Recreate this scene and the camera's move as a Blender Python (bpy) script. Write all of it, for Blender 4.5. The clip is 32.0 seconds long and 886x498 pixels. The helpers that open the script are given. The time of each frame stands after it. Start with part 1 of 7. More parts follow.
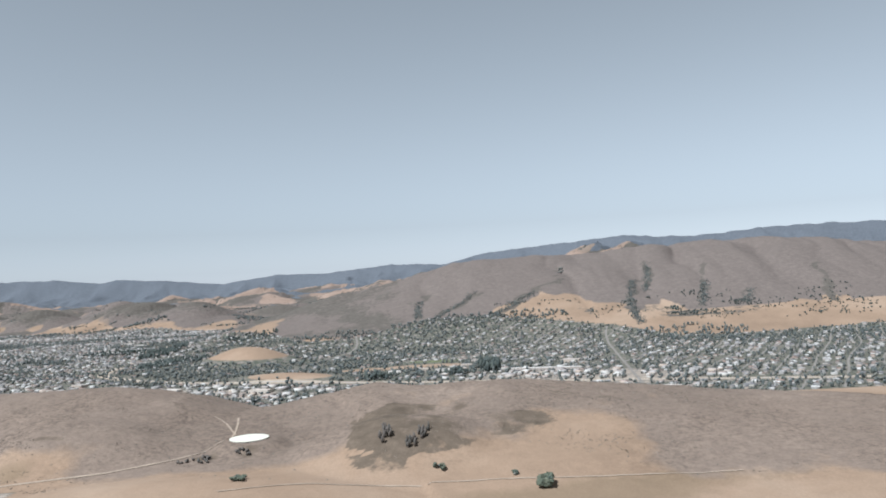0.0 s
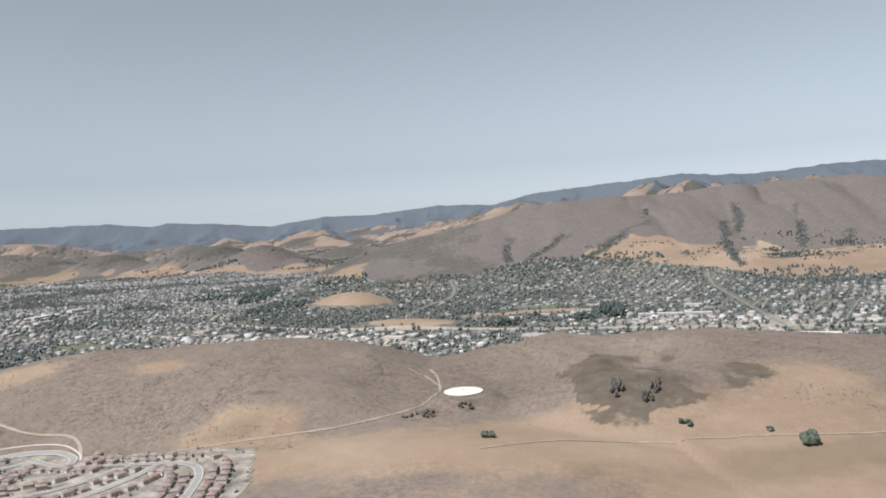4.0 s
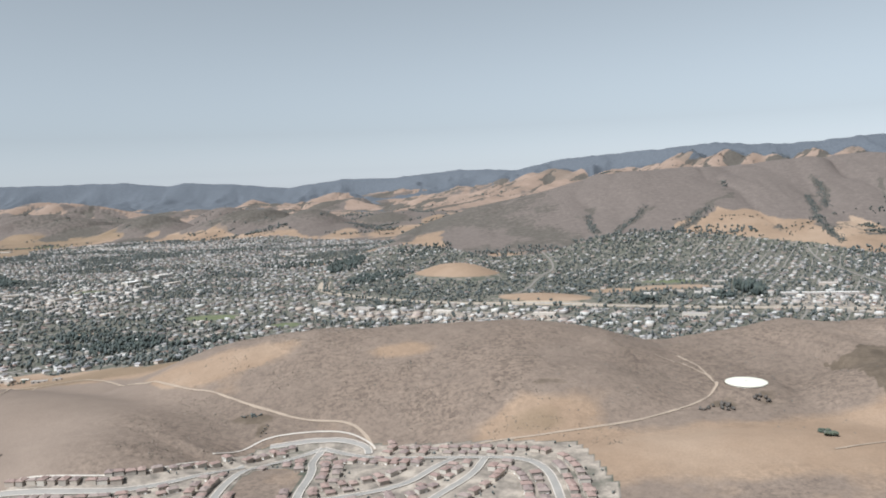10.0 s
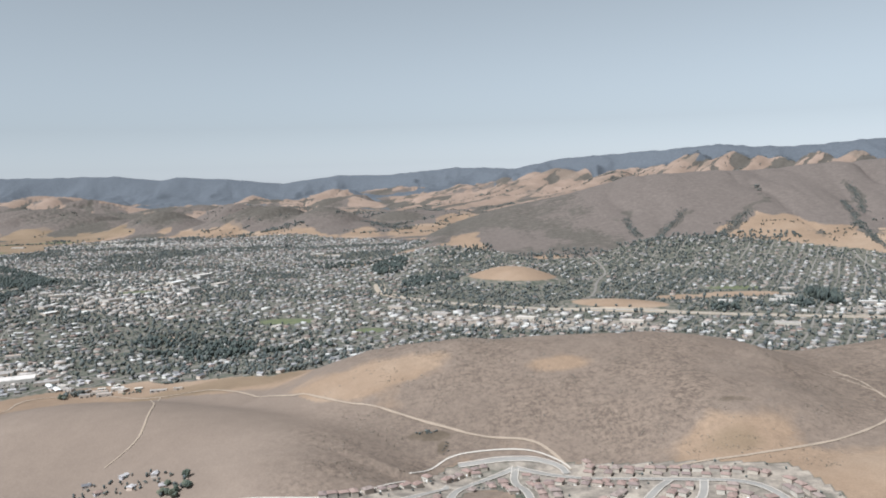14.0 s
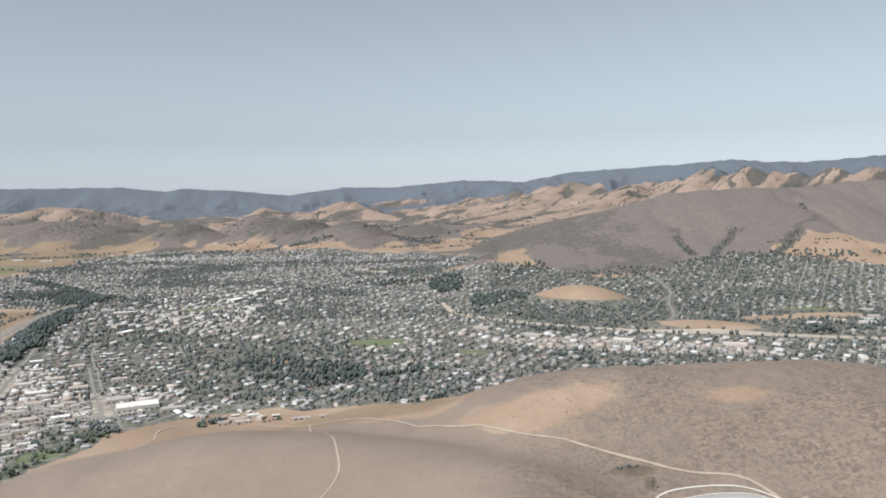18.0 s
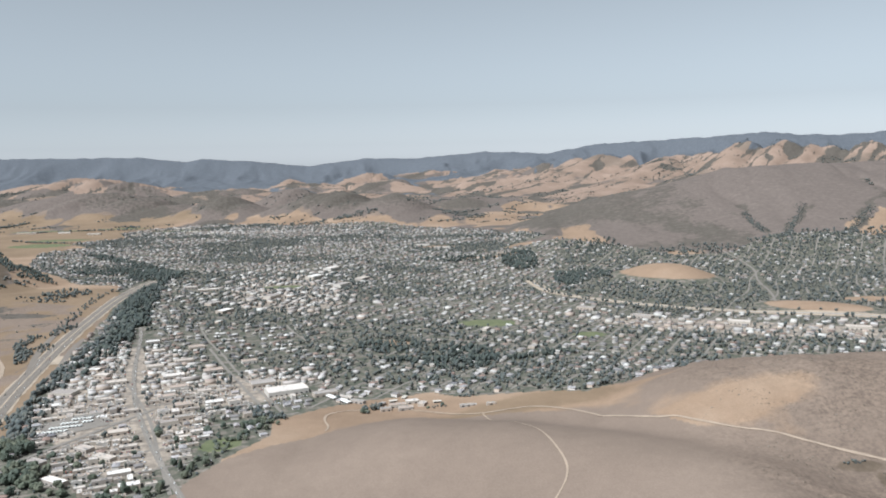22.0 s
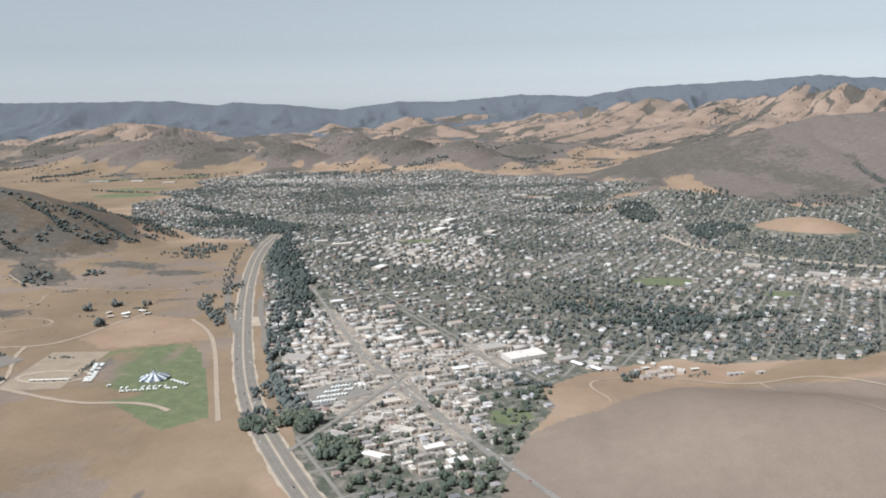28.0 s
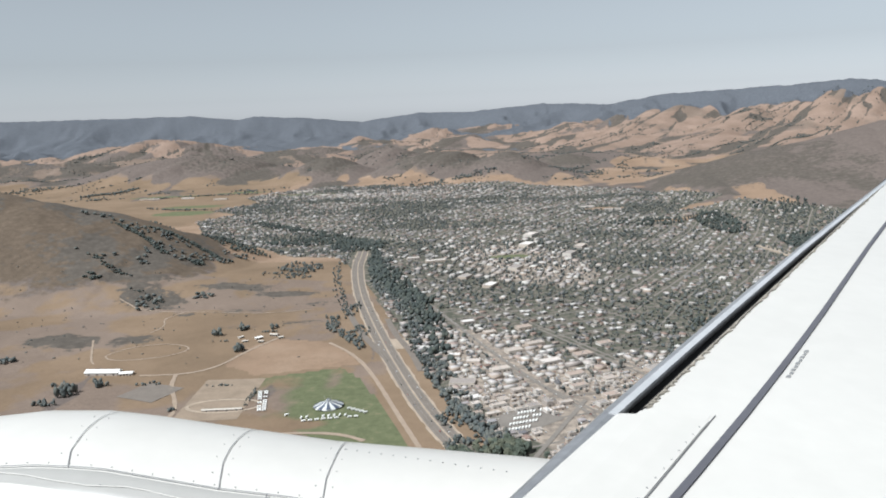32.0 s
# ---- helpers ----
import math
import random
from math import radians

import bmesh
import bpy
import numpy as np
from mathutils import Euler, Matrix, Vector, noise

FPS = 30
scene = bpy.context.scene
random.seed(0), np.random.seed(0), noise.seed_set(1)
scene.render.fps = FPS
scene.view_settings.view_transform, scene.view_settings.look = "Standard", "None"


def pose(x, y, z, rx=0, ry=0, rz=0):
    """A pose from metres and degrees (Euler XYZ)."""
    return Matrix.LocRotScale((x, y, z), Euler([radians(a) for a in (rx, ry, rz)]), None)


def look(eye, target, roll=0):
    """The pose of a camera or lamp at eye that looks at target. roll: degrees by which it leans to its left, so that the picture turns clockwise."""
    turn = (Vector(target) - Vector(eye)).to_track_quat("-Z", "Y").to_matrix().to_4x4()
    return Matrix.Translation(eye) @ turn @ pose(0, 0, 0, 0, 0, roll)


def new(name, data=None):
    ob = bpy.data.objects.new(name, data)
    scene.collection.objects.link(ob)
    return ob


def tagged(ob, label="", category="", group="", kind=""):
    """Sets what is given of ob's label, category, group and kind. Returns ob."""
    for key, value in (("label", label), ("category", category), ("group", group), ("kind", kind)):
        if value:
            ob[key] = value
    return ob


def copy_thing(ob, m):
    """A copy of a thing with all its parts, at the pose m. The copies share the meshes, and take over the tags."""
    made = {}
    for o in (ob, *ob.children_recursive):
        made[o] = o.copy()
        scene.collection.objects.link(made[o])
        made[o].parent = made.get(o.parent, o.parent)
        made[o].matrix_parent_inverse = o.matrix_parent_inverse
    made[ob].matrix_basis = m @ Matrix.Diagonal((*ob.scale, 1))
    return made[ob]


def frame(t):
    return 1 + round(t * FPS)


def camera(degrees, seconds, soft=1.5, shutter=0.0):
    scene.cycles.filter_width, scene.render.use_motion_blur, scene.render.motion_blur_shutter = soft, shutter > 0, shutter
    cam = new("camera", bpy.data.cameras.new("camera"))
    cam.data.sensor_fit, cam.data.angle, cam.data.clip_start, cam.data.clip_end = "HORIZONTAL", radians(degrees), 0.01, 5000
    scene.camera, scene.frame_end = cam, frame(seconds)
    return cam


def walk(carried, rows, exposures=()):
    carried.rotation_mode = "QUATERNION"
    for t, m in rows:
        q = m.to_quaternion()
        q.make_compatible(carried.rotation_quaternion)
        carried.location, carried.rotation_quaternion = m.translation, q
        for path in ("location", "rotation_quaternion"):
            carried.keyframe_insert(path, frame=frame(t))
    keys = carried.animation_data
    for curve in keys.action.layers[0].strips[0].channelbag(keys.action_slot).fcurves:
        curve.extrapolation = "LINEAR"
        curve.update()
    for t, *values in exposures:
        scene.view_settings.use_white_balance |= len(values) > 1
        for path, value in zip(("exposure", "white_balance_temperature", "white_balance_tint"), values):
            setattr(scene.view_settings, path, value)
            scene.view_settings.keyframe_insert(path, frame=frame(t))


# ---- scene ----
cam = camera(58.1, 32.0, 1.9)
METRES, EYE, TILT, LEAN, TURN = 700.0, 85.0, 2.0, 2.9, 0.0
ROWS = [
    (0.0, 0.0, 0.0, 0.0, 0.0, 0.0, -0.0),
    (0.5, -0.0142, 0.0022, 0.0009, 0.12, 0.06, 0.12),
    (1.0, -0.0289, 0.004, 0.0015, 0.67, -0.37, 0.34),
    (1.5, -0.0429, 0.0068, 0.0022, 1.0, -0.92, 0.43),
    (2.0, -0.0573, 0.0092, 0.0029, 1.47, -1.95, 0.41),
    (2.5, -0.0718, 0.0106, 0.0039, 1.97, -3.18, 0.29),
    (3.0, -0.0861, 0.0122, 0.0047, 2.22, -3.75, 0.22),
    (3.5, -0.1007, 0.0129, 0.0056, 2.35, -4.1, 0.4),
    (4.0, -0.115, 0.014, 0.0067, 2.25, -4.31, 0.59),
    (4.5, -0.1294, 0.0157, 0.0077, 2.65, -4.66, 0.64),
    (6.5, -0.188, 0.0202, 0.012, 2.48, -5.29, 0.93),
    (7.0, -0.2027, 0.0214, 0.0128, 2.4, -5.32, 0.76),
    (7.5, -0.2174, 0.0224, 0.0139, 2.23, -5.4, 0.44),
    (8.0, -0.2321, 0.0233, 0.0149, 2.08, -5.68, 0.05),
    (8.5, -0.247, 0.0242, 0.0157, 1.99, -5.87, -0.17),
    (9.0, -0.2619, 0.0255, 0.0166, 2.0, -6.33, -0.26),
    (9.5, -0.2767, 0.0265, 0.0175, 2.05, -6.82, -0.34),
    (10.0, -0.2915, 0.0274, 0.0185, 2.04, -6.99, -0.36),
    (10.5, -0.3065, 0.0289, 0.0192, 2.0, -7.1, -0.39),
    (11.0, -0.3215, 0.0294, 0.0203, 1.91, -7.22, -0.48),
    (11.5, -0.3367, 0.0308, 0.021, 1.64, -7.36, -0.61),
    (12.0, -0.3515, 0.0317, 0.0221, 1.37, -7.45, -0.64),
    (12.5, -0.3667, 0.033, 0.0228, 1.26, -7.4, -0.65),
    (13.0, -0.3821, 0.0336, 0.0239, 1.18, -7.33, -0.67),
    (13.5, -0.3971, 0.0355, 0.0245, 0.88, -7.24, -0.92),
    (14.0, -0.4124, 0.0365, 0.0255, 0.65, -7.23, -1.13),
    (14.5, -0.4277, 0.0372, 0.0263, 0.51, -7.13, -1.24),
    (16.5, -0.4899, 0.0412, 0.0305, 0.3, -6.87, -1.22),
    (17.0, -0.5053, 0.0436, 0.0311, 0.13, -6.61, -1.39),
    (17.5, -0.521, 0.0446, 0.032, 0.01, -6.45, -1.45),
    (18.0, -0.537, 0.0462, 0.0325, -0.08, -6.4, -1.5),
    (18.5, -0.5522, 0.0484, 0.0332, -0.15, -6.42, -1.55),
    (19.0, -0.5682, 0.0495, 0.0339, -0.2, -6.47, -1.57),
    (19.5, -0.5837, 0.0509, 0.0347, -0.22, -6.55, -1.55),
    (20.0, -0.5997, 0.053, 0.0357, -0.25, -7.01, -1.41),
    (20.5, -0.6156, 0.0547, 0.0365, -0.17, -7.72, -1.33),
    (21.0, -0.6313, 0.0568, 0.0375, -0.04, -8.1, -1.38),
    (21.5, -0.6475, 0.0577, 0.0382, 0.19, -8.39, -1.51),
    (22.0, -0.6635, 0.0596, 0.0389, 0.24, -8.56, -1.66),
    (22.5, -0.6798, 0.0616, 0.0399, 0.28, -8.75, -1.88),
    (23.0, -0.6957, 0.0628, 0.0407, 0.32, -8.98, -2.04),
    (23.5, -0.7117, 0.0642, 0.0416, 0.33, -9.03, -2.1),
    (24.0, -0.728, 0.0656, 0.0424, 0.32, -9.03, -2.14),
    (24.5, -0.7441, 0.0674, 0.0431, 0.15, -8.95, -2.28),
    (26.5, -0.8093, 0.0728, 0.046, -0.3, -8.56, -2.7),
    (27.0, -0.8257, 0.0751, 0.0465, 0.11, -9.59, -2.31),
    (27.5, -0.8424, 0.0769, 0.0471, 0.48, -11.24, -1.85),
    (28.0, -0.8588, 0.0788, 0.0478, 0.79, -12.72, -1.57),
    (28.5, -0.8757, 0.0797, 0.0488, 0.69, -13.43, -1.57),
    (29.0, -0.8921, 0.0813, 0.0493, 0.57, -13.54, -1.61),
    (29.5, -0.9089, 0.0829, 0.05, 0.46, -13.58, -1.54),
    (30.0, -0.9257, 0.0846, 0.0506, 0.48, -13.66, -1.44),
    (30.5, -0.9425, 0.0857, 0.0512, 0.53, -13.7, -1.43),
    (31.0, -0.9596, 0.0875, 0.0518, 0.65, -13.69, -1.39),
    (31.5, -0.9768, 0.0889, 0.0525, 0.96, -13.33, -1.15),
    (32.0, -0.9939, 0.09, 0.0528, 0.94, -12.07, -0.52),
]
walk(cam, [(t, pose(0, 0, EYE, TILT, LEAN, TURN) @ pose(METRES * x, METRES * y, METRES * z, 90 + pitch, roll, yaw)) for t, x, y, z, yaw, pitch, roll in ROWS],
     [(0.0, 0.53, 5540, 6), (1.0, 0.53, 5620, 6), (2.0, 0.54, 5750, 6), (3.0, 0.52, 5740, 6), (4.0, 0.46, 5700, 6), (9.0, 0.49, 5700, 6), (14.0, 0.47, 5660, 6), (19.0, 0.50, 5750, 6), (21.5, 0.48, 5700, 6), (24.0, 0.48, 5700, 6), (28.0, 0.45, 5720, 6), (31.0, 0.38, 5720, 7), (32.0, 0.36, 5830, 7)])

# ---------------------------------------------------------------- light
SUN_AZ, SUN_EL = 228.0, 54.0          # clockwise from +y, and above the horizon
world = bpy.data.worlds.new("sky")
scene.world = world
world.use_nodes = True
_n, _l = world.node_tree.nodes, world.node_tree.links
_sky = _n.new("ShaderNodeTexSky")
_sky.sky_type, _sky.sun_disc = "NISHITA", False
_sky.sun_elevation, _sky.sun_rotation = radians(SUN_EL), radians(SUN_AZ)
_sky.air_density, _sky.dust_density, _sky.ozone_density, _sky.altitude = 1.0, 0.2, 2.0, 0.0
_hsv = _n.new("ShaderNodeHueSaturation")
_hsv.inputs["Hue"].default_value = 0.475
_hsv.inputs["Saturation"].default_value = 0.14
_l.new(_sky.outputs["Color"], _hsv.inputs["Color"])
_l.new(_hsv.outputs["Color"], _n["Background"].inputs["Color"])
_n["Background"].inputs["Strength"].default_value = 0.063

sun = new("sun", bpy.data.lights.new("sun", "SUN"))
sun.data.energy, sun.data.angle, sun.data.color = 5.0, radians(0.53), (1.0, 0.955, 0.89)
_d = Vector((math.sin(radians(SUN_AZ)) * math.cos(radians(SUN_EL)), math.cos(radians(SUN_AZ)) * math.cos(radians(SUN_EL)), math.sin(radians(SUN_EL))))
sun.matrix_world = look(_d * 900, (0, 0, 0))

# ---------------------------------------------------------------- helpers
rng = np.random.default_rng(7)


def lattice(ix, iy, seed):
    """Random numbers from 0 to 1 on whole-numbered places."""
    n = (ix.astype(np.int64) * 374761393 + iy.astype(np.int64) * 668265263 + seed * 1442695041) & 0xFFFFFFFF
    n = ((n ^ (n >> 13)) * 1274126177) & 0xFFFFFFFF
    n = ((n ^ (n >> 16)) * 2246822519) & 0xFFFFFFFF
    return ((n ^ (n >> 15)) & 0xFFFFFF) / float(0xFFFFFF)


def smooth_noise(x, y, seed=0):
    """Gradient-free noise from -1 to 1."""
    ix, iy = np.floor(x), np.floor(y)
    fx, fy = x - ix, y - iy
    fx, fy = fx * fx * fx * (fx * (fx * 6 - 15) + 10), fy * fy * fy * (fy * (fy * 6 - 15) + 10)
    a, b = lattice(ix, iy, seed), lattice(ix + 1, iy, seed)
    c, d = lattice(ix, iy + 1, seed), lattice(ix + 1, iy + 1, seed)
    return 2 * ((a * (1 - fx) + b * fx) * (1 - fy) + (c * (1 - fx) + d * fx) * fy) - 1


def fbm(x, y, seed=0, octaves=4):
    total, amp, norm = 0, 1.0, 0.0
    for k in range(octaves):
        total = total + amp * smooth_noise(x * 2 ** k + 17.3 * k, y * 2 ** k - 9.1 * k, seed + k)
        norm, amp = norm + amp, amp * 0.5
    return total / norm


def ridged(x, y, seed=0, octaves=4):
    total, amp, norm = 0, 1.0, 0.0
    for k in range(octaves):
        total = total + amp * (1 - np.abs(smooth_noise(x * 2 ** k + 5.7 * k, y * 2 ** k + 3.3 * k, seed + k)))
        norm, amp = norm + amp, amp * 0.45
    return total / norm


def step(a, b, v):
    s = np.clip((v - a) / (b - a), 0, 1)
    return s * s * (3 - 2 * s)


def along(x, y, pts):
    """Distance to a line of points (x, y, value ...), the side (+: left of its way) and the value at the nearest place."""
    best = np.full(np.shape(x), 1e9)
    val, side = np.zeros(np.shape(x)), np.zeros(np.shape(x))
    for p, q in zip(pts[:-1], pts[1:]):
        dx, dy = q[0] - p[0], q[1] - p[1]
        s = np.clip(((x - p[0]) * dx + (y - p[1]) * dy) / (dx * dx + dy * dy), 0, 1)
        d = np.hypot(x - p[0] - s * dx, y - p[1] - s * dy)
        m = d < best
        best = np.where(m, d, best)
        side = np.where(m, np.sign(dx * (y - p[1]) - dy * (x - p[0])), side)
        if len(p) > 2:
            val = np.where(m, p[2] + s * (q[2] - p[2]), val)
    return best, side, val


def spine(x, y, pts, front, back, power=1.0):
    """A hill along a line of (x, y, height): front is how far it falls off to the right of the line's way."""
    d, side, hgt = along(x, y, pts)
    w = np.where(side > 0, back, front)
    t = np.clip(1 - d / w, 0, 1)
    return hgt * (t * t * (3 - 2 * t)) ** power


def mound(x, y, cx, cy, rx, ry, turn, hgt, power=2.0):
    c, s = math.cos(radians(turn)), math.sin(radians(turn))
    u, v = ((x - cx) * c + (y - cy) * s) / rx, (-(x - cx) * s + (y - cy) * c) / ry
    return hgt * np.exp(-((u * u + v * v) ** (power / 2)))


def inside(x, y, poly):
    """True where a place lies in a polygon."""
    r = np.zeros(np.shape(x), bool)
    for (ax, ay), (bx, by) in zip(poly, poly[1:] + poly[:1]):
        if ay != by:
            r ^= ((ay > y) != (by > y)) & (x < (bx - ax) * (y - ay) / (by - ay) + ax)
    return r


# ---------------------------------------------------------------- plan
HIGHWAY = [(-806, 965), (-804, 930), (-801, 868), (-787, 765), (-763, 650), (-738, 548), (-718, 475), (-697, 415), (-655, 330), (-600, 240), (-520, 130), (-400, 0), (-270, -150), (-60, -420)]
BROAD = [(-722, 700), (-707, 661), (-678, 573), (-649, 496), (-620, 437), (-594, 388), (-560, 330), (-510, 250)]
SECOND = [(-640, 618), (-603, 542), (-570, 478)]
CROSS = [(-674, 380), (-664, 402), (-640, 451), (-628, 476)]
RAIL = [(-372, 912), (-369, 880), (-360, 830), (-322, 786), (-256, 736), (-190, 707), (-110, 681), (20, 640), (300, 560)]
EAST_ROAD = [(205, 1010), (192, 970), (160, 727), (141, 581)]
KNOLL_ROAD = [(-120, 1060), (-105, 960), (-135, 880), (-150, 800), (-170, 745)]
TRAIL_A = [(-488, 464), (-476, 457), (-462, 446), (-447, 440), (-432, 441), (-420, 441), (-406, 432), (-389, 420), (-372, 401), (-359, 393), (-341, 380), (-320, 368), (-297, 353), (-277, 344), (-259, 343), (-250, 334), (-244, 320)]
TRAIL_B = [(-446, 440), (-440, 412), (-432, 391), (-425, 378), (-420.5, 357), (-417, 341), (-418.5, 334), (-421, 329), (-426, 322)]
TRAIL_C = [(-215, 312), (-202, 314), (-176, 316), (-149, 323), (-120, 338), (-104, 353), (-100, 361), (-101, 382), (-107, 407)]
TRAIL_D = [(-118, 403), (-112, 398), (-104, 380), (-98, 370)]
TRAIL_E = [(-84, 286), (-52, 298), (-20, 301), (30, 300), (110, 302)]
TOWN = [(-640, 240), (-585, 330), (-575, 372), (-552, 420), (-556, 450), (-532, 472), (-506, 484), (-474, 494), (-458, 478), (-437, 470), (-414, 464), (-390, 455), (-374, 466), (-345, 485), (-270, 515), (-120, 520), (0, 500), (130, 520), (330, 520), (900, 760), (900, 960), (600, 950), (400, 935)]
TOWN += [(290, 930), (210, 1010), (130, 1050), (60, 1080), (-40, 1090), (-110, 1030), (-180, 1030), (-255, 1120), (-320, 1200), (-380, 1490), (-600, 1680), (-860, 1735), (-960, 1780), (-1080, 1700), (-1110, 1610), (-1060, 1520), (-1120, 1420), (-1060, 1360), (-1105, 1290), (-1050, 1150), (-960, 1010), (-880, 935), (-830, 925),
        (-785, 800), (-745, 640), (-722, 545), (-700, 475), (-680, 420)]
FIELD = [(-826, 528), (-771, 546), (-757, 522), (-743, 486), (-732, 452), (-722, 420), (-740, 405), (-777, 440), (-803, 457)]
SUBDIVISION = [(-368, 284), (-341, 285), (-318, 296), (-304, 306), (-293, 327), (-271, 333), (-245, 327), (-216, 319), (-189, 313), (-168, 308), (-160, 270), (-160, 255), (-368, 255)]


def ravines(x, y):
    """How near a place of the far hills lies to a ravine, 0 to 1, and the spurs between them."""
    warp = 0.5 * fbm(x / 400, y / 400, 41, 3)
    return ridged(x / 150 + 1.4 * warp + y / 700, y / 420 - 0.6 * warp, 57, 3), warp


def gullies(x, y):
    """Lines of gullies that run down to the south-west; 1 along their beds."""
    w = 0.5 * fbm(x / 210, y / 210, 181, 3)
    u, v = 0.62 * x + 0.785 * y, 0.785 * x - 0.62 * y
    a = 1 - np.abs(smooth_noise(v / 62 + w, u / 420 + 0.4 * w, 59))
    return np.maximum(a, 0.96 - np.abs(smooth_noise(v / 34 - w, u / 260 + 0.4 * w, 60)))


FOOTHILLS = ((-590, 1880, 115, 150, 20, 54, 1.8), (-735, 1930, 150, 120, 0, 58, 2.2), (-1000, 1980, 110, 110, 0, 50, 2.0), (-1370, 2080, 270, 140, 8, 61, 2.4), (-1730, 2800, 340, 170, 14, 86, 2.2), (-1900, 2300, 330, 180, 10, 48, 2.0), (-420, 2060, 100, 100, 0, 30, 2.0), (-860, 2150, 120, 90, 0, 60, 2.0))
# gold hills of the second row: x, y, across, along, turn, height
GOLD_HILLS = ((-1600, 3300, 210, 150, 10, 52), (-1215, 2800, 190, 120, 15, 66), (-1030, 3150, 190, 150, -10, 84), (-1350, 2480, 150, 90, 0, 40), (-800, 2620, 150, 110, 20, 56), (-640, 2950, 170, 120, -15, 74), (-560, 2480, 120, 80, 30, 40), (-380, 2800, 150, 120, 20, 70),
              (-250, 3250, 170, 150, -10, 104), (-780, 3450, 180, 150, 10, 104), (-530, 3700, 210, 170, 0, 112), (-300, 2450, 110, 90, 30, 38), (-120, 2780, 120, 110, 20, 82), (-60, 3150, 130, 130, 0, 118), (60, 3350, 110, 120, 0, 134))
SPUR_TOPS = ((20, 3000, 122), (100, 2900, 135), (190, 2900, 124), (255, 2680, 120), (350, 2820, 130), (430, 2760, 138), (480, 2560, 168), (600, 2550, 169), (668, 2540, 152), (735, 2540, 150), (850, 2520, 162), (960, 2500, 158))


def spurs_at(x, y):
    """The long bare spurs of the eastern range: height, and how near a place is to a spur's back (0 to 1)."""
    best, near = np.zeros(np.shape(x)), np.zeros(np.shape(x))
    wx, wy = x + 14 * fbm(x / 160, y / 160, 163, 2), y + 14 * fbm(x / 160, y / 160, 167, 2)
    for k, (cx, cy, hgt) in enumerate(SPUR_TOPS):
        b = 0.85 + 0.3 * ((k * 37) % 10) / 10
        pts = [(cx + 45, cy + 120, hgt * 1.02), (cx, cy, hgt), (cx - 60 * b, cy - 55, hgt * 0.86), (cx - 165 * b, cy - 170, hgt * 0.56), (cx - 320 * b, cy - 370, hgt * 0.31), (cx - 470 * b, cy - 560, hgt * 0.16)]
        d, _, hh = along(wx, wy, pts)
        t = np.clip(1 - d / (60 + 0.25 * (170 - hh)), 0, 1)
        t = 0.15 * t + 0.85 * (1 - (1 - t) ** 2)
        best = np.maximum(best, hh * (0.77 + 0.23 * t) * step(0, 0.55, 1 - d / 190))
        d, _, hh = along(wx, wy, [(cx - 8, cy - 8, hgt)] + pts[2:])
        t = np.clip(1 - d / (60 + 0.25 * (170 - hh)), 0, 1)
        near = np.maximum(near, 0.7 * t + 0.3 * t * t * (3 - 2 * t))
    return best, near


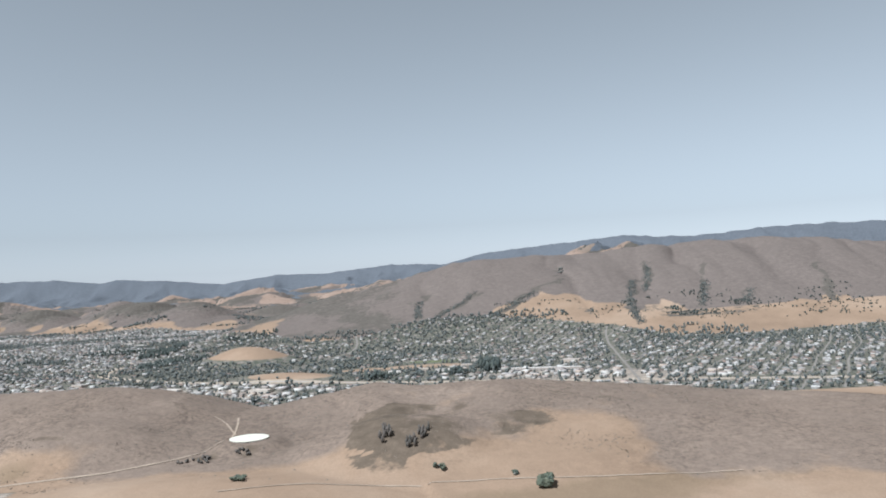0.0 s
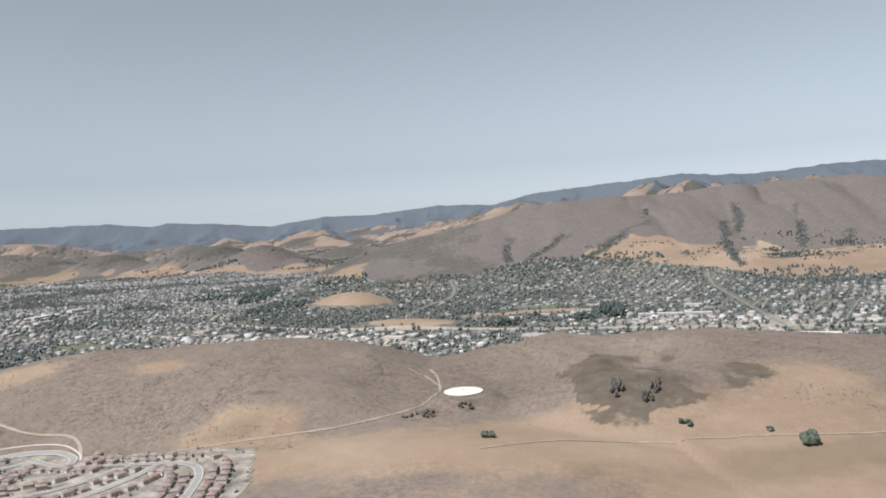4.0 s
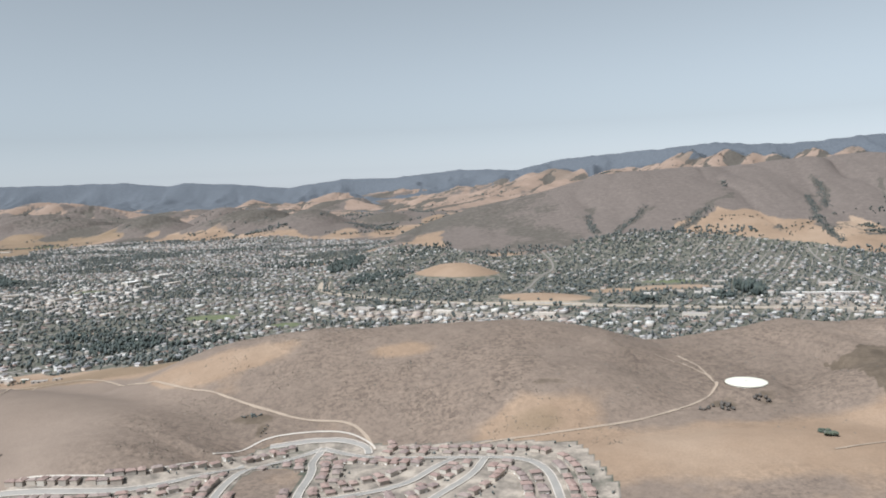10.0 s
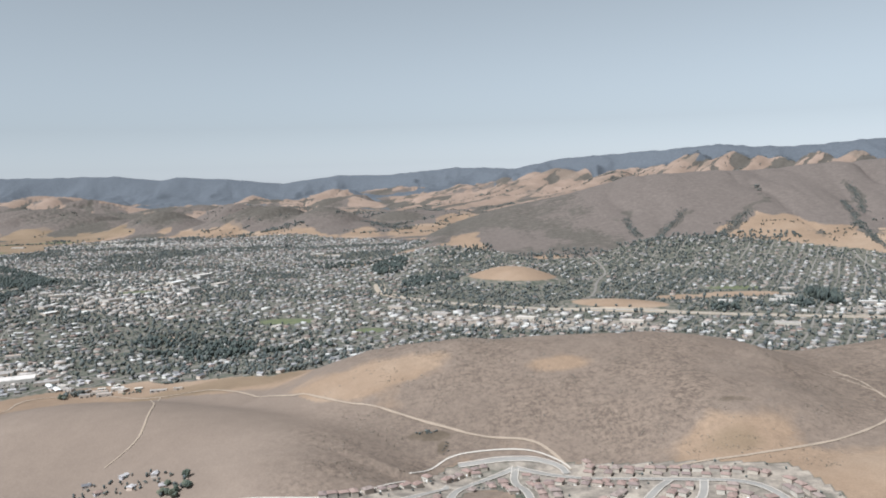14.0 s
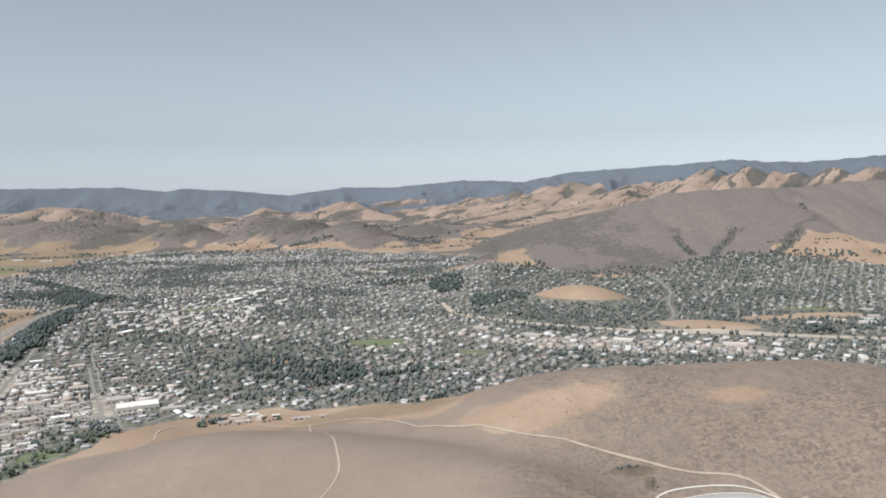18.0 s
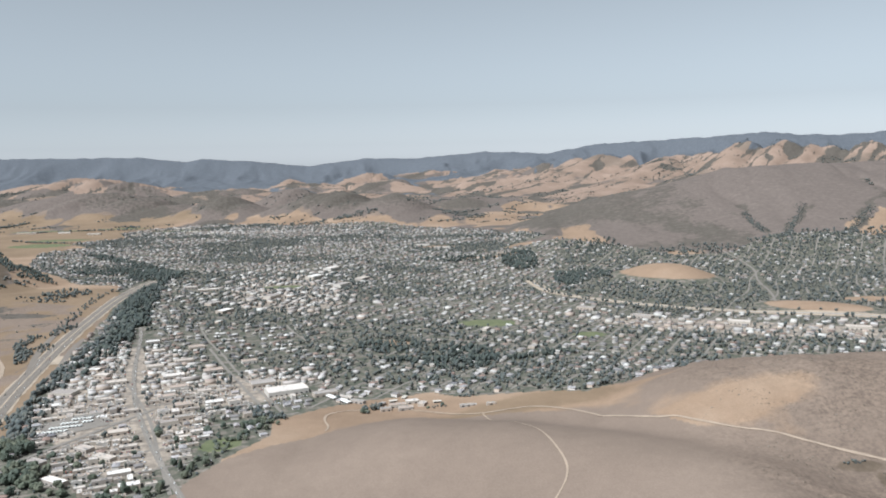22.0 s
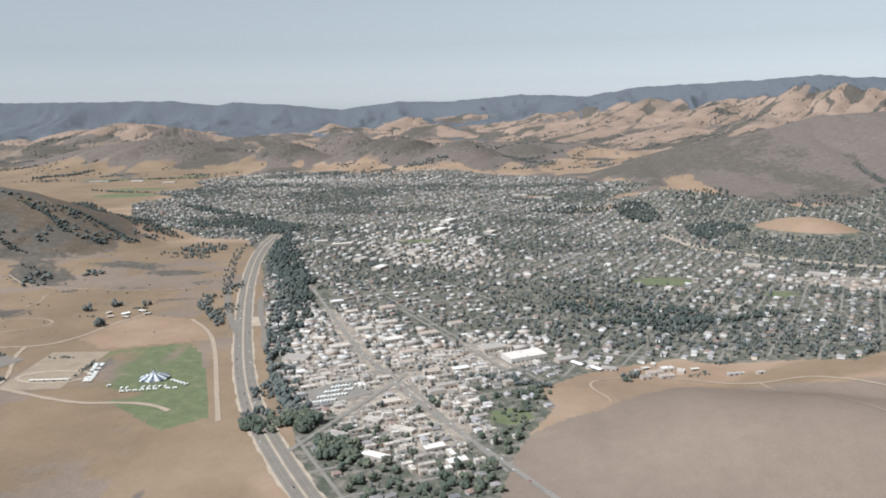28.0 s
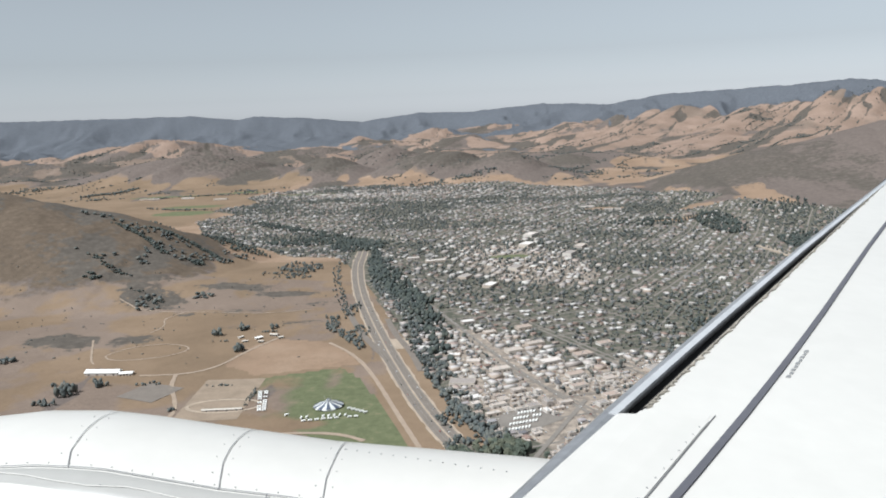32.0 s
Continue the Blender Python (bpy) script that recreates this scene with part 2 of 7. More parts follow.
def height(x, y):
    """The land's height at (x, y), in metres."""
    x, y = np.asarray(x, float), np.asarray(y, float)
    small = fbm(x / 38, y / 38, 3, 3)
    floor_z = 0.25 * small + 7.5 * step(-470, -330, x) * step(330, 290, y) * step(40, -110, x)
    # near hills
    a = spine(x, y, [(-375, 450, 12), (-342, 436, 25), (-310, 428, 31), (-285, 425, 33), (-250, 425, 34), (-185, 425, 34.5), (-138, 425, 28), (-108, 425, 18)], 125, 130, 0.9)
    a = (np.maximum(a, 0) ** 3 + mound(x, y, -174, 358, 62, 42, 0, 24, 2.2) ** 3) ** (1 / 3)
    a = a + 0.05 * a * fbm(x / 26, y / 26, 11, 3) + 0.014 * a * fbm(x / 7, y / 7, 13, 3)
    r = spine(x, y, [(-92, 405, 17), (-62, 428, 25), (-38, 432, 29), (-8, 434, 26), (26, 430, 29), (70, 428, 25), (160, 425, 16)], 190, 95, 0.9)
    r = np.maximum(r, mound(x, y, -89, 356, 26, 22, 0, 17.5, 4))
    r = np.maximum(r, mound(x, y, -20, 352, 62, 44, 0, 24, 2.4))
    r = r + 0.06 * r * fbm(x / 24, y / 24, 19, 3) + 0.014 * r * fbm(x / 7, y / 7, 13, 3)
    k = spine(x, y, [(-534, 386, 4), (-512, 384, 9), (-484, 382, 15), (-440, 372, 19.5), (-395, 352, 20.5), (-356, 334, 18)], 66, 78, 0.8)
    near = (np.maximum(a, 0) ** 5 + np.maximum(r, 0) ** 5 + np.maximum(k, 0) ** 5) ** 0.2
    # the two small gold rises in the town
    rise = mound(x, y, -224, 903, 50, 36, -35, 17, 2.4) + mound(x, y, -143, 722, 48, 26, -25, 5, 2.5)
    # the brown hill behind the town
    b = spine(x, y, [(-360, 1440, 4), (-285, 1430, 36), (-190, 1430, 62), (-80, 1430, 82), (20, 1430, 107), (120, 1430, 110), (320, 1420, 117), (480, 1410, 126), (640, 1400, 118), (900, 1370, 100), (1400, 1340, 90)], 530, 420, 1.0)
    b = b * (1 - 0.22 * ridged(x / 110 + 0.5 * fbm(x / 200, y / 200, 5, 2), y / 520, 23, 3) ** 2 * step(0, 40, b) * step(1460, 1340, y) + 0.09 * step(1460, 1340, y))
    # the steep hill west of the highway
    w = spine(x, y, [(-1600, 930, 165), (-1400, 905, 125), (-1180, 890, 88), (-1120, 890, 76), (-1062, 888, 63), (-1003, 885, 43), (-948, 878, 14), (-915, 872, 3)], 190, 170, 0.68)
    w = w + mound(x, y, -925, 800, 85, 60, 20, 8, 2.2) + mound(x, y, -1090, 640, 120, 80, 0, 6, 2) + 0.05 * w * fbm(x / 40, y / 40, 31, 3)
    # foothills north of the town
    fo = np.zeros(np.shape(x))
    for hill in FOOTHILLS:
        fo = np.maximum(fo, mound(x, y, *hill))
    for cx, cy, rx, ry, tn, hgt in GOLD_HILLS:
        fo = np.maximum(fo, mound(x + 40 * smooth_noise(x / 130, y / 130, 171), y + 40 * smooth_noise(x / 130, y / 130, 173), cx, cy, rx * 1.15, ry * 1.2, tn, hgt * (0.92 if cx > -200 else 0.74), 1.3))
    fo = fo * (1.10 - 0.34 * gullies(x, y) ** 4)
    # ranges
    crest = [(-3600, 3950, 190), (-2800, 4150, 178), (-2280, 4280, 173), (-2100, 4300, 172), (-1830, 4300, 142), (-1762, 4300, 158), (-1457, 4300, 137), (-1190, 4300, 106), (-908, 4290, 142), (-605, 4250, 137),
             (-243, 4100, 163), (28, 3900, 145), (193, 3500, 182), (356, 3130, 187), (516, 2930, 193), (655, 2860, 203), (853, 2810, 186), (968, 2800, 192), (1142, 2720, 203), (1700, 2600, 200), (2800, 2500, 210)]
    d, side, hc = along(x, y, crest)
    fall = np.where(side > 0, np.clip(1 - d / 1500, 0, 1), np.clip(1 - d / 1150, 0, 1))
    warp = 0.5 * fbm(x / 400, y / 400, 41, 3)
    spurs = ridged(x / 230 + warp, y / 520 - 0.6 * warp, 43, 4)
    rg = hc * fall ** 1.25
    rg = rg * (0.36 + 0.95 * (spurs - 0.3) * step(0.0, 0.35, fall) * (0.5 + 0.5 * step(-1300, -700, x))) * (1 - step(0.80, 1.0, fall)) + hc * fall * step(0.80, 1.0, fall) * (1 - 0.02 * np.abs(fbm(x / 60, y / 60, 47, 3)))
    far = step(1650, 2300, y) * (6 + 105 * np.clip(ridged(x / 420 + warp, y / 380 + warp, 53, 4) - 0.35, 0, 1) ** 1.3 * (0.6 + 0.4 * step(2000, 3000, y)))
    rv, _ = ravines(x, y)
    rg = np.maximum(rg, far * step(0, 0.2, fall + 0.2))
    rg = rg * (1 - 0.30 * rv ** 3 * step(0.95, 0.75, fall) * step(1900, 2200, y) + 0.06 * step(0.95, 0.75, fall))
    sp = spurs_at(x, y)[0]
    rg = np.maximum(rg * (1 - 0.22 * step(0, 30, sp) * step(2640, 2480, y - np.where(x < 460, 260, 0))), sp * (1.02 - 0.07 * gullies(x, y) ** 5))
    hills = (np.maximum(b, 0) ** 4 + np.maximum(w, 0) ** 4 + np.maximum(fo, 0) ** 4 + np.maximum(rg, 0) ** 4 + 0.001) ** 0.25
    big = hills * (1 + 0.03 * fbm(x / 55, y / 55, 61, 4))
    return floor_z + near + rise + big


def grid_mesh(name, X, Y, Z):
    ny, nx = X.shape
    me = bpy.data.meshes.new(name)
    me.vertices.add(nx * ny)
    me.vertices.foreach_set("co", np.stack([X, Y, Z], -1).astype(np.float32).ravel())
    idx = np.arange(nx * ny, dtype=np.int32).reshape(ny, nx)
    q = np.stack([idx[:-1, :-1], idx[:-1, 1:], idx[1:, 1:], idx[1:, :-1]], -1).reshape(-1, 4)
    me.loops.add(q.size)
    me.loops.foreach_set("vertex_index", q.ravel())
    me.polygons.add(len(q))
    me.polygons.foreach_set("loop_start", np.arange(0, q.size, 4, dtype=np.int32))
    me.polygons.foreach_set("loop_total", np.full(len(q), 4, dtype=np.int32))
    me.update(calc_edges=True)
    me.polygons.foreach_set("use_smooth", np.ones(len(q), bool))
    return me


def raw_mesh(name, verts, faces):
    """verts: n x 3; faces: a list of integer arrays, each n x corners."""
    me = bpy.data.meshes.new(name)
    verts = np.asarray(verts, np.float32)
    me.vertices.add(len(verts))
    me.vertices.foreach_set("co", verts.ravel())
    loops = np.concatenate([f.ravel() for f in faces]).astype(np.int32)
    tot = np.concatenate([np.full(len(f), f.shape[1], np.int32) for f in faces])
    me.loops.add(len(loops))
    me.loops.foreach_set("vertex_index", loops)
    me.polygons.add(len(tot))
    me.polygons.foreach_set("loop_start", np.concatenate([[0], np.cumsum(tot)[:-1]]).astype(np.int32))
    me.polygons.foreach_set("loop_total", tot)
    me.update(calc_edges=True)
    me.validate()
    return me


def part(name, data, material, parent=None, label=""):
    """One mesh object under a thing or a part; data is a bmesh or a mesh."""
    if isinstance(data, bmesh.types.BMesh):
        me = bpy.data.meshes.new(name)
        data.to_mesh(me)
        data.free()
        data = me
    if material and not data.materials:
        data.materials.append(material)
    ob = new(name, data)
    ob.parent = parent
    if label:
        ob["label"] = label
    return ob

# ---------------------------------------------------------------- materials


def material(name, rough=0.9, metal=0.0, spec=0.3):
    m = bpy.data.materials.new(name)
    m.use_nodes = True
    b = m.node_tree.nodes["Principled BSDF"]
    b.inputs["Roughness"].default_value, b.inputs["Metallic"].default_value = rough, metal
    b.inputs["Specular IOR Level"].default_value = spec
    return m, m.node_tree.nodes, m.node_tree.links, b


def noise_node(n, l, scale, detail=4, vec=None, rough=0.55):
    t = n.new("ShaderNodeTexNoise")
    t.inputs["Scale"].default_value, t.inputs["Detail"].default_value, t.inputs["Roughness"].default_value = scale, detail, rough
    if vec:
        l.new(vec, t.inputs["Vector"])
    return t


def ramp_node(n, l, fac, stops):
    r = n.new("ShaderNodeValToRGB")
    e = r.color_ramp.elements
    while len(e) < len(stops):
        e.new(0.5)
    for k, (pos, col) in zip(e, stops):
        k.position, k.color = pos, (*col, 1) if len(col) == 3 else col
    l.new(fac, r.inputs["Fac"])
    return r


def mix_node(n, l, fac, a, b, mode="MIX"):
    m = n.new("ShaderNodeMix")
    m.data_type, m.blend_type = "RGBA", mode
    for sock, v in ((m.inputs["Factor"], fac), (m.inputs["A"], a), (m.inputs["B"], b)):
        if hasattr(v, "is_output"):
            l.new(v, sock)
        else:
            sock.default_value = v if sock.type == "VALUE" else (*v, 1)
    return m.outputs["Result"]


def math_node(n, l, op, a, b=0.0, c=0.0):
    m = n.new("ShaderNodeMath")
    m.operation = op
    for sock, v in zip(m.inputs, (a, b, c)):
        if hasattr(v, "is_output"):
            l.new(v, sock)
        else:
            sock.default_value = v
    return m.outputs[0]


def bump_node(n, l, b, h, strength, distance):
    u = n.new("ShaderNodeBump")
    u.inputs["Strength"].default_value, u.inputs["Distance"].default_value = strength, distance
    l.new(h, u.inputs["Height"])
    l.new(u.outputs["Normal"], b.inputs["Normal"])


def plain(name, col, var=0.12, scale=0.6, rough=0.85, metal=0.0, per_object=0.0, per_island=0.0, spec=0.3, bump=0.0):
    """Paint or stuff of one colour with grain, larger stains, and its own tone from piece to piece."""
    m, n, l, b = material(name, rough, metal, spec)
    pos = n.new("ShaderNodeNewGeometry")
    big = noise_node(n, l, scale, 4, pos.outputs["Position"])
    fine = noise_node(n, l, scale * 9, 3, pos.outputs["Position"])
    dark, lite = tuple(c * (1 - var) for c in col), tuple(min(1, c * (1 + var)) for c in col)
    v = math_node(n, l, "MULTIPLY_ADD", fine.outputs["Fac"], 0.4, math_node(n, l, "MULTIPLY", big.outputs["Fac"], 0.6))
    c = ramp_node(n, l, v, [(0.32, dark), (0.68, lite)]).outputs["Color"]
    if per_object or per_island:
        if per_object:
            o = n.new("ShaderNodeObjectInfo").outputs["Random"]
            amt = per_object
        else:
            o, amt = pos.outputs["Random Per Island"], per_island
        g = math_node(n, l, "MULTIPLY_ADD", o, 2 * amt, 1 - amt)
        cc = n.new("ShaderNodeCombineColor")
        for s in cc.inputs:
            l.new(g, s)
        c = mix_node(n, l, 1.0, c, cc.outputs["Color"], "MULTIPLY")
    l.new(c, b.inputs["Base Color"])
    if bump:
        bump_node(n, l, b, fine.outputs["Fac"], bump, 0.1)
    return m


def palette(name, stops, rough=0.8, var=0.15, scale=0.8, island=True, spec=0.3):
    """Each piece takes one colour of a set."""
    m, n, l, b = material(name, rough, 0, spec)
    pos = n.new("ShaderNodeNewGeometry")
    fac = pos.outputs["Random Per Island"] if island else n.new("ShaderNodeObjectInfo").outputs["Random"]
    r = ramp_node(n, l, fac, [(i / len(stops), c) for i, c in enumerate(stops)])
    r.color_ramp.interpolation = "CONSTANT"
    t = noise_node(n, l, scale, 4, pos.outputs["Position"])
    g = ramp_node(n, l, t.outputs["Fac"], [(0.3, (1 - var,) * 3), (0.7, (1.0,) * 3)])
    l.new(mix_node(n, l, 1.0, r.outputs["Color"], g.outputs["Color"], "MULTIPLY"), b.inputs["Base Color"])
    return m


def ground_material():
    m, n, l, b = material("dry_land", 0.95, 0, 0.1)
    pos = n.new("ShaderNodeNewGeometry").outputs["Position"]

    def mask(name, width, scale):
        a = n.new("ShaderNodeAttribute")
        a.attribute_name = name
        t = noise_node(n, l, scale, 5, pos, 0.62)
        v = math_node(n, l, "MULTIPLY_ADD", t.outputs["Fac"], width, math_node(n, l, "SUBTRACT", a.outputs["Fac"], width * 0.5))
        return ramp_node(n, l, v, [(0.40, (0, 0, 0)), (0.60, (1, 1, 1))]).outputs["Color"]

    t1, t2, t3 = noise_node(n, l, 0.012, 6, pos, 0.6), noise_node(n, l, 0.16, 5, pos, 0.65), noise_node(n, l, 1.3, 4, pos, 0.6)
    gold = ramp_node(n, l, t1.outputs["Fac"], [(0.3, (0.218, 0.154, 0.108)), (0.5, (0.278, 0.197, 0.138)), (0.72, (0.335, 0.249, 0.182))]).outputs["Color"]
    scrub = ramp_node(n, l, t1.outputs["Fac"], [(0.3, (0.180, 0.140, 0.113)), (0.55, (0.214, 0.166, 0.134)), (0.75, (0.252, 0.197, 0.159))]).outputs["Color"]
    brush = ramp_node(n, l, t2.outputs["Fac"], [(0.3, (0.089, 0.078, 0.067)), (0.55, (0.113, 0.099, 0.085)), (0.75, (0.143, 0.124, 0.107))]).outputs["Color"]
    # forest of the far ridges, with distance haze painted in as pale blue
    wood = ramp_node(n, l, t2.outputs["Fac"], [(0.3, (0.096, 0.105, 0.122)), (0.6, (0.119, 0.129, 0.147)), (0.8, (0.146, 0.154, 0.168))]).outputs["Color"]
    yard = ramp_node(n, l, t2.outputs["Fac"], [(0.30, (0.066, 0.076, 0.056)), (0.48, (0.108, 0.108, 0.086)), (0.60, (0.190, 0.166, 0.142)), (0.75, (0.330, 0.290, 0.262))]).outputs["Color"]
    turf = ramp_node(n, l, t2.outputs["Fac"], [(0.3, (0.112, 0.128, 0.070)), (0.58, (0.142, 0.154, 0.086)), (0.75, (0.22, 0.19, 0.122))]).outputs["Color"]
    # the same gold grass, paled and pinked to paint haze on far hills
    straw = ramp_node(n, l, t1.outputs["Fac"], [(0.3, (0.216, 0.157, 0.122)), (0.5, (0.268, 0.196, 0.154)), (0.72, (0.322, 0.240, 0.192))]).outputs["Color"]
    gold = mix_node(n, l, mask("straw", 0.5, 0.01), gold, straw)
    russet = ramp_node(n, l, t1.outputs["Fac"], [(0.3, (0.178, 0.130, 0.088)), (0.5, (0.218, 0.158, 0.107)), (0.72, (0.262, 0.192, 0.134))]).outputs["Color"]
    gold = mix_node(n, l, mask("russet", 0.8, 0.03), gold, russet)
    c = mix_node(n, l, mask("scrub", 0.7, 0.045), gold, scrub)
    t4 = noise_node(n, l, 0.46, 8, pos, 0.80)
    tuss = ramp_node(n, l, t4.outputs["Fac"], [(0.40, (0.52, 0.51, 0.51)), (0.49, (0.88, 0.87, 0.86)), (0.57, (1.20, 1.17, 1.13))]).outputs["Color"]
    rock = noise_node(n, l, 0.028, 4, pos, 0.6)
    rough_land = n.new("ShaderNodeAttribute")
    rough_land.attribute_name = "rocky"
    amt = math_node(n, l, "MULTIPLY", rough_land.outputs["Fac"], ramp_node(n, l, rock.outputs["Fac"], [(0.38, (0.45, 0.45, 0.45)), (0.60, (1.0, 1.0, 1.0))]).outputs["Color"])
    c = mix_node(n, l, amt, c, mix_node(n, l, 1.0, c, tuss, "MULTIPLY"))
    heath = ramp_node(n, l, t2.outputs["Fac"], [(0.3, (0.134, 0.111, 0.099)), (0.55, (0.154, 0.127, 0.113)), (0.75, (0.176, 0.145, 0.129))]).outputs["Color"]
    c = mix_node(n, l, mask("heath", 0.5, 0.03), c, heath)
    sage = ramp_node(n, l, t2.outputs["Fac"], [(0.3, (0.106, 0.083, 0.062)), (0.55, (0.130, 0.101, 0.076)), (0.75, (0.158, 0.122, 0.093))]).outputs["Color"]
    c = mix_node(n, l, mask("sage", 1.1, 0.10), c, sage)
    c = mix_node(n, l, mask("brush", 1.5, 0.13), c, brush)
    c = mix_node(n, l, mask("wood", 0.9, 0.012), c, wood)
    c = mix_node(n, l, mask("yard", 0.25, 0.12), c, yard)
    paved = ramp_node(n, l, t2.outputs["Fac"], [(0.35, (0.19, 0.165, 0.140)), (0.5, (0.290, 0.246, 0.206)), (0.62, (0.375, 0.320, 0.266)), (0.75, (0.45, 0.385, 0.322))]).outputs["Color"]
    c = mix_node(n, l, mask("lots", 0.6, 0.09), c, paved)
    c = mix_node(n, l, mask("turf", 0.35, 0.10), c, turf)
    g = ramp_node(n, l, t3.outputs["Fac"], [(0.25, (0.80, 0.79, 0.78)), (0.75, (1.0, 1.0, 1.0))]).outputs["Color"]
    g2 = ramp_node(n, l, t2.outputs["Fac"], [(0.36, (0.80, 0.80, 0.81)), (0.62, (1.0, 1.0, 1.0))]).outputs["Color"]
    c = mix_node(n, l, 1.0, c, g, "MULTIPLY")
    c = mix_node(n, l, math_node(n, l, "MULTIPLY_ADD", rough_land.outputs["Fac"], 0.5, 0.3), c, g2, "MULTIPLY")
    l.new(c, b.inputs["Base Color"])
    hh = math_node(n, l, "MULTIPLY_ADD", t4.outputs["Fac"], 0.7, math_node(n, l, "MULTIPLY_ADD", t3.outputs["Fac"], 0.3, t2.outputs["Fac"]))
    u = n.new("ShaderNodeBump")
    u.inputs["Distance"].default_value = 1.3
    l.new(math_node(n, l, "MULTIPLY_ADD", rough_land.outputs["Fac"], 0.30, 0.07), u.inputs["Strength"])
    l.new(hh, u.inputs["Height"])
    l.new(u.outputs["Normal"], b.inputs["Normal"])
    return m


M_GROUND = ground_material()
M_ASPHALT = plain("asphalt", (0.165, 0.142, 0.122), 0.15, 0.15, 0.9)
M_STREET = plain("street_asphalt", (0.185, 0.166, 0.147), 0.18, 0.1, 0.9)
M_STREET_PALE = plain("estate_concrete_street", (0.25, 0.23, 0.21), 0.15, 0.2, 0.9)
M_DIRT = plain("dirt_track", (0.290, 0.228, 0.174), 0.15, 0.2, 0.95)
M_SAND = plain("trampled_sand", (0.240, 0.188, 0.140), 0.18, 0.12, 0.95)
M_GRAVEL = plain("pale_gravel", (0.33, 0.27, 0.21), 0.2, 0.15, 0.95)
M_SIDEWALK = plain("pale_sidewalk", (0.44, 0.39, 0.34), 0.1, 0.5, 0.85)
M_LINE = plain("road_paint", (0.25, 0.23, 0.205), 0.1, 1.0, 0.7)
M_CONCRETE = plain("pale_concrete", (0.46, 0.42, 0.37), 0.12, 0.5, 0.85)
# haze is painted in: leaf colours lifted, the distant M_LEAF bluer too
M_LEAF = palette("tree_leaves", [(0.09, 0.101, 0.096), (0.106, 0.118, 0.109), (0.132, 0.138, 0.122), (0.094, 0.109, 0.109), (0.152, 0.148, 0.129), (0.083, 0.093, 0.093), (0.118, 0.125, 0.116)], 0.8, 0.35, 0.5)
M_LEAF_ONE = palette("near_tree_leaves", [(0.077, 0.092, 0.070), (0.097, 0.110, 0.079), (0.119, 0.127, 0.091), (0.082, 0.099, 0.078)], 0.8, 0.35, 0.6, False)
M_LEAF_DARK = palette("dark_evergreen_leaves", [(0.056, 0.067, 0.063), (0.067, 0.078, 0.069), (0.081, 0.092, 0.078), (0.06, 0.074, 0.069)], 0.8, 0.35, 0.5)
M_LEAF_DULL = palette("dull_dry_leaves", [(0.105, 0.090, 0.080), (0.125, 0.105, 0.090), (0.090, 0.084, 0.074), (0.115, 0.100, 0.088)], 0.85, 0.35, 0.6)
M_BARK = plain("bark", (0.120, 0.090, 0.070), 0.25, 2.0, 0.95)
M_WALL = palette("house_walls", [(0.340, 0.318, 0.289), (0.266, 0.237, 0.215), (0.444, 0.414, 0.377), (0.370, 0.326, 0.289), (0.503, 0.481, 0.451), (0.311, 0.296, 0.281), (0.385, 0.318, 0.266)], 0.85, 0.12)
M_ROOF = palette("house_roofs", [(0.192, 0.137, 0.111), (0.252, 0.185, 0.155), (0.296, 0.266, 0.237), (0.155, 0.148, 0.145), (0.222, 0.207, 0.203), (0.311, 0.292, 0.285), (0.385, 0.363, 0.351), (0.126, 0.122, 0.124), (0.185, 0.141, 0.122), (0.259, 0.248, 0.244), (0.459, 0.437, 0.414), (0.178, 0.170, 0.172), (0.281, 0.229, 0.200), (0.533, 0.511, 0.488), (0.207, 0.196, 0.192), (0.340, 0.311, 0.285)], 0.85, 0.2)
M_WALL_ONE = palette("near_house_walls", [(0.620, 0.570, 0.535), (0.500, 0.450, 0.407), (0.70, 0.67, 0.62), (0.420, 0.400, 0.407), (0.560, 0.460, 0.385)], 0.85, 0.12, 0.8, False)
M_ROOF_ONE = palette("near_house_roofs", [(0.200, 0.185, 0.182), (0.270, 0.245, 0.241), (0.330, 0.300, 0.300), (0.155, 0.150, 0.158), (0.240, 0.170, 0.144), (0.420, 0.390, 0.385), (0.300, 0.285, 0.289)], 0.85, 0.2, 0.8, False)
M_TILE = palette("red_tile_roofs", [(0.247, 0.175, 0.152), (0.282, 0.198, 0.170), (0.230, 0.175, 0.159), (0.270, 0.213, 0.189), (0.299, 0.216, 0.186)], 0.85, 0.2, 1.0, False)
M_TILE_FAR = palette("far_tile_roofs", [(0.215, 0.152, 0.132), (0.245, 0.172, 0.148), (0.20, 0.152, 0.138), (0.235, 0.185, 0.164)], 0.85, 0.2)
M_FLAT_ROOF = palette("flat_roofs", [(0.534, 0.473, 0.428), (0.662, 0.628, 0.601), (0.414, 0.355, 0.314), (0.478, 0.414, 0.364), (0.304, 0.268, 0.246), (0.589, 0.532, 0.491), (0.377, 0.300, 0.255), (0.331, 0.296, 0.273), (0.442, 0.382, 0.337)], 0.8, 0.15, 0.5, False)
M_FLAT_FAR = palette("far_flat_roofs", [(0.482, 0.447, 0.433), (0.585, 0.559, 0.525), (0.387, 0.353, 0.341), (0.430, 0.378, 0.350), (0.327, 0.292, 0.276), (0.361, 0.284, 0.249)], 0.8, 0.15, 0.5)
M_STUCCO = palette("stucco_walls", [(0.471, 0.420, 0.365), (0.418, 0.352, 0.296), (0.517, 0.480, 0.441), (0.365, 0.323, 0.289)], 0.85, 0.12, 0.8, False)
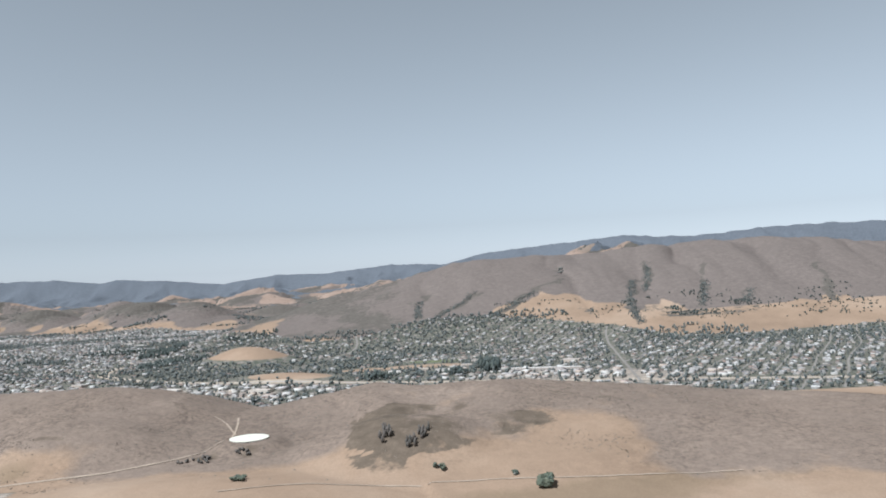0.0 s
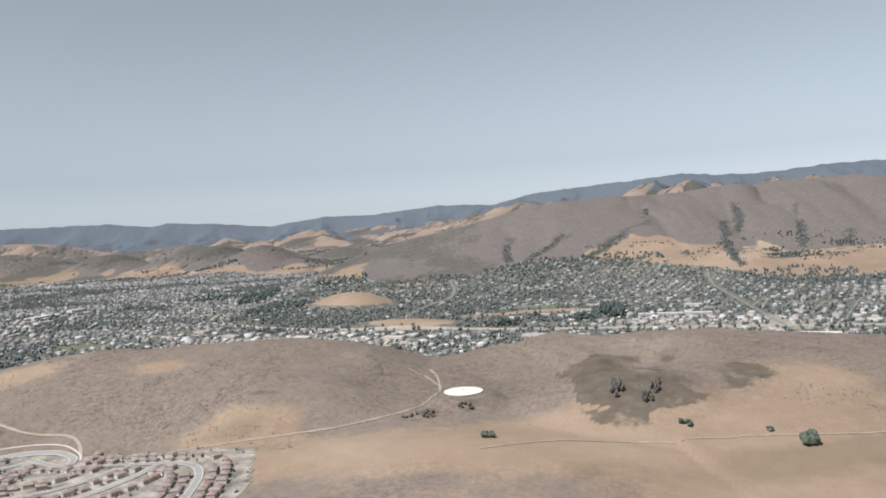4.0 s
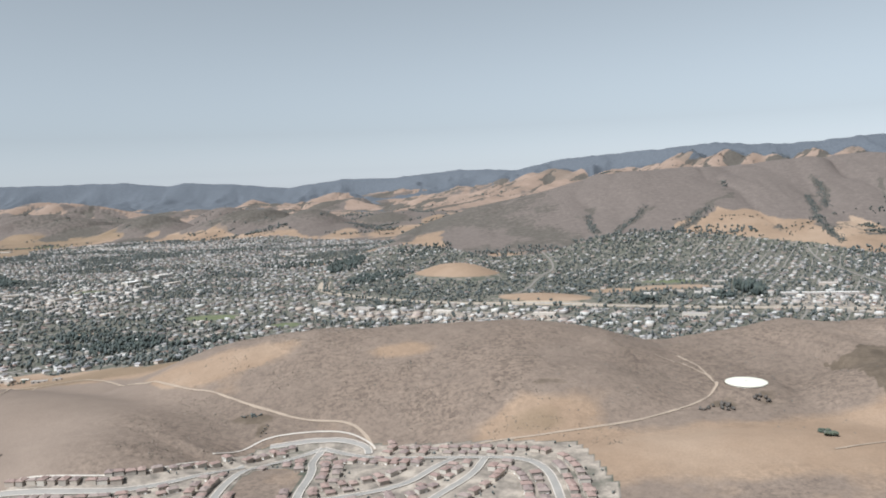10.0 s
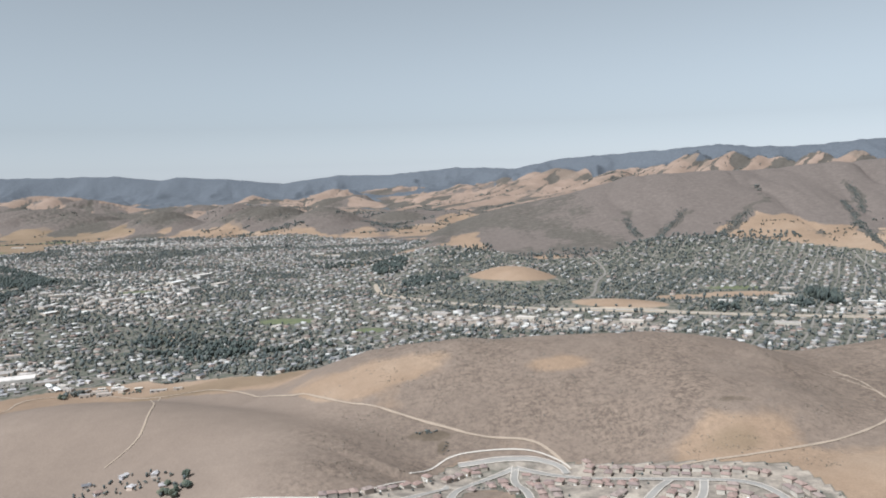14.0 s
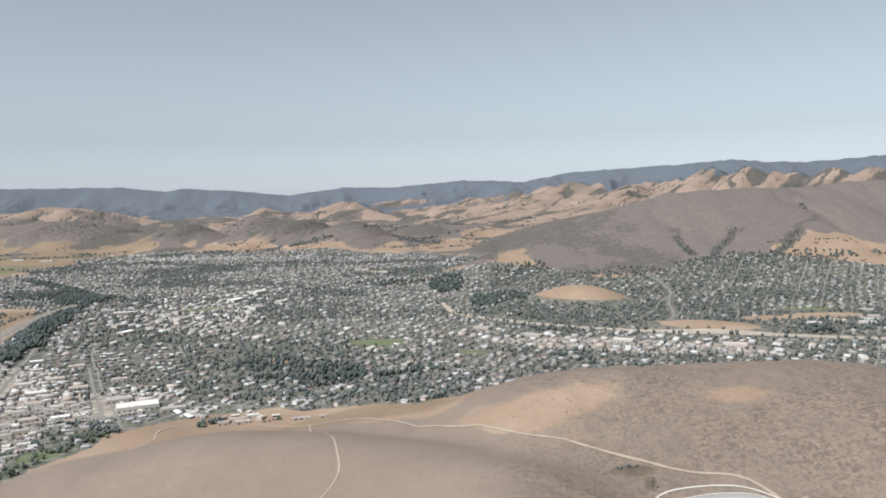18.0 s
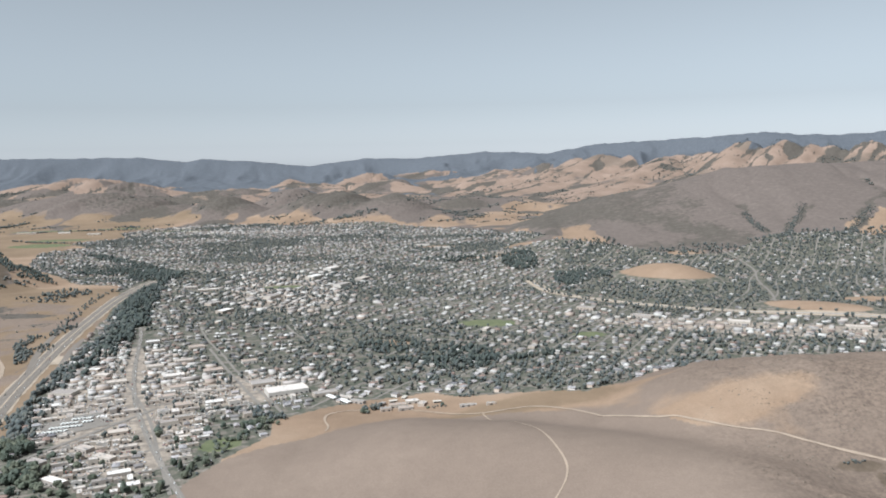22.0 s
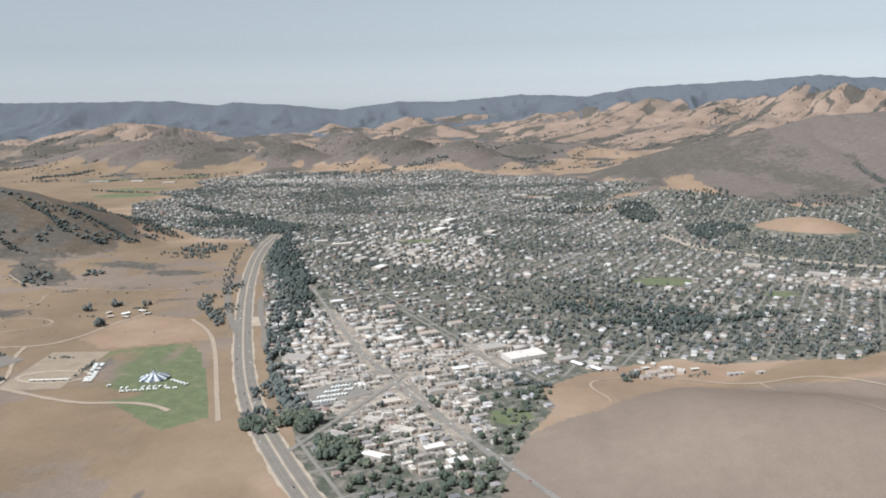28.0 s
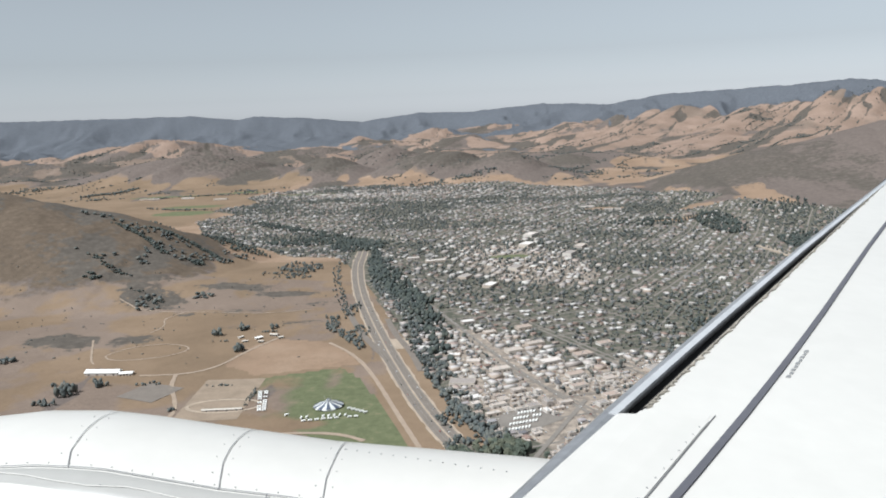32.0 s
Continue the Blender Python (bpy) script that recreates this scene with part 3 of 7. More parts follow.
M_ESTATE_WALL = palette("estate_walls", [(0.44, 0.38, 0.32), (0.38, 0.32, 0.27), (0.50, 0.45, 0.39), (0.34, 0.30, 0.26)], 0.85, 0.12, 0.8, False)
M_WHITE = plain("white_paint", (0.80, 0.79, 0.76), 0.05, 0.6, 0.5, spec=0.5)
M_GREYMETAL = plain("grey_metal", (0.42, 0.42, 0.42), 0.12, 1.0, 0.45, 0.6)
M_DARK = plain("dark_glass", (0.03, 0.035, 0.04), 0.2, 2.0, 0.15, 0.0, spec=0.6)
M_RUBBER = plain("black_rubber", (0.02, 0.02, 0.02), 0.2, 2.0, 0.8)

# ---------------------------------------------------------------- the land: one sheet
_rows = np.concatenate([np.linspace(-900, 140, 14)[:-1], np.geomspace(150, 4720, 600)])
_u = np.linspace(0, 1, 700)
_yy = np.repeat(_rows[:, None], len(_u), 1)
_xl, _xr = -830 - 0.62 * np.maximum(_rows, 250), 190 + 0.62 * np.maximum(_rows, 250)
_xx = _xl[:, None] + (_xr - _xl)[:, None] * _u[None, :]
_zz = height(_xx, _yy)
ground = new("ground", grid_mesh("ground", _xx, _yy, _zz))
ground.data.materials.append(M_GROUND)
tagged(ground, "dry golden grass valley with brown scrub hills and wooded ridges", "ground", kind="structure")


def clear_of(x, y, lines):
    """True where a place keeps clear of the roads given as (line, half width)."""
    ok = np.ones(np.shape(x), bool)
    for pts, half in lines:
        ok &= along(x, y, pts)[0] > half
    return ok


def trade(x, y):
    """How far the buildings are shops and sheds, from 0 to 1."""
    t = mound(x, y, -655, 500, 45, 150, 22, 1.0, 4)
    t = np.maximum(t, mound(x, y, -590, 510, 55, 45, 20, 0.8, 3))
    t = np.maximum(t, mound(x, y, -628, 865, 74, 145, 18, 0.85, 3))
    t = np.maximum(t, mound(x, y, -230, 655, 190, 38, -20, 0.7, 3))
    t = np.maximum(t, mound(x, y, 110, 640, 120, 60, -20, 0.85, 3))
    t = np.maximum(t, mound(x, y, -900, 1600, 260, 45, -5, 0.8, 3))
    t = np.maximum(t, mound(x, y, -1250, 1620, 170, 60, 0, 0.6, 3))
    return t


def covers(x, y, z):
    """How far each kind of cover takes over, from 0 to 1."""
    n1, n2, n3 = fbm(x / 120, y / 120, 71, 4), fbm(x / 45, y / 45, 73, 4), fbm(x / 300, y / 300, 79, 3)
    # brown scrub: the near hills, the hill behind the town and the steep western hill
    near_a = (y < 600) & (x > -700)
    scrub = np.where(near_a, (0.80 + 0.30 * n2) * step(1.5, 7, z + 2 * n2) * step(190, 270, y + 40 * n1) * step(-640, -600, x + 0.4 * (y - 380)), 0.0)
    for cx, cy, rx, ry, tn, amt in ((-398, 446, 36, 15, 0, 0.75), (-430, 456, 70, 17, 0, 0.9), (-183, 324, 24, 13, 20, 0.8), (-40, 288, 110, 22, 0, 0.85), (70, 278, 90, 30, 0, 0.6), (-240, 394, 14, 7, 0, 0.6), (-332, 396, 30, 13, 10, 0.85), (-130, 296, 90, 22, 0, 0.6), (-58, 318, 26, 12, 20, 0.4), (62, 345, 26, 30, -20, 0.7), (34, 322, 40, 14, 0, 0.6)):
        scrub = scrub - np.where(near_a, mound(x, y, cx, cy, rx, ry, tn, amt), 0)
    k_hill = inside(x + 6 * n2, y + 5 * n2, [(-640, 290), (-586, 372), (-548, 404), (-514, 424), (-485, 446), (-462, 438), (-432, 434), (-404, 424), (-376, 398), (-345, 376), (-335, 300), (-560, 300)])
    scrub = np.where(k_hill, np.maximum(scrub, 0.92 + 0.2 * n2), scrub)
    scrub = np.where(near_a, np.maximum(scrub, mound(x, y, -318, 440, 52, 26, 10, 1.1, 3)), scrub)
    brown = (y > 1050) & (y < 1800) & (x > -420)
    scrub = np.where(brown, 0.25 * step(30, 58, z + 26 * n1), scrub)
    west = (y > 600) & (y < 1150) & (x < -870)
    scrub = np.where(west, step(12, 26, z + 10 * n2), scrub)
    scrub = np.where((y < 800) & (x < -740), np.maximum(scrub, 0.26 + 0.9 * n2 + 0.6 * n1 + 0.3 * step(640, 740, y)), scrub)
    fooths = (y > 1650) & (y < 2450) & ~brown
    scrub = np.where(fooths, 0.9 * step(10, 30, z + 22 * n1 + 14 * n3), scrub)
    scrub = np.where(y >= 2450, 0.30 + 1.1 * n1 + 0.5 * n3, scrub)
    # dark brush
    n4, n5 = fbm(x / 30, y / 30, 81, 4), fbm(x / 30, y / 30, 83, 4)
    brush = np.zeros(np.shape(x))
    west_brush = [(-966, 738, 20, 36, 38, 1.0), (-922, 692, 11, 6, 0, 0.9), (-1000, 772, 40, 12, 10, 0.8), (-932, 622, 26, 13, 0, 0.66), (-988, 618, 24, 18, 0, 0.8), (-905, 767, 40, 11, 0, 1.0), (-848, 752, 40, 8, 0, 0.9), (-1030, 770, 60, 16, 15, 0.75), (-815, 720, 24, 8, 0, 0.5), (-826, 662, 22, 8, 0, 0.5), (-880, 700, 40, 7, 0, 0.45), (318, 1050, 34, 14, 0, 0.8), (160, 1062, 14, 8, 0, 0.8)]
    hill_brush = [(390, 1050, 32, 14, 0, 0.8), (350, 1028, 70, 8, 0, 0.7), (-870, 650, 60, 6, 0, 0.4), (-1050, 780, 60, 30, 15, 0.6), (-740, 1900, 130, 60, 0, 0.8), (-1000, 1940, 70, 60, 0, 0.8), (-1180, 1990, 60, 40, 0, 0.8), (-430, 2030, 90, 50, 0, 0.8), (-640, 2420, 90, 60, 0, 0.7)]
    for cx, cy, rx, ry, tn, amt in west_brush + hill_brush:
        brush = np.maximum(brush, mound(x + 0.5 * rx * n4, y + 0.6 * ry * n5, cx, cy, rx * 1.1, ry * 1.1, tn, amt, 2.2) * (1.05 + 0.6 * n2))
    brush = np.where(brown, 0.60 * step(0.0, 0.5, n1 + 0.5 * n2) * step(58, 26, z) * step(1000, 1060, y) + 0.62 * step(-10, -190, x + 90 * n2 + 60 * n1) * step(26, 44, z + 14 * n1 - 30 * (ridged(x / 95 + 0.4 * n1, y / 400, 187, 2) - 0.72)), brush)
    brush = np.where(y > 1750, np.maximum(brush, step(0.22, 0.5, n1 + 0.35 * n2) * 0.8), brush)
    for cx, cy, rx, ry, tn, amt in ((-590, 1860, 105, 120, 20, 0.62), (-735, 1910, 135, 95, 0, 0.9), (-1000, 1960, 90, 90, 0, 0.9), (-1250, 2050, 200, 100, 15, 0.66), (-1180, 1960, 70, 40, 0, 0.9), (-420, 2000, 80, 50, 0, 0.9), (-1900, 2280, 260, 140, 10, 0.6)):
        brush = np.maximum(brush, mound(x, y + 20 * n4, cx, cy + 15, rx, ry, tn, amt, 3) * (1 + 0.35 * n1))
    for line in ((248, 1010, 252, 1090, 285, 1200), (346, 1064, 360, 1110, 402, 1216), (402, 1064, 412, 1085, 426, 1106), (-27, 1065, -8, 1098, 45, 1176), (54, 1075, 74, 1093, 188, 1232), (-35, 1129, -33, 1170, -30, 1217), (-140, 1077, -137, 1120, -134, 1170), (182, 1255, 188, 1275, 192, 1290), (300, 1165, 316, 1230, 324, 1275), (-38, 1100, -38, 1150, -36, 1190), (520, 1050, 530, 1120, 560, 1200)):
        d = along(x + 15 * n4, y + 15 * n5, [line[0:2], line[2:4], line[4:6]])[0]
        brush = np.maximum(brush, (0.72 + 0.5 * n2) * step(9, 2, d + 3 * n4))
    # dark heath on the upper slopes
    rel = np.zeros(np.shape(x))
    for cx, cy, rx, ry, tn, hgt, pw in FOOTHILLS:
        if cy < 2500:
            rel = np.maximum(rel, mound(x, y, cx, cy, rx, ry, tn, 1.0, pw))
    bare = np.maximum(mound(x, y, -1730, 2780, 320, 200, 14, 1.0, 3), 0)
    for cx, cy, rx, ry, tn, hgt in GOLD_HILLS[:-2]:
        bare = np.maximum(bare, mound(x, y, cx - 25, cy - 25, rx, ry, tn, 1.0, 2))
    spur = spurs_at(x, y)[1] * (y > 1950)
    heath = np.zeros(np.shape(x))
    for cx, cy, rx, ry, tn, hgt, pw in (FOOTHILLS[0], FOOTHILLS[1], FOOTHILLS[2], FOOTHILLS[3], FOOTHILLS[6], FOOTHILLS[7]):
        toes = 0.5 * (ridged(x / 60, y / 240, 179, 2) - 0.62)
        heath = np.maximum(heath, (0.8 if cx == -590 else 0.75 if cx == -1370 else 0.95) * step(0.08, 0.28, mound(x, y, cx + 15, cy + 10, rx, ry, tn, 1.0, pw) + 0.24 * n1 + toes))
    scrub = np.where(fooths, np.maximum(scrub, step(0.22, 0.5, rel + 0.28 * n1 + 0.12 * n2)), scrub)
    apron = np.interp(x, [-400, -60, 30, 60, 100, 150, 220, 250, 320, 420, 600, 1200], [24, 20, 15, 28, 46, 54, 50, 41, 38, 32, 28, 26])
    heath = np.where(brown, step(-6, 7, z - apron + 4 + 20 * n1 + 15 * n2 - 38 * (ridged(x / 70 + 0.4 * n1, y / 300, 187, 2) - 0.72)) * (0.86 + 0.25 * n2), heath)
    heath = np.where(west, step(10, 22, z + 10 * n2) * 1.0, heath)
    heath = np.where(near_a, 0.0, heath)
    rv, _ = ravines(x, y)
    deep = (y > 2080) & (z < 170)
    brush = np.where(deep, np.maximum(brush * 0.7, 0.95 * step(0.70, 0.86, rv + 0.10 * n2)), brush)
    # wooded ridges, which take the haze-blued forest colour
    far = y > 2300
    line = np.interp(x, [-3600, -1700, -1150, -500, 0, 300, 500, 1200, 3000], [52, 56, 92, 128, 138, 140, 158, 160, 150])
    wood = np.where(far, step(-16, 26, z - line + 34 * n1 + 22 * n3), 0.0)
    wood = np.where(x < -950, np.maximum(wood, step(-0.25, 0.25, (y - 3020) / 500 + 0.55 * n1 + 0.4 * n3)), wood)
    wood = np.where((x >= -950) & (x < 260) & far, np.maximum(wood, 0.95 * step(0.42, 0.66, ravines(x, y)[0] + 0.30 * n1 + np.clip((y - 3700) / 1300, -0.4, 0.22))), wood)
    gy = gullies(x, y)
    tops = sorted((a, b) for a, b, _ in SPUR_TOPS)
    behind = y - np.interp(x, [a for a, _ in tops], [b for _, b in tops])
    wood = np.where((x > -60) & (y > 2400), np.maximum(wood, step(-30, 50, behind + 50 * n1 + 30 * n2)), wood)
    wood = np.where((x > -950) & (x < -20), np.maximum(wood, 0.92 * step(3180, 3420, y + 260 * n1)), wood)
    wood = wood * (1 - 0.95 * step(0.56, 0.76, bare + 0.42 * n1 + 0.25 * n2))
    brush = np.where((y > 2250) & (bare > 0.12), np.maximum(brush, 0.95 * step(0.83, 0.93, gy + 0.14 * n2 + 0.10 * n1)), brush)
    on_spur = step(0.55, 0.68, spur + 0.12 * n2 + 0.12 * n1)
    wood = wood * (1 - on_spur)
    # oaks in the folds between the spurs, dark patches low on them
    zone = (y > 2000) & (x > -350) & (x < 1150) & (spur > 0.02)
    brush = np.where(zone, np.maximum(brush * (1 - on_spur) * 0.8, 0.95 * step(0.60, 0.44, spur + 0.16 * n2) * step(-0.55, -0.1, n3 + 0.5 * n1)), brush)
    brush = np.where(zone, np.maximum(brush, 0.95 * step(0.83, 0.93, gy + 0.14 * n2 + 0.12 * n3)), brush)
    scrub = np.where(zone, 0.25 + 0.9 * n1, scrub)
    scrub = np.where((y >= 2450) & (bare > 0.2), 0.25 + 0.9 * n1, scrub)
    # grey chaparral in patches over the second row
    mid = (y > 2250) & ~zone
    heath = np.where(mid, np.maximum(heath, 0.95 * step(-0.02, 0.18, n1 + 0.35 * n2 + 0.25 * n3)), heath)
    heath = np.where(zone, 0.8 * step(0.18, 0.4, n1 + 0.3 * n2) * step(90, 50, z), heath)
    town = inside(x, y, TOWN)
    yard = np.where(town, 1.0, 0.0)
    yard = yard * (1 - step(3, 8, mound(x, y, -224, 903, 55, 39, -35, 13, 2.6))) * (1 - step(1.5, 3.2, mound(x, y, -143, 722, 48, 26, -25, 5, 2.5)))
    yard = np.maximum(yard, np.where(inside(x, y, SUBDIVISION), 0.95, 0))
    open_land = np.zeros(np.shape(x), bool)
    for cx, cy, rx, ry in ((-75, 762, 26, 13), (-20, 770, 38, 16), (-140, 1130, 40, 14), (-330, 1180, 55, 18), (-505, 625, 14, 9), (-710, 470, 8, 22), (-724, 549, 9, 17), (-698, 461, 8, 9), (-1326, 1537, 90, 18), (-1209, 1452, 60, 12), (-1110, 1667, 90, 9), (-1290, 1640, 80, 12), (-398, 1110, 42, 11), (-478, 1245, 30, 12)):
        open_land |= ((x - cx) / rx) ** 2 + ((y - cy) / ry) ** 2 < 1
    yard = np.where(open_land, 0.1, yard)
    turf = np.where(inside(x, y, FIELD), 0.85 + 0.25 * n2 - mound(x, y, -806, 492, 26, 45, 0, 0.55) - mound(x, y, -772, 525, 8, 40, 0, 0.4) - mound(x, y, -785, 452, 26, 9, 0, 0.5), 0.0)
    for cx, cy, rx, ry in ((-430, 690, 26, 14), (-355, 640, 14, 9), (-574, 412, 11, 12), (-1165, 1405, 55, 34), (-1180, 1500, 60, 25), (-1290, 1700, 90, 16), (-1150, 1730, 60, 14), (-1000, 1640, 70, 16), (-640, 900, 26, 12), (-5, 812, 34, 12)):
        turf = np.where(((x - cx) / rx) ** 2 + ((y - cy) / ry) ** 2 < 1, 0.62, turf)
    busy = np.maximum(trade(x, y) * step(0.35, 0.6, trade(x, y)) * yard * (1.15 + 0.4 * n2), np.where(inside(x, y, SUBDIVISION), 0.72 + 0.4 * n2, 0))
    basin = ((x + 278) / 11) ** 2 + ((y - 283) / 18) ** 2 < 1
    yard, busy = np.where(basin, 0.0, yard), np.where(basin, 0.0, busy)
    rocky = np.where(near_a, step(-372, -320, x + 12 * n2) * np.clip(scrub, 0, 1), np.clip(scrub, 0, 1) * 0.45)
    # dark sage: the ragged patch below the eastern top, the steep western hill
    sage = np.zeros(np.shape(x))
    wx, wy = x + 7 * n4 + 4 * n2, y + 6 * n5
    patch = inside(wx, wy, [(-46, 381), (-36, 380), (-21, 391), (2, 390), (14, 376), (22, 368), (40, 370), (47, 359), (42, 345), (22, 341), (11, 341), (7, 327), (-8, 322), (-24, 323), (-42, 329)])
    loose = inside(wx, wy, [(-46, 324), (-10, 324), (-18, 313), (-28, 308), (-42, 317)]) | inside(wx, wy, [(4, 366), (22, 372), (28, 352), (12, 350)])
    loose |= inside(wx, wy, [(20, 366), (40, 368), (45, 358), (40, 346), (22, 344)])
    sage = np.where(patch, 0.68 + 0.8 * n4 + 0.3 * n2, np.where(loose, 0.42 + 0.7 * n4, sage))
    for cx, cy, rx, ry, tn, amt in ((-103, 341, 8, 6, 0, 0.7), (-86, 344, 8, 5, 0, 0.6), (-300, 347, 10, 5, 0, 0.8), (-294, 338, 3, 6, 0, 0.7), (-172, 347, 15, 4, 0, 0.5), (60, 395, 60, 12, 0, 0.42)):
        sage = np.maximum(sage, mound(x + 5 * n4, y + 5 * n5, cx, cy, rx, ry, tn, amt, 3.0))
    brush = np.where(west, np.maximum(brush, (0.46 + 0.9 * n2 + 0.5 * n4) * step(12, 26, z + 10 * n2)), brush)
    sage = np.where(west, np.maximum(sage, 0.95 * step(10, 24, z + 10 * n2)), sage)
    rocky = np.where(brown | west, 0.12 * rocky, rocky)
    # painted haze sets in with distance up the valley
    straw = step(1750, 2300, y + 150 * n3)
    russet = np.where(y < 900, (0.86 + 0.5 * n1) * step(-560, -760, x + 60 * n1), 0.0)
    russet = np.maximum(russet, 0.75 * step(-950, -1150, x + 80 * n1) * step(1150, 1300, y) * step(2350, 2150, y))
    mown = inside(x + 3 * n4, y + 3 * n5, [(-846, 590), (-826, 613), (-790, 604), (-760, 552), (-824, 534), (-850, 560)])
    russet, scrub = np.where(mown, 0.2, russet), np.where(mown, 0.0, scrub)
    for cx, cy, rx, ry, amt in ((-415, 447, 70, 18, 0.85), (-183, 324, 22, 12, 0.6), (40, 285, 140, 20, 0.7)):
        russet = np.maximum(russet, mound(x, y, cx, cy, rx, ry, 10, amt))
    return dict(russet=russet, straw=straw, sage=sage, rocky=rocky, lots=busy, scrub=scrub, heath=heath, brush=brush, wood=wood, yard=yard, turf=turf)


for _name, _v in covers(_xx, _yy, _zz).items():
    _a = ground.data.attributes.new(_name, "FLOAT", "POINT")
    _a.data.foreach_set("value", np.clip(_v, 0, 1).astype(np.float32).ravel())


# ---------------------------------------------------------------- roads, laid on the land
def resample(pts, gap):
    p = np.array([q[:2] for q in pts], float)
    for _ in range(2):                                    # round the corners
        a, b = 0.75 * p[:-1] + 0.25 * p[1:], 0.25 * p[:-1] + 0.75 * p[1:]
        p = np.concatenate([p[:1], np.stack([a, b], 1).reshape(-1, 2), p[-1:]])
    s = np.concatenate([[0], np.cumsum(np.hypot(*np.diff(p, axis=0).T))])
    t = np.arange(0, s[-1], gap)
    return np.stack([np.interp(t, s, p[:, 0]), np.interp(t, s, p[:, 1])], 1)


def ribbon(name, pts, left, right, lift, gap=3.0, across=5, uneven=0.0):
    p = resample(pts, gap)
    d = np.gradient(p, axis=0)
    d /= np.maximum(np.hypot(d[:, 0], d[:, 1]), 1e-6)[:, None]
    nrm = np.stack([-d[:, 1], d[:, 0]], 1)
    w = np.linspace(-right, left, across)
    wob = 1 + uneven * fbm(p[:, 0] / 6, p[:, 1] / 6, 91, 2)
    X = p[:, 0:1] + nrm[:, 0:1] * w[None, :] * wob[:, None]
    Y = p[:, 1:2] + nrm[:, 1:2] * w[None, :] * wob[:, None]
    return grid_mesh(name, X, Y, height(X, Y) + lift)


def road(name, pts, half, mat, lift, label, category="road", uneven=0.0, gap=3.0):
    ob = new(name, ribbon(name, pts, half, half, lift, gap, 5, uneven))
    ob.data.materials.append(mat)
    return tagged(ob, label, category, kind="structure")


def lines_on(road_ob, pts, offsets, lift, half=0.16):
    for off in offsets:
        me = ribbon("lane_line", pts, off + half, half - off, lift, 4.0, 2)
        part("lane_line", me, M_LINE, road_ob)


road("road_shoulder", HIGHWAY, 6.7, M_GRAVEL, 0.16, "pale gravel shoulders of the highway", "road", 0.15)
highway = road("road_highway", HIGHWAY, 5.4, M_ASPHALT, 0.30, "divided grey asphalt highway with faded lane lines", "highway")
lines_on(highway, HIGHWAY, (-4.9, -2.9, -1.0, 1.0, 2.9, 4.9), 0.36, 0.06)
part("median", ribbon("median", HIGHWAY, 0.55, 0.55, 0.40, 4.0, 3), M_GRAVEL, highway, "dusty concrete median barrier")

BROAD_ST = road("road_avenue", BROAD, 1.4, M_STREET, 0.22, "wide grey asphalt avenue through the business district", "road")
lines_on(BROAD_ST, BROAD, (-0.15, 0.15), 0.28, 0.06)
road("road_side_street", SECOND, 0.95, M_STREET, 0.22, "grey asphalt street between flat-roofed shops", "road")
road("road_cross_street", CROSS, 1.3, M_STREET, 0.24, "grey asphalt cross street beside a parking yard", "road")
road("road_railway_bed", RAIL, 6.0, M_GRAVEL, 0.20, "pale gravel railway bed through the town", "railway")
part("rail_track", ribbon("rail_track", RAIL, 0.7, 0.7, 0.34, 4.0, 2), M_GREYMETAL, bpy.data.objects["road_railway_bed"])
road("road_hill_road", EAST_ROAD, 1.25, M_STREET, 0.3, "straight pale street climbing to the hill", "road")
road("road_knoll_road", KNOLL_ROAD, 1.2, M_STREET, 0.3, "curving pale street beside the golden rise", "road")
road("road_trail", TRAIL_A, 0.62, M_DIRT, 0.22, "pale dirt trail along the hill's foot", "trail", 0.4)
for _pts, _h in ((TRAIL_B, 0.4), (TRAIL_C, 0.55), (TRAIL_D, 0.45), ([(-512, 465), (-522, 464), (-530, 458), (-529, 446), (-524, 432), (-525, 422)], 0.6), (TRAIL_E, 0.4)):
    road("road_trail", _pts, _h, M_DIRT, 0.2, "narrow dirt trail worn into the dry grass", "trail", 0.4)
for _pts, _h in (([(-828, 617), (-844, 584), (-852, 557), (-868, 541), (-902, 542)], 1.1), ([(-876, 541), (-872, 520), (-863, 501), (-854, 478), (-856, 462)], 1.3), ([(-965, 622), (-946, 575), (-940, 567)], 0.7),
                 ([(-940, 585), (-935, 576), (-919, 574), (-891, 583), (-884, 600), (-905, 612), (-930, 605), (-940, 585)], 0.7), ([(-788, 601), (-765, 569), (-747, 520), (-731, 466), (-715, 415)], 1.3),
                 ([(-850, 466), (-798, 441), (-775, 442), (-757, 439), (-742, 428)], 1.4), ([(-925, 700), (-935, 680), (-925, 660), (-930, 640)], 0.6), ([(-990, 730), (-960, 705), (-900, 700), (-850, 690), (-815, 700)], 0.6)):
    road("road_farm_track", _pts, _h, M_DIRT, 0.2, "dusty farm track across the pasture", "track", 0.3)
SUB_STREETS = [[(-266, 325), (-250, 316), (-235, 308), (-208, 299), (-190, 294), (-181, 284), (-179, 264), (-179, 240)],
               [(-213, 300), (-220, 292), (-229, 278), (-244, 271), (-264, 264)], [(-202, 297), (-206, 284), (-219, 268), (-227, 250), (-232, 238)],
               [(-266, 325), (-268, 310), (-263, 292), (-265, 272), (-262, 256), (-245, 248), (-226, 246)],
               [(-266, 325), (-276, 317), (-285, 308), (-291, 293), (-293, 274), (-290, 258)], [(-370, 279), (-342, 277), (-322, 280), (-304, 292), (-290, 306)],
               [(-288, 328), (-272, 331), (-258, 331), (-248, 325), (-247, 318)]]
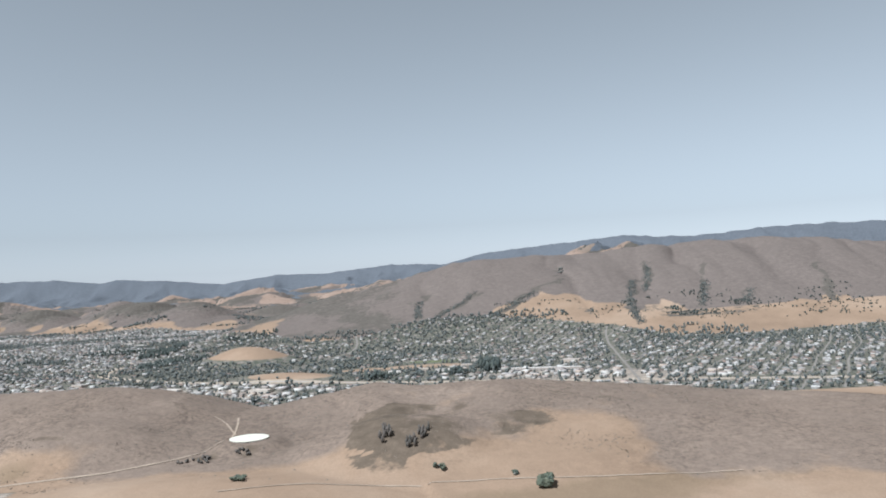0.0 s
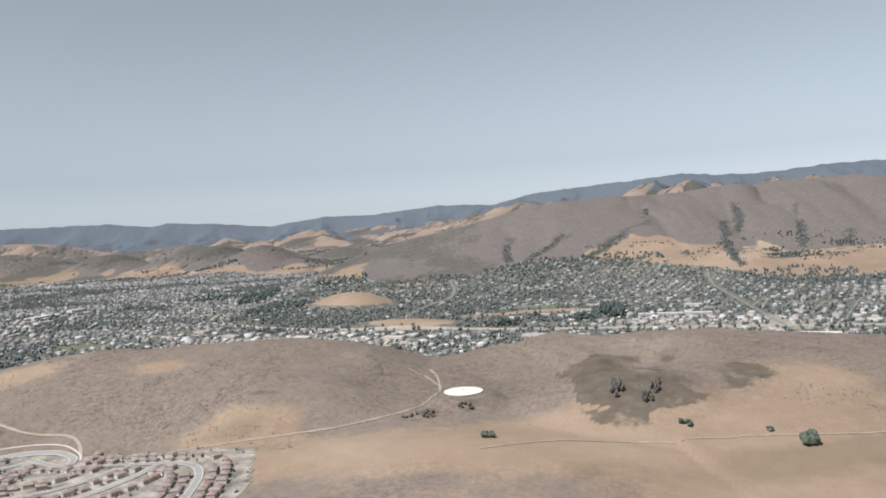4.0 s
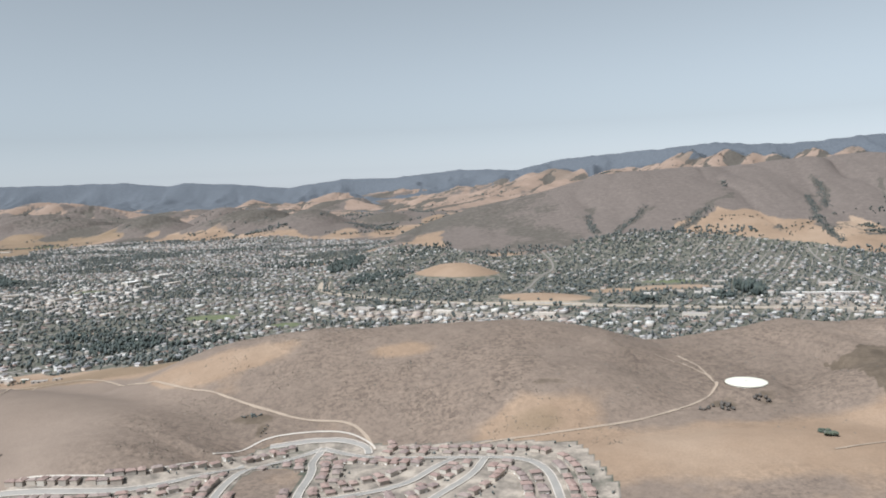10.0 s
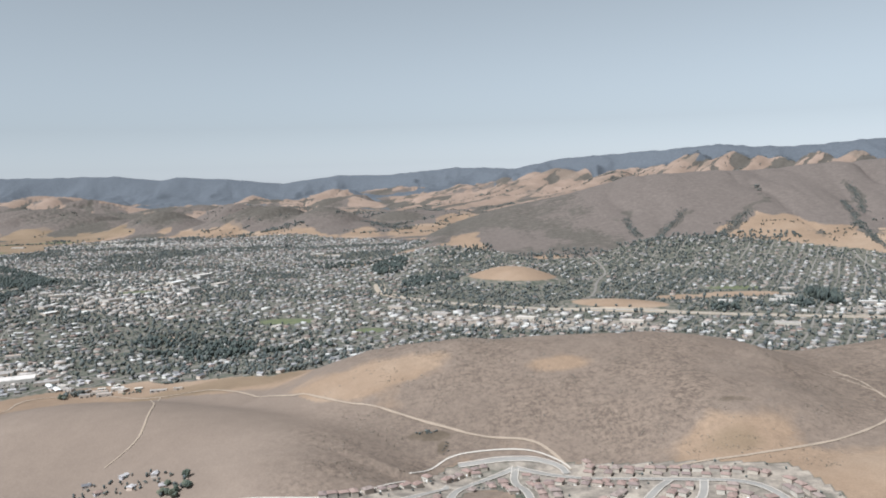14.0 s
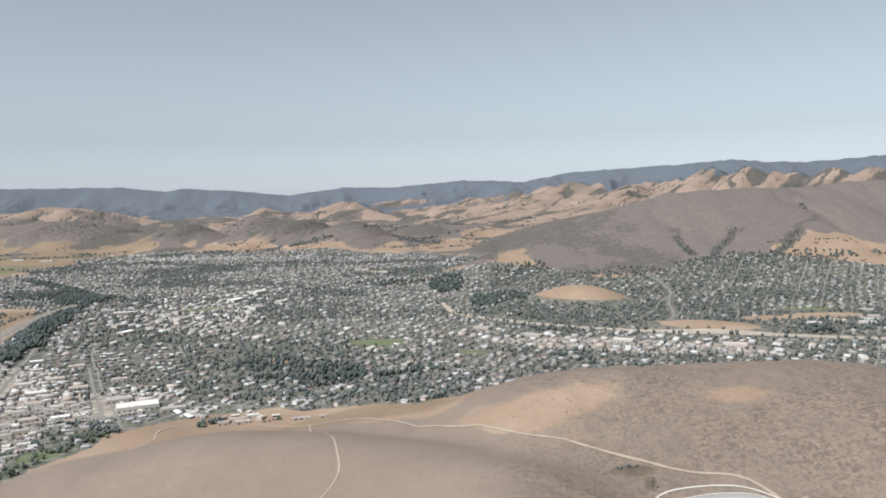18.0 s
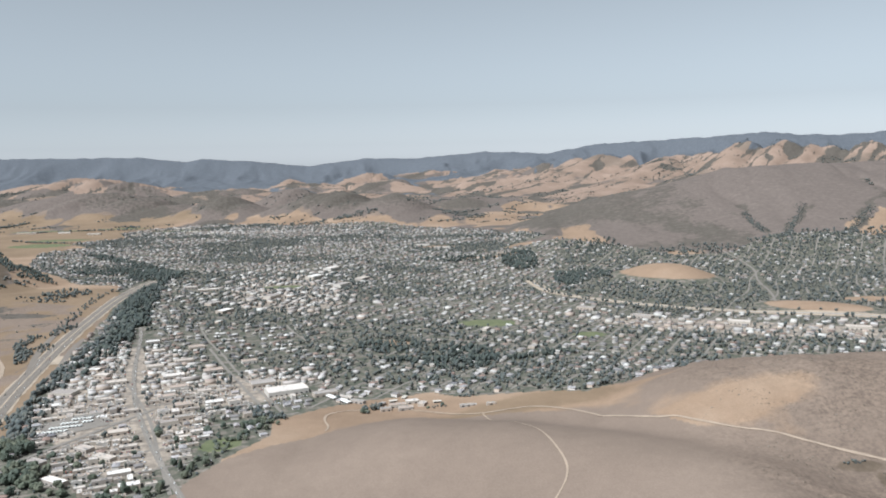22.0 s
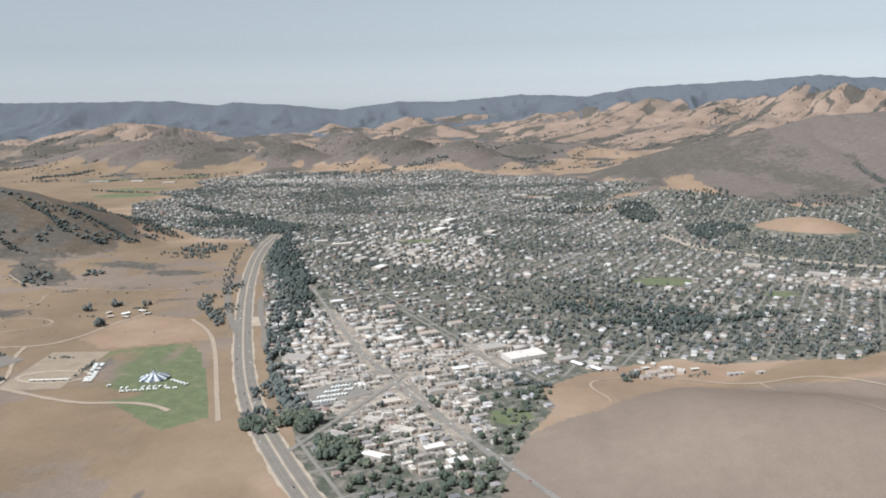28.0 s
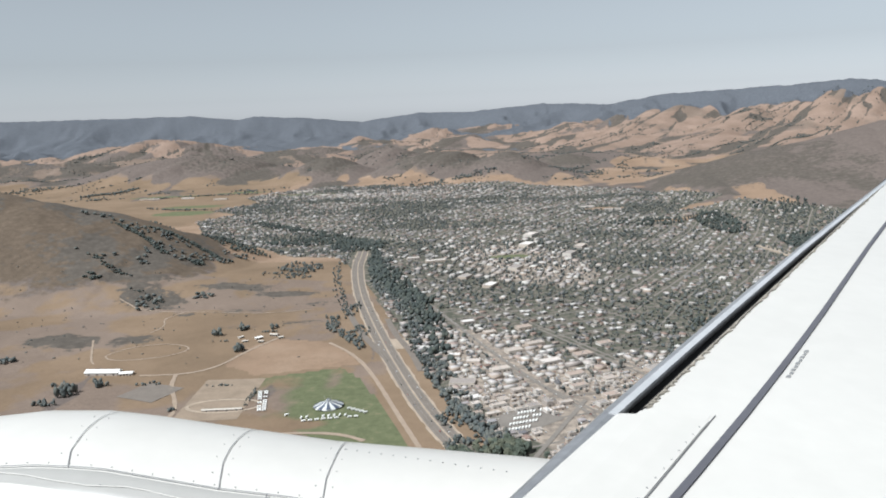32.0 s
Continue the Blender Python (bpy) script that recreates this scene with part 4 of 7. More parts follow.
road("road_estate_path", [(-366, 286), (-341, 285), (-323, 289), (-309, 307), (-298, 327), (-290, 335), (-271, 337), (-258, 336), (-247, 328), (-244, 320)], 0.4, M_SIDEWALK, 0.25, "pale concrete path round the estate", "path")
road("road_ramp", [(-790, 705), (-779, 660), (-765, 612), (-750, 575), (-738, 545)], 2.4, M_ASPHALT, 0.26, "grey asphalt slip road beside the highway", "road")
road("road_ramp", [(-752, 660), (-744, 620), (-728, 570), (-720, 530)], 2.2, M_ASPHALT, 0.26, "grey asphalt slip road beside the creek trees", "road")
for _pts in SUB_STREETS:
    _o = road("road_estate_street", _pts, 1.15, M_STREET_PALE, 0.2, "curving estate street with pale kerbs", "road")
    for _s in (1, -1):
        part("kerb", ribbon("kerb", _pts, 1.55 if _s > 0 else -1.15, -1.15 if _s > 0 else 1.55, 0.3, 3.0, 2), M_SIDEWALK, _o, "wide pale concrete sidewalk")

# ---------------------------------------------------------------- what stands where
CELL = 1.0
OX, OY = -1700, 150
used = np.zeros((2700, 2700), bool)                      # y, x: places already taken


def block_line(pts, half):
    for x, y in resample(pts, 1.0):
        j, i, k = int(y - OY), int(x - OX), int(half)
        used[max(0, j - k):max(0, j + k + 1), max(0, i - k):max(0, i + k + 1)] = True


for _pts, _h in ((HIGHWAY, 10), (BROAD, 3), (SECOND, 2), (CROSS, 3), (RAIL, 7), (EAST_ROAD, 4), (KNOLL_ROAD, 3), (TRAIL_A, 2)):
    block_line(_pts, _h)
for _pts in SUB_STREETS:
    block_line(_pts, 2.0)


def room(x, y, half):
    j0, j1, i0, i1 = int(y - half - OY), int(y + half - OY) + 1, int(x - half - OX), int(x + half - OX) + 1
    if j0 < 0 or i0 < 0 or j1 > used.shape[0] or i1 > used.shape[1]:
        return False
    return not used[j0:j1, i0:i1].any()


def take(x, y, half):
    used[max(0, int(y - half - OY)):max(0, int(y + half - OY) + 1), max(0, int(x - half - OX)):max(0, int(x + half - OX) + 1)] = True


def open_ground(x, y):
    """Parks, fields and bare rises inside the town."""
    o = mound(x, y, -224, 903, 55, 39, -35, 13, 2.6) > 3.2
    o |= mound(x, y, -143, 722, 48, 26, -25, 5, 2.5) > 1.4
    for cx, cy, rx, ry in ((-75, 762, 26, 13), (-20, 770, 38, 16), (-140, 1130, 40, 14), (-330, 1180, 55, 18), (-505, 625, 14, 9), (-430, 690, 26, 14), (-355, 640, 14, 9), (-570, 410, 18, 20), (-1180, 1500, 60, 25), (-1000, 1640, 70, 16), (-640, 900, 26, 12), (-20, 800, 30, 12), (-724, 549, 9, 17), (-698, 461, 8, 9), (-662, 448, 17, 13), (-1326, 1537, 90, 18), (-1209, 1452, 60, 12), (-1110, 1667, 90, 9), (-1290, 1640, 80, 12), (-398, 1110, 42, 11), (-478, 1245, 30, 12)):
        o |= ((x - cx) / rx) ** 2 + ((y - cy) / ry) ** 2 < 1
    return o


# the blocks of the town: two street nets that meet west of the centre
def lots():
    out, streets = [], []
    for turn, west in ((61.0, False), (24.0, True)):
        c, s = math.cos(radians(turn)), math.sin(radians(turn))
        for a in np.arange(-2600, 2600, 26.0):
            u = np.arange(-2600, 2600, 4.7)
            for off in (-8.2, 8.2):
                x, y = -600 + u * c - (a + off) * s, 700 + u * s + (a + off) * c
                x, y = x + 13 * fbm(x / 190, y / 190, 101, 2) + rng.normal(0, 1.5, len(u)), y + 13 * fbm(x / 190, y / 190, 102, 2) + rng.normal(0, 1.5, len(u))
                w = (x < -545 - 0.10 * (y - 500)) & (y < 700)
                ok = inside(x, y, TOWN) & (w == west) & (np.abs((u + 31) % 66 - 33) < 28.5)
                out += [(float(p), float(q), turn + 90 * (off < 0) * 0) for p, q in zip(x[ok], y[ok])]
            x, y = -600 + u * c - a * s, 700 + u * s + a * c
            x, y = x + 13 * fbm(x / 190, y / 190, 101, 2), y + 13 * fbm(x / 190, y / 190, 102, 2)
            streets.append((x, y, inside(x, y, TOWN) & ((x < -545 - 0.10 * (y - 500)) & (y < 700) == west) & ~open_ground(x, y)))
        for a in np.arange(-2600 - 35, 2600, 66.0):
            v = np.arange(-2600, 2600, 4.7)
            x, y = -600 + a * c - v * s, 700 + a * s + v * c
            x, y = x + 13 * fbm(x / 190, y / 190, 101, 2), y + 13 * fbm(x / 190, y / 190, 102, 2)
            streets.append((x, y, inside(x, y, TOWN) & ((x < -545 - 0.10 * (y - 500)) & (y < 700) == west) & ~open_ground(x, y)))
    return out, streets


LOTS, STREETS = lots()
_v, _f, _k = [], [], 0
for _x, _y, _ok in STREETS:
    if _ok.sum() < 3:
        continue
    _d = np.gradient(np.stack([_x, _y], 1), axis=0)
    _d /= np.hypot(_d[:, 0], _d[:, 1])[:, None]
    _nx, _ny = -_d[:, 1] * 0.85, _d[:, 0] * 0.85
    _z = height(_x, _y) + 0.12
    _pair = np.stack([np.stack([_x - _nx, _y - _ny, _z], 1), np.stack([_x + _nx, _y + _ny, _z], 1)], 1).reshape(-1, 3)
    _i = np.nonzero(_ok[:-1] & _ok[1:])[0]
    _f.append(np.stack([2 * _i, 2 * _i + 2, 2 * _i + 3, 2 * _i + 1], 1) + _k)
    _v.append(_pair)
    _k += len(_pair)
    for _p, _q in zip(_x[_ok], _y[_ok]):
        take(_p, _q, 0.55)
_o = new("road_town_streets", raw_mesh("road_town_streets", np.concatenate(_v), [np.concatenate(_f)]))
_o.data.materials.append(M_STREET)
tagged(_o, "grey asphalt streets between houses and trees", "road", kind="structure")


# ---------------------------------------------------------------- buildings
def box(bm, x0, y0, z0, x1, y1, z1):
    v = [bm.verts.new(p) for p in ((x0, y0, z0), (x1, y0, z0), (x1, y1, z0), (x0, y1, z0), (x0, y0, z1), (x1, y0, z1), (x1, y1, z1), (x0, y1, z1))]
    for q in ((3, 2, 1, 0), (4, 5, 6, 7), (0, 1, 5, 4), (1, 2, 6, 5), (2, 3, 7, 6), (3, 0, 4, 7)):
        bm.faces.new([v[i] for i in q])
    return v


def pitched(bm, x0, y0, x1, y1, z, rise, hip, eave=0.22, thick=0.10):
    """A closed roof, hipped by so many metres at both ends of x."""
    x0, y0, x1, y1, ym = x0 - eave, y0 - eave, x1 + eave, y1 + eave, (y0 + y1) / 2
    lo = [bm.verts.new((a, b, z)) for a, b in ((x0, y0), (x1, y0), (x1, y1), (x0, y1))]
    up = [bm.verts.new((a, b, z + thick)) for a, b in ((x0, y0), (x1, y0), (x1, y1), (x0, y1))]
    r = [bm.verts.new((x0 + hip, ym, z + rise)), bm.verts.new((x1 - hip, ym, z + rise))]
    bm.faces.new(lo[::-1])
    for i in range(4):
        bm.faces.new((lo[i], lo[(i + 1) % 4], up[(i + 1) % 4], up[i]))
    bm.faces.new((up[0], up[1], r[1], r[0]))
    bm.faces.new((up[2], up[3], r[0], r[1]))
    bm.faces.new((up[1], up[2], r[1]))
    bm.faces.new((up[3], up[0], r[0]))


def arrays(bm):
    """The vertices and the faces of a bmesh as arrays."""
    bm.verts.index_update()
    v = np.array([w.co[:] for w in bm.verts])
    by = {}
    for f in bm.faces:
        by.setdefault(len(f.verts), []).append([w.index for w in f.verts])
    bm.free()
    return v, {k: np.array(q) for k, q in by.items()}


def scatter_mesh(name, shape, places):
    """Many copies of one shape in one mesh; places: rows of x, y, z, turn, scale x, scale y, scale z."""
    v, by = shape
    P = np.asarray(places, float)
    c, s = np.cos(P[:, 3])[:, None], np.sin(P[:, 3])[:, None]
    X, Y, Z = v[None, :, 0] * P[:, 4:5], v[None, :, 1] * P[:, 5:6], v[None, :, 2] * P[:, 6:7]
    V = np.stack([X * c - Y * s + P[:, 0:1], X * s + Y * c + P[:, 1:2], Z + P[:, 2:3]], -1).reshape(-1, 3)
    step_ = (np.arange(len(P)) * len(v))[:, None, None]
    return V, [(q[None] + step_).reshape(-1, q.shape[1]) for q in by.values()]


def joined(name, chunks, mats, label, category):
    """One object of kind stuff out of (V, faces, material index) chunks."""
    V, F, M, k = [], [], [], 0
    for v, faces, mi in chunks:
        V.append(v)
        for f in faces:
            F.append(f + k)
            M.append(np.full(len(f), mi, np.int32))
        k += len(v)
    me = bpy.data.meshes.new(name)
    V = np.concatenate(V).astype(np.float32)
    me.vertices.add(len(V))
    me.vertices.foreach_set("co", V.ravel())
    loops = np.concatenate([f.ravel() for f in F]).astype(np.int32)
    tot = np.concatenate([np.full(len(f), f.shape[1], np.int32) for f in F])
    me.loops.add(len(loops))
    me.loops.foreach_set("vertex_index", loops)
    me.polygons.add(len(tot))
    me.polygons.foreach_set("loop_start", np.concatenate([[0], np.cumsum(tot)[:-1]]).astype(np.int32))
    me.polygons.foreach_set("loop_total", tot)
    me.polygons.foreach_set("material_index", np.concatenate(M))
    me.update(calc_edges=True)
    for m in mats:
        me.materials.append(m)
    return tagged(new(name, me), label, category, kind="stuff")


def house_shapes():
    """Walls and roofs of four plain house kinds."""
    kinds = []
    for L, W, H, rise, hip, wing in ((3.9, 2.7, 1.05, 0.75, 0.05, 0), (3.6, 3.0, 1.0, 0.70, 1.3, 0), (4.2, 2.5, 1.0, 0.70, 0.05, 1.7), (3.7, 2.9, 1.7, 0.75, 1.1, 0)):
        wb, rb = bmesh.new(), bmesh.new()
        box(wb, -L / 2, -W / 2, -0.6, L / 2, W / 2, H)
        pitched(rb, -L / 2, -W / 2, L / 2, W / 2, H, rise, hip)
        if wing:
            box(wb, -L / 2, -W / 2 - wing, -0.6, -L / 2 + 1.9, -W / 2 + 0.02, H - 0.02)
            bm2 = bmesh.new()
            pitched(bm2, -W / 2 - wing, -0.95, W / 2 - 1.2, 0.95, H + 0.02, 0.62, 0.05)
            bmesh.ops.rotate(bm2, verts=bm2.verts, matrix=Matrix.Rotation(radians(90), 3, "Z"))
            bmesh.ops.translate(bm2, verts=bm2.verts, vec=(-L / 2 + 0.95, 0, 0))
            me = bpy.data.meshes.new("tmp")
            bm2.to_mesh(me)
            bm2.free()
            rb.from_mesh(me)
            bpy.data.meshes.remove(me)
        kinds.append((wb, rb))
    return kinds


def house_things(kind, mat_wall, mat_roof, label, group, name="house"):
    """A house with walls, roof, door and windows; its base is at the ground."""
    L, W, H, rise, hip = ((3.9, 2.7, 1.05, 0.75, 0.05), (3.6, 3.0, 1.0, 0.70, 1.3), (4.3, 3.1, 1.75, 0.8, 1.2))[kind]
    top = new(name)
    tagged(top, label, "house", group)
    bm = bmesh.new()
    box(bm, -L / 2, -W / 2, -0.7, L / 2, W / 2, H)
    wall = part("wall", bm, mat_wall, top)
    bm = bmesh.new()
    pitched(bm, -L / 2, -W / 2, L / 2, W / 2, H, rise, hip)
    roof = part("roof", bm, mat_roof, top)
    bm = bmesh.new()
    box(bm, L * 0.18, 0.1, H + 0.2, L * 0.18 + 0.22, 0.34, H + rise + 0.22)
    part("chimney", bm, mat_wall, roof)
    for k, (x, w, z0, z1) in enumerate(((-L * 0.30, 0.34, 0.35, 0.72), (L * 0.02, 0.34, 0.35, 0.72))):
        bm = bmesh.new()
        box(bm, x - w / 2, -W / 2 - 0.03, z0, x + w / 2, -W / 2 + 0.01, z1)
        part("window", bm, M_DARK, wall)
    bm = bmesh.new()
    box(bm, L * 0.22, -W / 2 - 0.03, 0.0, L * 0.22 + 0.72, -W / 2 + 0.01, 0.66)
    part("garage_door", bm, M_WHITE, wall)
    return top


# sort the lots into houses and business buildings
houses, sheds = [], []
_L = np.array([(a, b) for a, b, _ in LOTS])
_open, _tr = open_ground(_L[:, 0], _L[:, 1]), trade(_L[:, 0], _L[:, 1])
_zl = height(_L[:, 0], _L[:, 1])
_wood = fbm(_L[:, 0] / 130, _L[:, 1] / 60, 141, 4)
_rnd = rng.random((len(LOTS), 6))
_order = rng.permutation(len(LOTS))
# the large roofs that stand out
MARKET_SHEDS = [(-560, 503, 24, 13, 2.6, 24), (-578, 520, 15, 9, 2.2, 24), (-536, 496, 14, 6, 2.0, 24), (-664, 491, 8, 5, 1.8, 24), (-695, 507, 15, 9, 2.0, -8), (-629, 495, 10, 5, 1.8, 24), (-672, 528, 12, 6, 1.8, 24), (-628, 515, 11, 6, 1.8, 24)]
CREEK_SHOPS = [(-661, 565, 11, 7, 2.0, 24), (-646, 579, 12, 6, 2.0, 24), (-640, 540, 13, 7, 2.0, 24), (-618, 552, 12, 7, 2.0, 24), (-600, 575, 10, 6, 1.8, 24), (-688, 545, 9, 6, 1.8, -8), (-700, 560, 8, 5, 1.6, -8), (-650, 620, 11, 7, 2.0, 24),
               (-675, 610, 9, 6, 1.8, 24), (-690, 640, 10, 6, 2.0, 24), (-402, 602, 9, 5, 1.6, 61), (-433, 664, 9, 5, 1.6, 61)]
AVENUE_SHOPS = [(-614, 479, 9, 6, 1.8, 24), (-640, 470, 8, 4, 1.6, 24), (-676, 470, 9, 4, 1.6, 24), (-655, 395, 10, 5, 1.7, -28), (-640, 412, 9, 5, 1.7, -28), (-625, 400, 12, 4, 1.6, -28), (-610, 380, 10, 5, 1.7, 24), (-600, 366, 9, 5, 1.8, 24),
                (-635, 372, 13, 5, 1.8, -28)]
CENTRE_BLOCKS = [(-618, 961, 20, 12, 3.6, 61), (-578, 897, 18, 10, 3.2, 61), (-640, 833, 16, 10, 3.0, 61), (-607, 1030, 22, 12, 3.6, 61), (-668, 761, 15, 9, 2.6, 61), (-690, 800, 14, 9, 2.6, 61), (-560, 940, 16, 10, 3.0, 61), (-720, 886, 22, 7, 2.2, 18),
                 (-745, 905, 14, 6, 2.0, 18)]
EAST_SHEDS = [(85, 693, 61, 5.0, 2.4, -11.5), (-4, 722, 14, 5, 2.0, -15), (8, 738, 12, 5, 2.0, -15), (18, 752, 10, 5, 2.0, -15), (-22, 735, 10, 5, 2.0, -15), (30, 788, 12, 5, 2.0, -15), (-48, 728, 12, 4, 1.8, -15), (145, 552, 30, 9, 2.6, -20),
              (115, 745, 16, 10, 2.5, -20), (-300, 700, 18, 8, 2.3, -35), (-340, 740, 16, 7, 2.3, -35), (-230, 668, 16, 7, 2.3, -25), (-150, 640, 18, 8, 2.3, -20), (-40, 615, 18, 8, 2.3, -20)]
FAR_SHEDS = [(-1320, 1660, 40, 6, 2.2, 4), (-1240, 1655, 26, 6, 2.2, -6), (-1160, 1610, 26, 8, 2.4, 0), (-1010, 1690, 36, 8, 2.6, -4), (-890, 1660, 30, 8, 2.6, 8), (-1060, 1560, 22, 8, 2.4, 10), (-960, 1610, 26, 7, 2.4, 0), (-440, 1128, 26, 5, 2.2, -8),
             (-385, 1128, 18, 5, 2.2, 10), (-470, 1225, 24, 6, 2.4, 0), (-500, 1262, 20, 6, 2.4, 0)]
HILL_FOOT_SHEDS = [(-492, 470, 9, 4, 1.6, 15), (-484, 475, 7, 4, 1.6, 15), (-487, 464, 8, 3.5, 1.5, 15), (-498, 464, 6, 3.5, 1.5, 15), (-478, 469, 5, 4, 1.6, 70), (-501, 473, 5, 3, 1.4, 60), (-453, 456, 9, 2.2, 1.0, 10), (-441, 453, 5, 2.2, 1.0, 10),
                   (-523, 488, 9, 3, 1.5, -25), (-515, 479, 9, 3, 1.5, -25)]
BIG = MARKET_SHEDS + CREEK_SHOPS + AVENUE_SHOPS + CENTRE_BLOCKS + EAST_SHEDS + FAR_SHEDS + HILL_FOOT_SHEDS
for x, y, L, W, H, turn in BIG:
    sheds.append((x, y, L, W, H, turn))
    _c, _s = math.cos(radians(turn)), math.sin(radians(turn))
    for _t in np.arange(-L / 2, L / 2 + 0.1, 2.0):
        take(x + _t * _c, y + _t * _s, W * 0.55)
for i in _order:
    x, y, turn = LOTS[i]
    if _open[i] or _zl[i] > 42:
        continue
    a, b, c, d, e, f = _rnd[i]
    if a < _tr[i] * 0.85:
        L, W = 3.6 + 8.5 * b ** 2, 3.0 + 3.6 * c
        if room(x, y, max(L, W) * 0.46):
            take(x, y, max(L, W) * 0.46)
            sheds.append((x, y, L, W, 1.3 + 1.3 * d, turn))
    elif b < (0.90 if x < -330 or y < 640 else 0.60) - 1.9 * max(0.0, _wood[i]) and room(x, y, 1.55):
        take(x, y, 1.5)
        houses.append((x, y, turn + 90 * (c > 0.6) + 180 * (d > 0.5) + 50 * (e - 0.5) ** 3 + 8 * (e - 0.5), f, _zl[i]))

# close-set shops and yards of the business quarters
_q = rng.uniform((-1420, 360), (260, 1700), (60000, 2))
_q = _q[(trade(_q[:, 0], _q[:, 1]) > 0.42 + 0.3 * rng.random(len(_q))) & inside(_q[:, 0], _q[:, 1], TOWN) & ~open_ground(_q[:, 0], _q[:, 1])]
_q2 = rng.uniform((-740, 350), (-520, 720), (24000, 2))
_q2 = _q2[(trade(_q2[:, 0], _q2[:, 1]) > 0.3) & inside(_q2[:, 0], _q2[:, 1], TOWN) & ~open_ground(_q2[:, 0], _q2[:, 1])]
for x, y in np.concatenate([_q[:9000], _q2]):
    L, W = 2.8 + 6.5 * rng.random() ** 1.5, rng.uniform(1.7, 3.3)
    if room(x, y, 0.23 * (L + W) + 0.15):
        take(x, y, 0.23 * (L + W) + 0.15)
        sheds.append((x, y, L, W, rng.uniform(1.0, 2.0), (24.0 if x < -545 - 0.10 * (y - 500) and y < 700 else 61.0) + 90 * (rng.random() < 0.18)))

# houses: those nearest the flight as things, the rest joined
_hs = np.array([(h[0], h[1]) for h in houses])
_key = np.argsort(_hs[:, 1] + 0.25 * np.abs(_hs[:, 0] + 470))
_near = set(_key[:115].tolist())
_protos = [house_things(k, M_WALL_ONE, M_ROOF_ONE, lab, "houses of the town") for k, lab in ((0, "small gabled house with a shingled roof among trees"), (1, "hip-roofed stucco house with a shingled roof"), (2, "two-storey stucco house with a hipped roof"))]
_kinds = [(arrays(w), arrays(r)) for w, r in house_shapes()]
_far = [[] for _ in _kinds]
_first = [True] * 3
for i, (x, y, turn, f, z) in enumerate(houses):
    if i in _near:
        k = 0 if f < 0.45 else 1 if f < 0.8 else 2
        m = pose(x, y, z, 0, 0, turn)
        if _first[k]:
            _protos[k].matrix_basis, _first[k] = m, False
        else:
            copy_thing(_protos[k], m)
    else:
        k = 0 if f < 0.35 else 1 if f < 0.6 else 2 if f < 0.82 else 3
        g = 0.85 + 0.4 * ((f * 37) % 1)
        _far[k].append((x, y, z, radians(turn), g, g, 0.9 + 0.3 * ((f * 91) % 1)))
_chunks = []
for (w, r), pl in zip(_kinds, _far):
    if pl:
        _chunks += [(*scatter_mesh("h", w, pl), 0), (*scatter_mesh("h", r, pl), 1)]
joined("distant_houses", _chunks, [M_WALL, M_ROOF], "thousands of small grey-roofed and pale houses among trees", "houses")


def shed_thing(x, y, L, W, H, turn, label):
    top = new("business_building")
    top.matrix_basis = pose(x, y, float(height(x, y)), 0, 0, turn)
    tagged(top, label, "building", "business buildings")
    bm = bmesh.new()
    box(bm, -L / 2, -W / 2, -0.5, L / 2, W / 2, H)
    wall = part("wall", bm, M_STUCCO, top)
    bm = bmesh.new()
    box(bm, -L / 2 + 0.16, -W / 2 + 0.16, H - 0.05, L / 2 - 0.16, W / 2 - 0.16, H + 0.05)
    roof = part("roof", bm, M_FLAT_ROOF, top)
    bm = bmesh.new()
    for a, b, c, d in ((-L / 2, -W / 2, L / 2, -W / 2 + 0.16), (-L / 2, W / 2 - 0.16, L / 2, W / 2), (-L / 2, -W / 2 + 0.16, -L / 2 + 0.16, W / 2 - 0.16), (L / 2 - 0.16, -W / 2 + 0.16, L / 2, W / 2 - 0.16)):
        box(bm, a, b, H + 0.002, c, d, H + 0.24)
    part("parapet", bm, M_STUCCO, wall)
    for _ in range(int(rng.integers(1, 4))):
        bm = bmesh.new()
        a, b = rng.uniform(-L / 2 + 0.9, L / 2 - 0.9), rng.uniform(-W / 2 + 0.7, W / 2 - 0.7)
        box(bm, a - 0.4, b - 0.28, H + 0.05, a + 0.4, b + 0.28, H + 0.42)
        part("roof_unit", bm, M_GREYMETAL, roof)
    n = max(1, int(L / 3))
    for k in range(n):
        bm = bmesh.new()
        a = -L / 2 + (k + 0.5) * L / n
        box(bm, a - 0.6, -W / 2 - 0.04, 0.1, a + 0.6, -W / 2 + 0.01, 0.85)
        part("shop_window", bm, M_DARK, wall)
    return top


_sh = np.array([(s[0], s[1]) for s in sheds])
_near = set(np.argsort(_sh[:, 1] + 0.35 * np.abs(_sh[:, 0] + 600))[:190].tolist()) | set(range(len(BIG)))
_box = bmesh.new()
box(_box, -0.5, -0.5, -0.3, 0.5, 0.5, 1.0)
_box = arrays(_box)
_rf = bmesh.new()
box(_rf, -0.47, -0.47, 1.0, 0.47, 0.47, 1.06)
_rf = arrays(_rf)
_pl = []
for i, (x, y, L, W, H, turn) in enumerate(sheds):
    if i in _near:
        lab = "large flat-roofed warehouse with pale roof and stucco walls" if L > 12 else "low flat-roofed shop building with rooftop units"
        shed_thing(x, y, L, W, H, turn, lab)
    else:
        _pl.append((x, y, float(height(x, y)), radians(turn), L, W, H))
joined("distant_business_buildings", [(*scatter_mesh("b", _box, _pl), 0), (*scatter_mesh("b", _rf, _pl), 1)], [M_WALL, M_FLAT_FAR], "pale flat-roofed shops and offices of the town centre", "buildings")

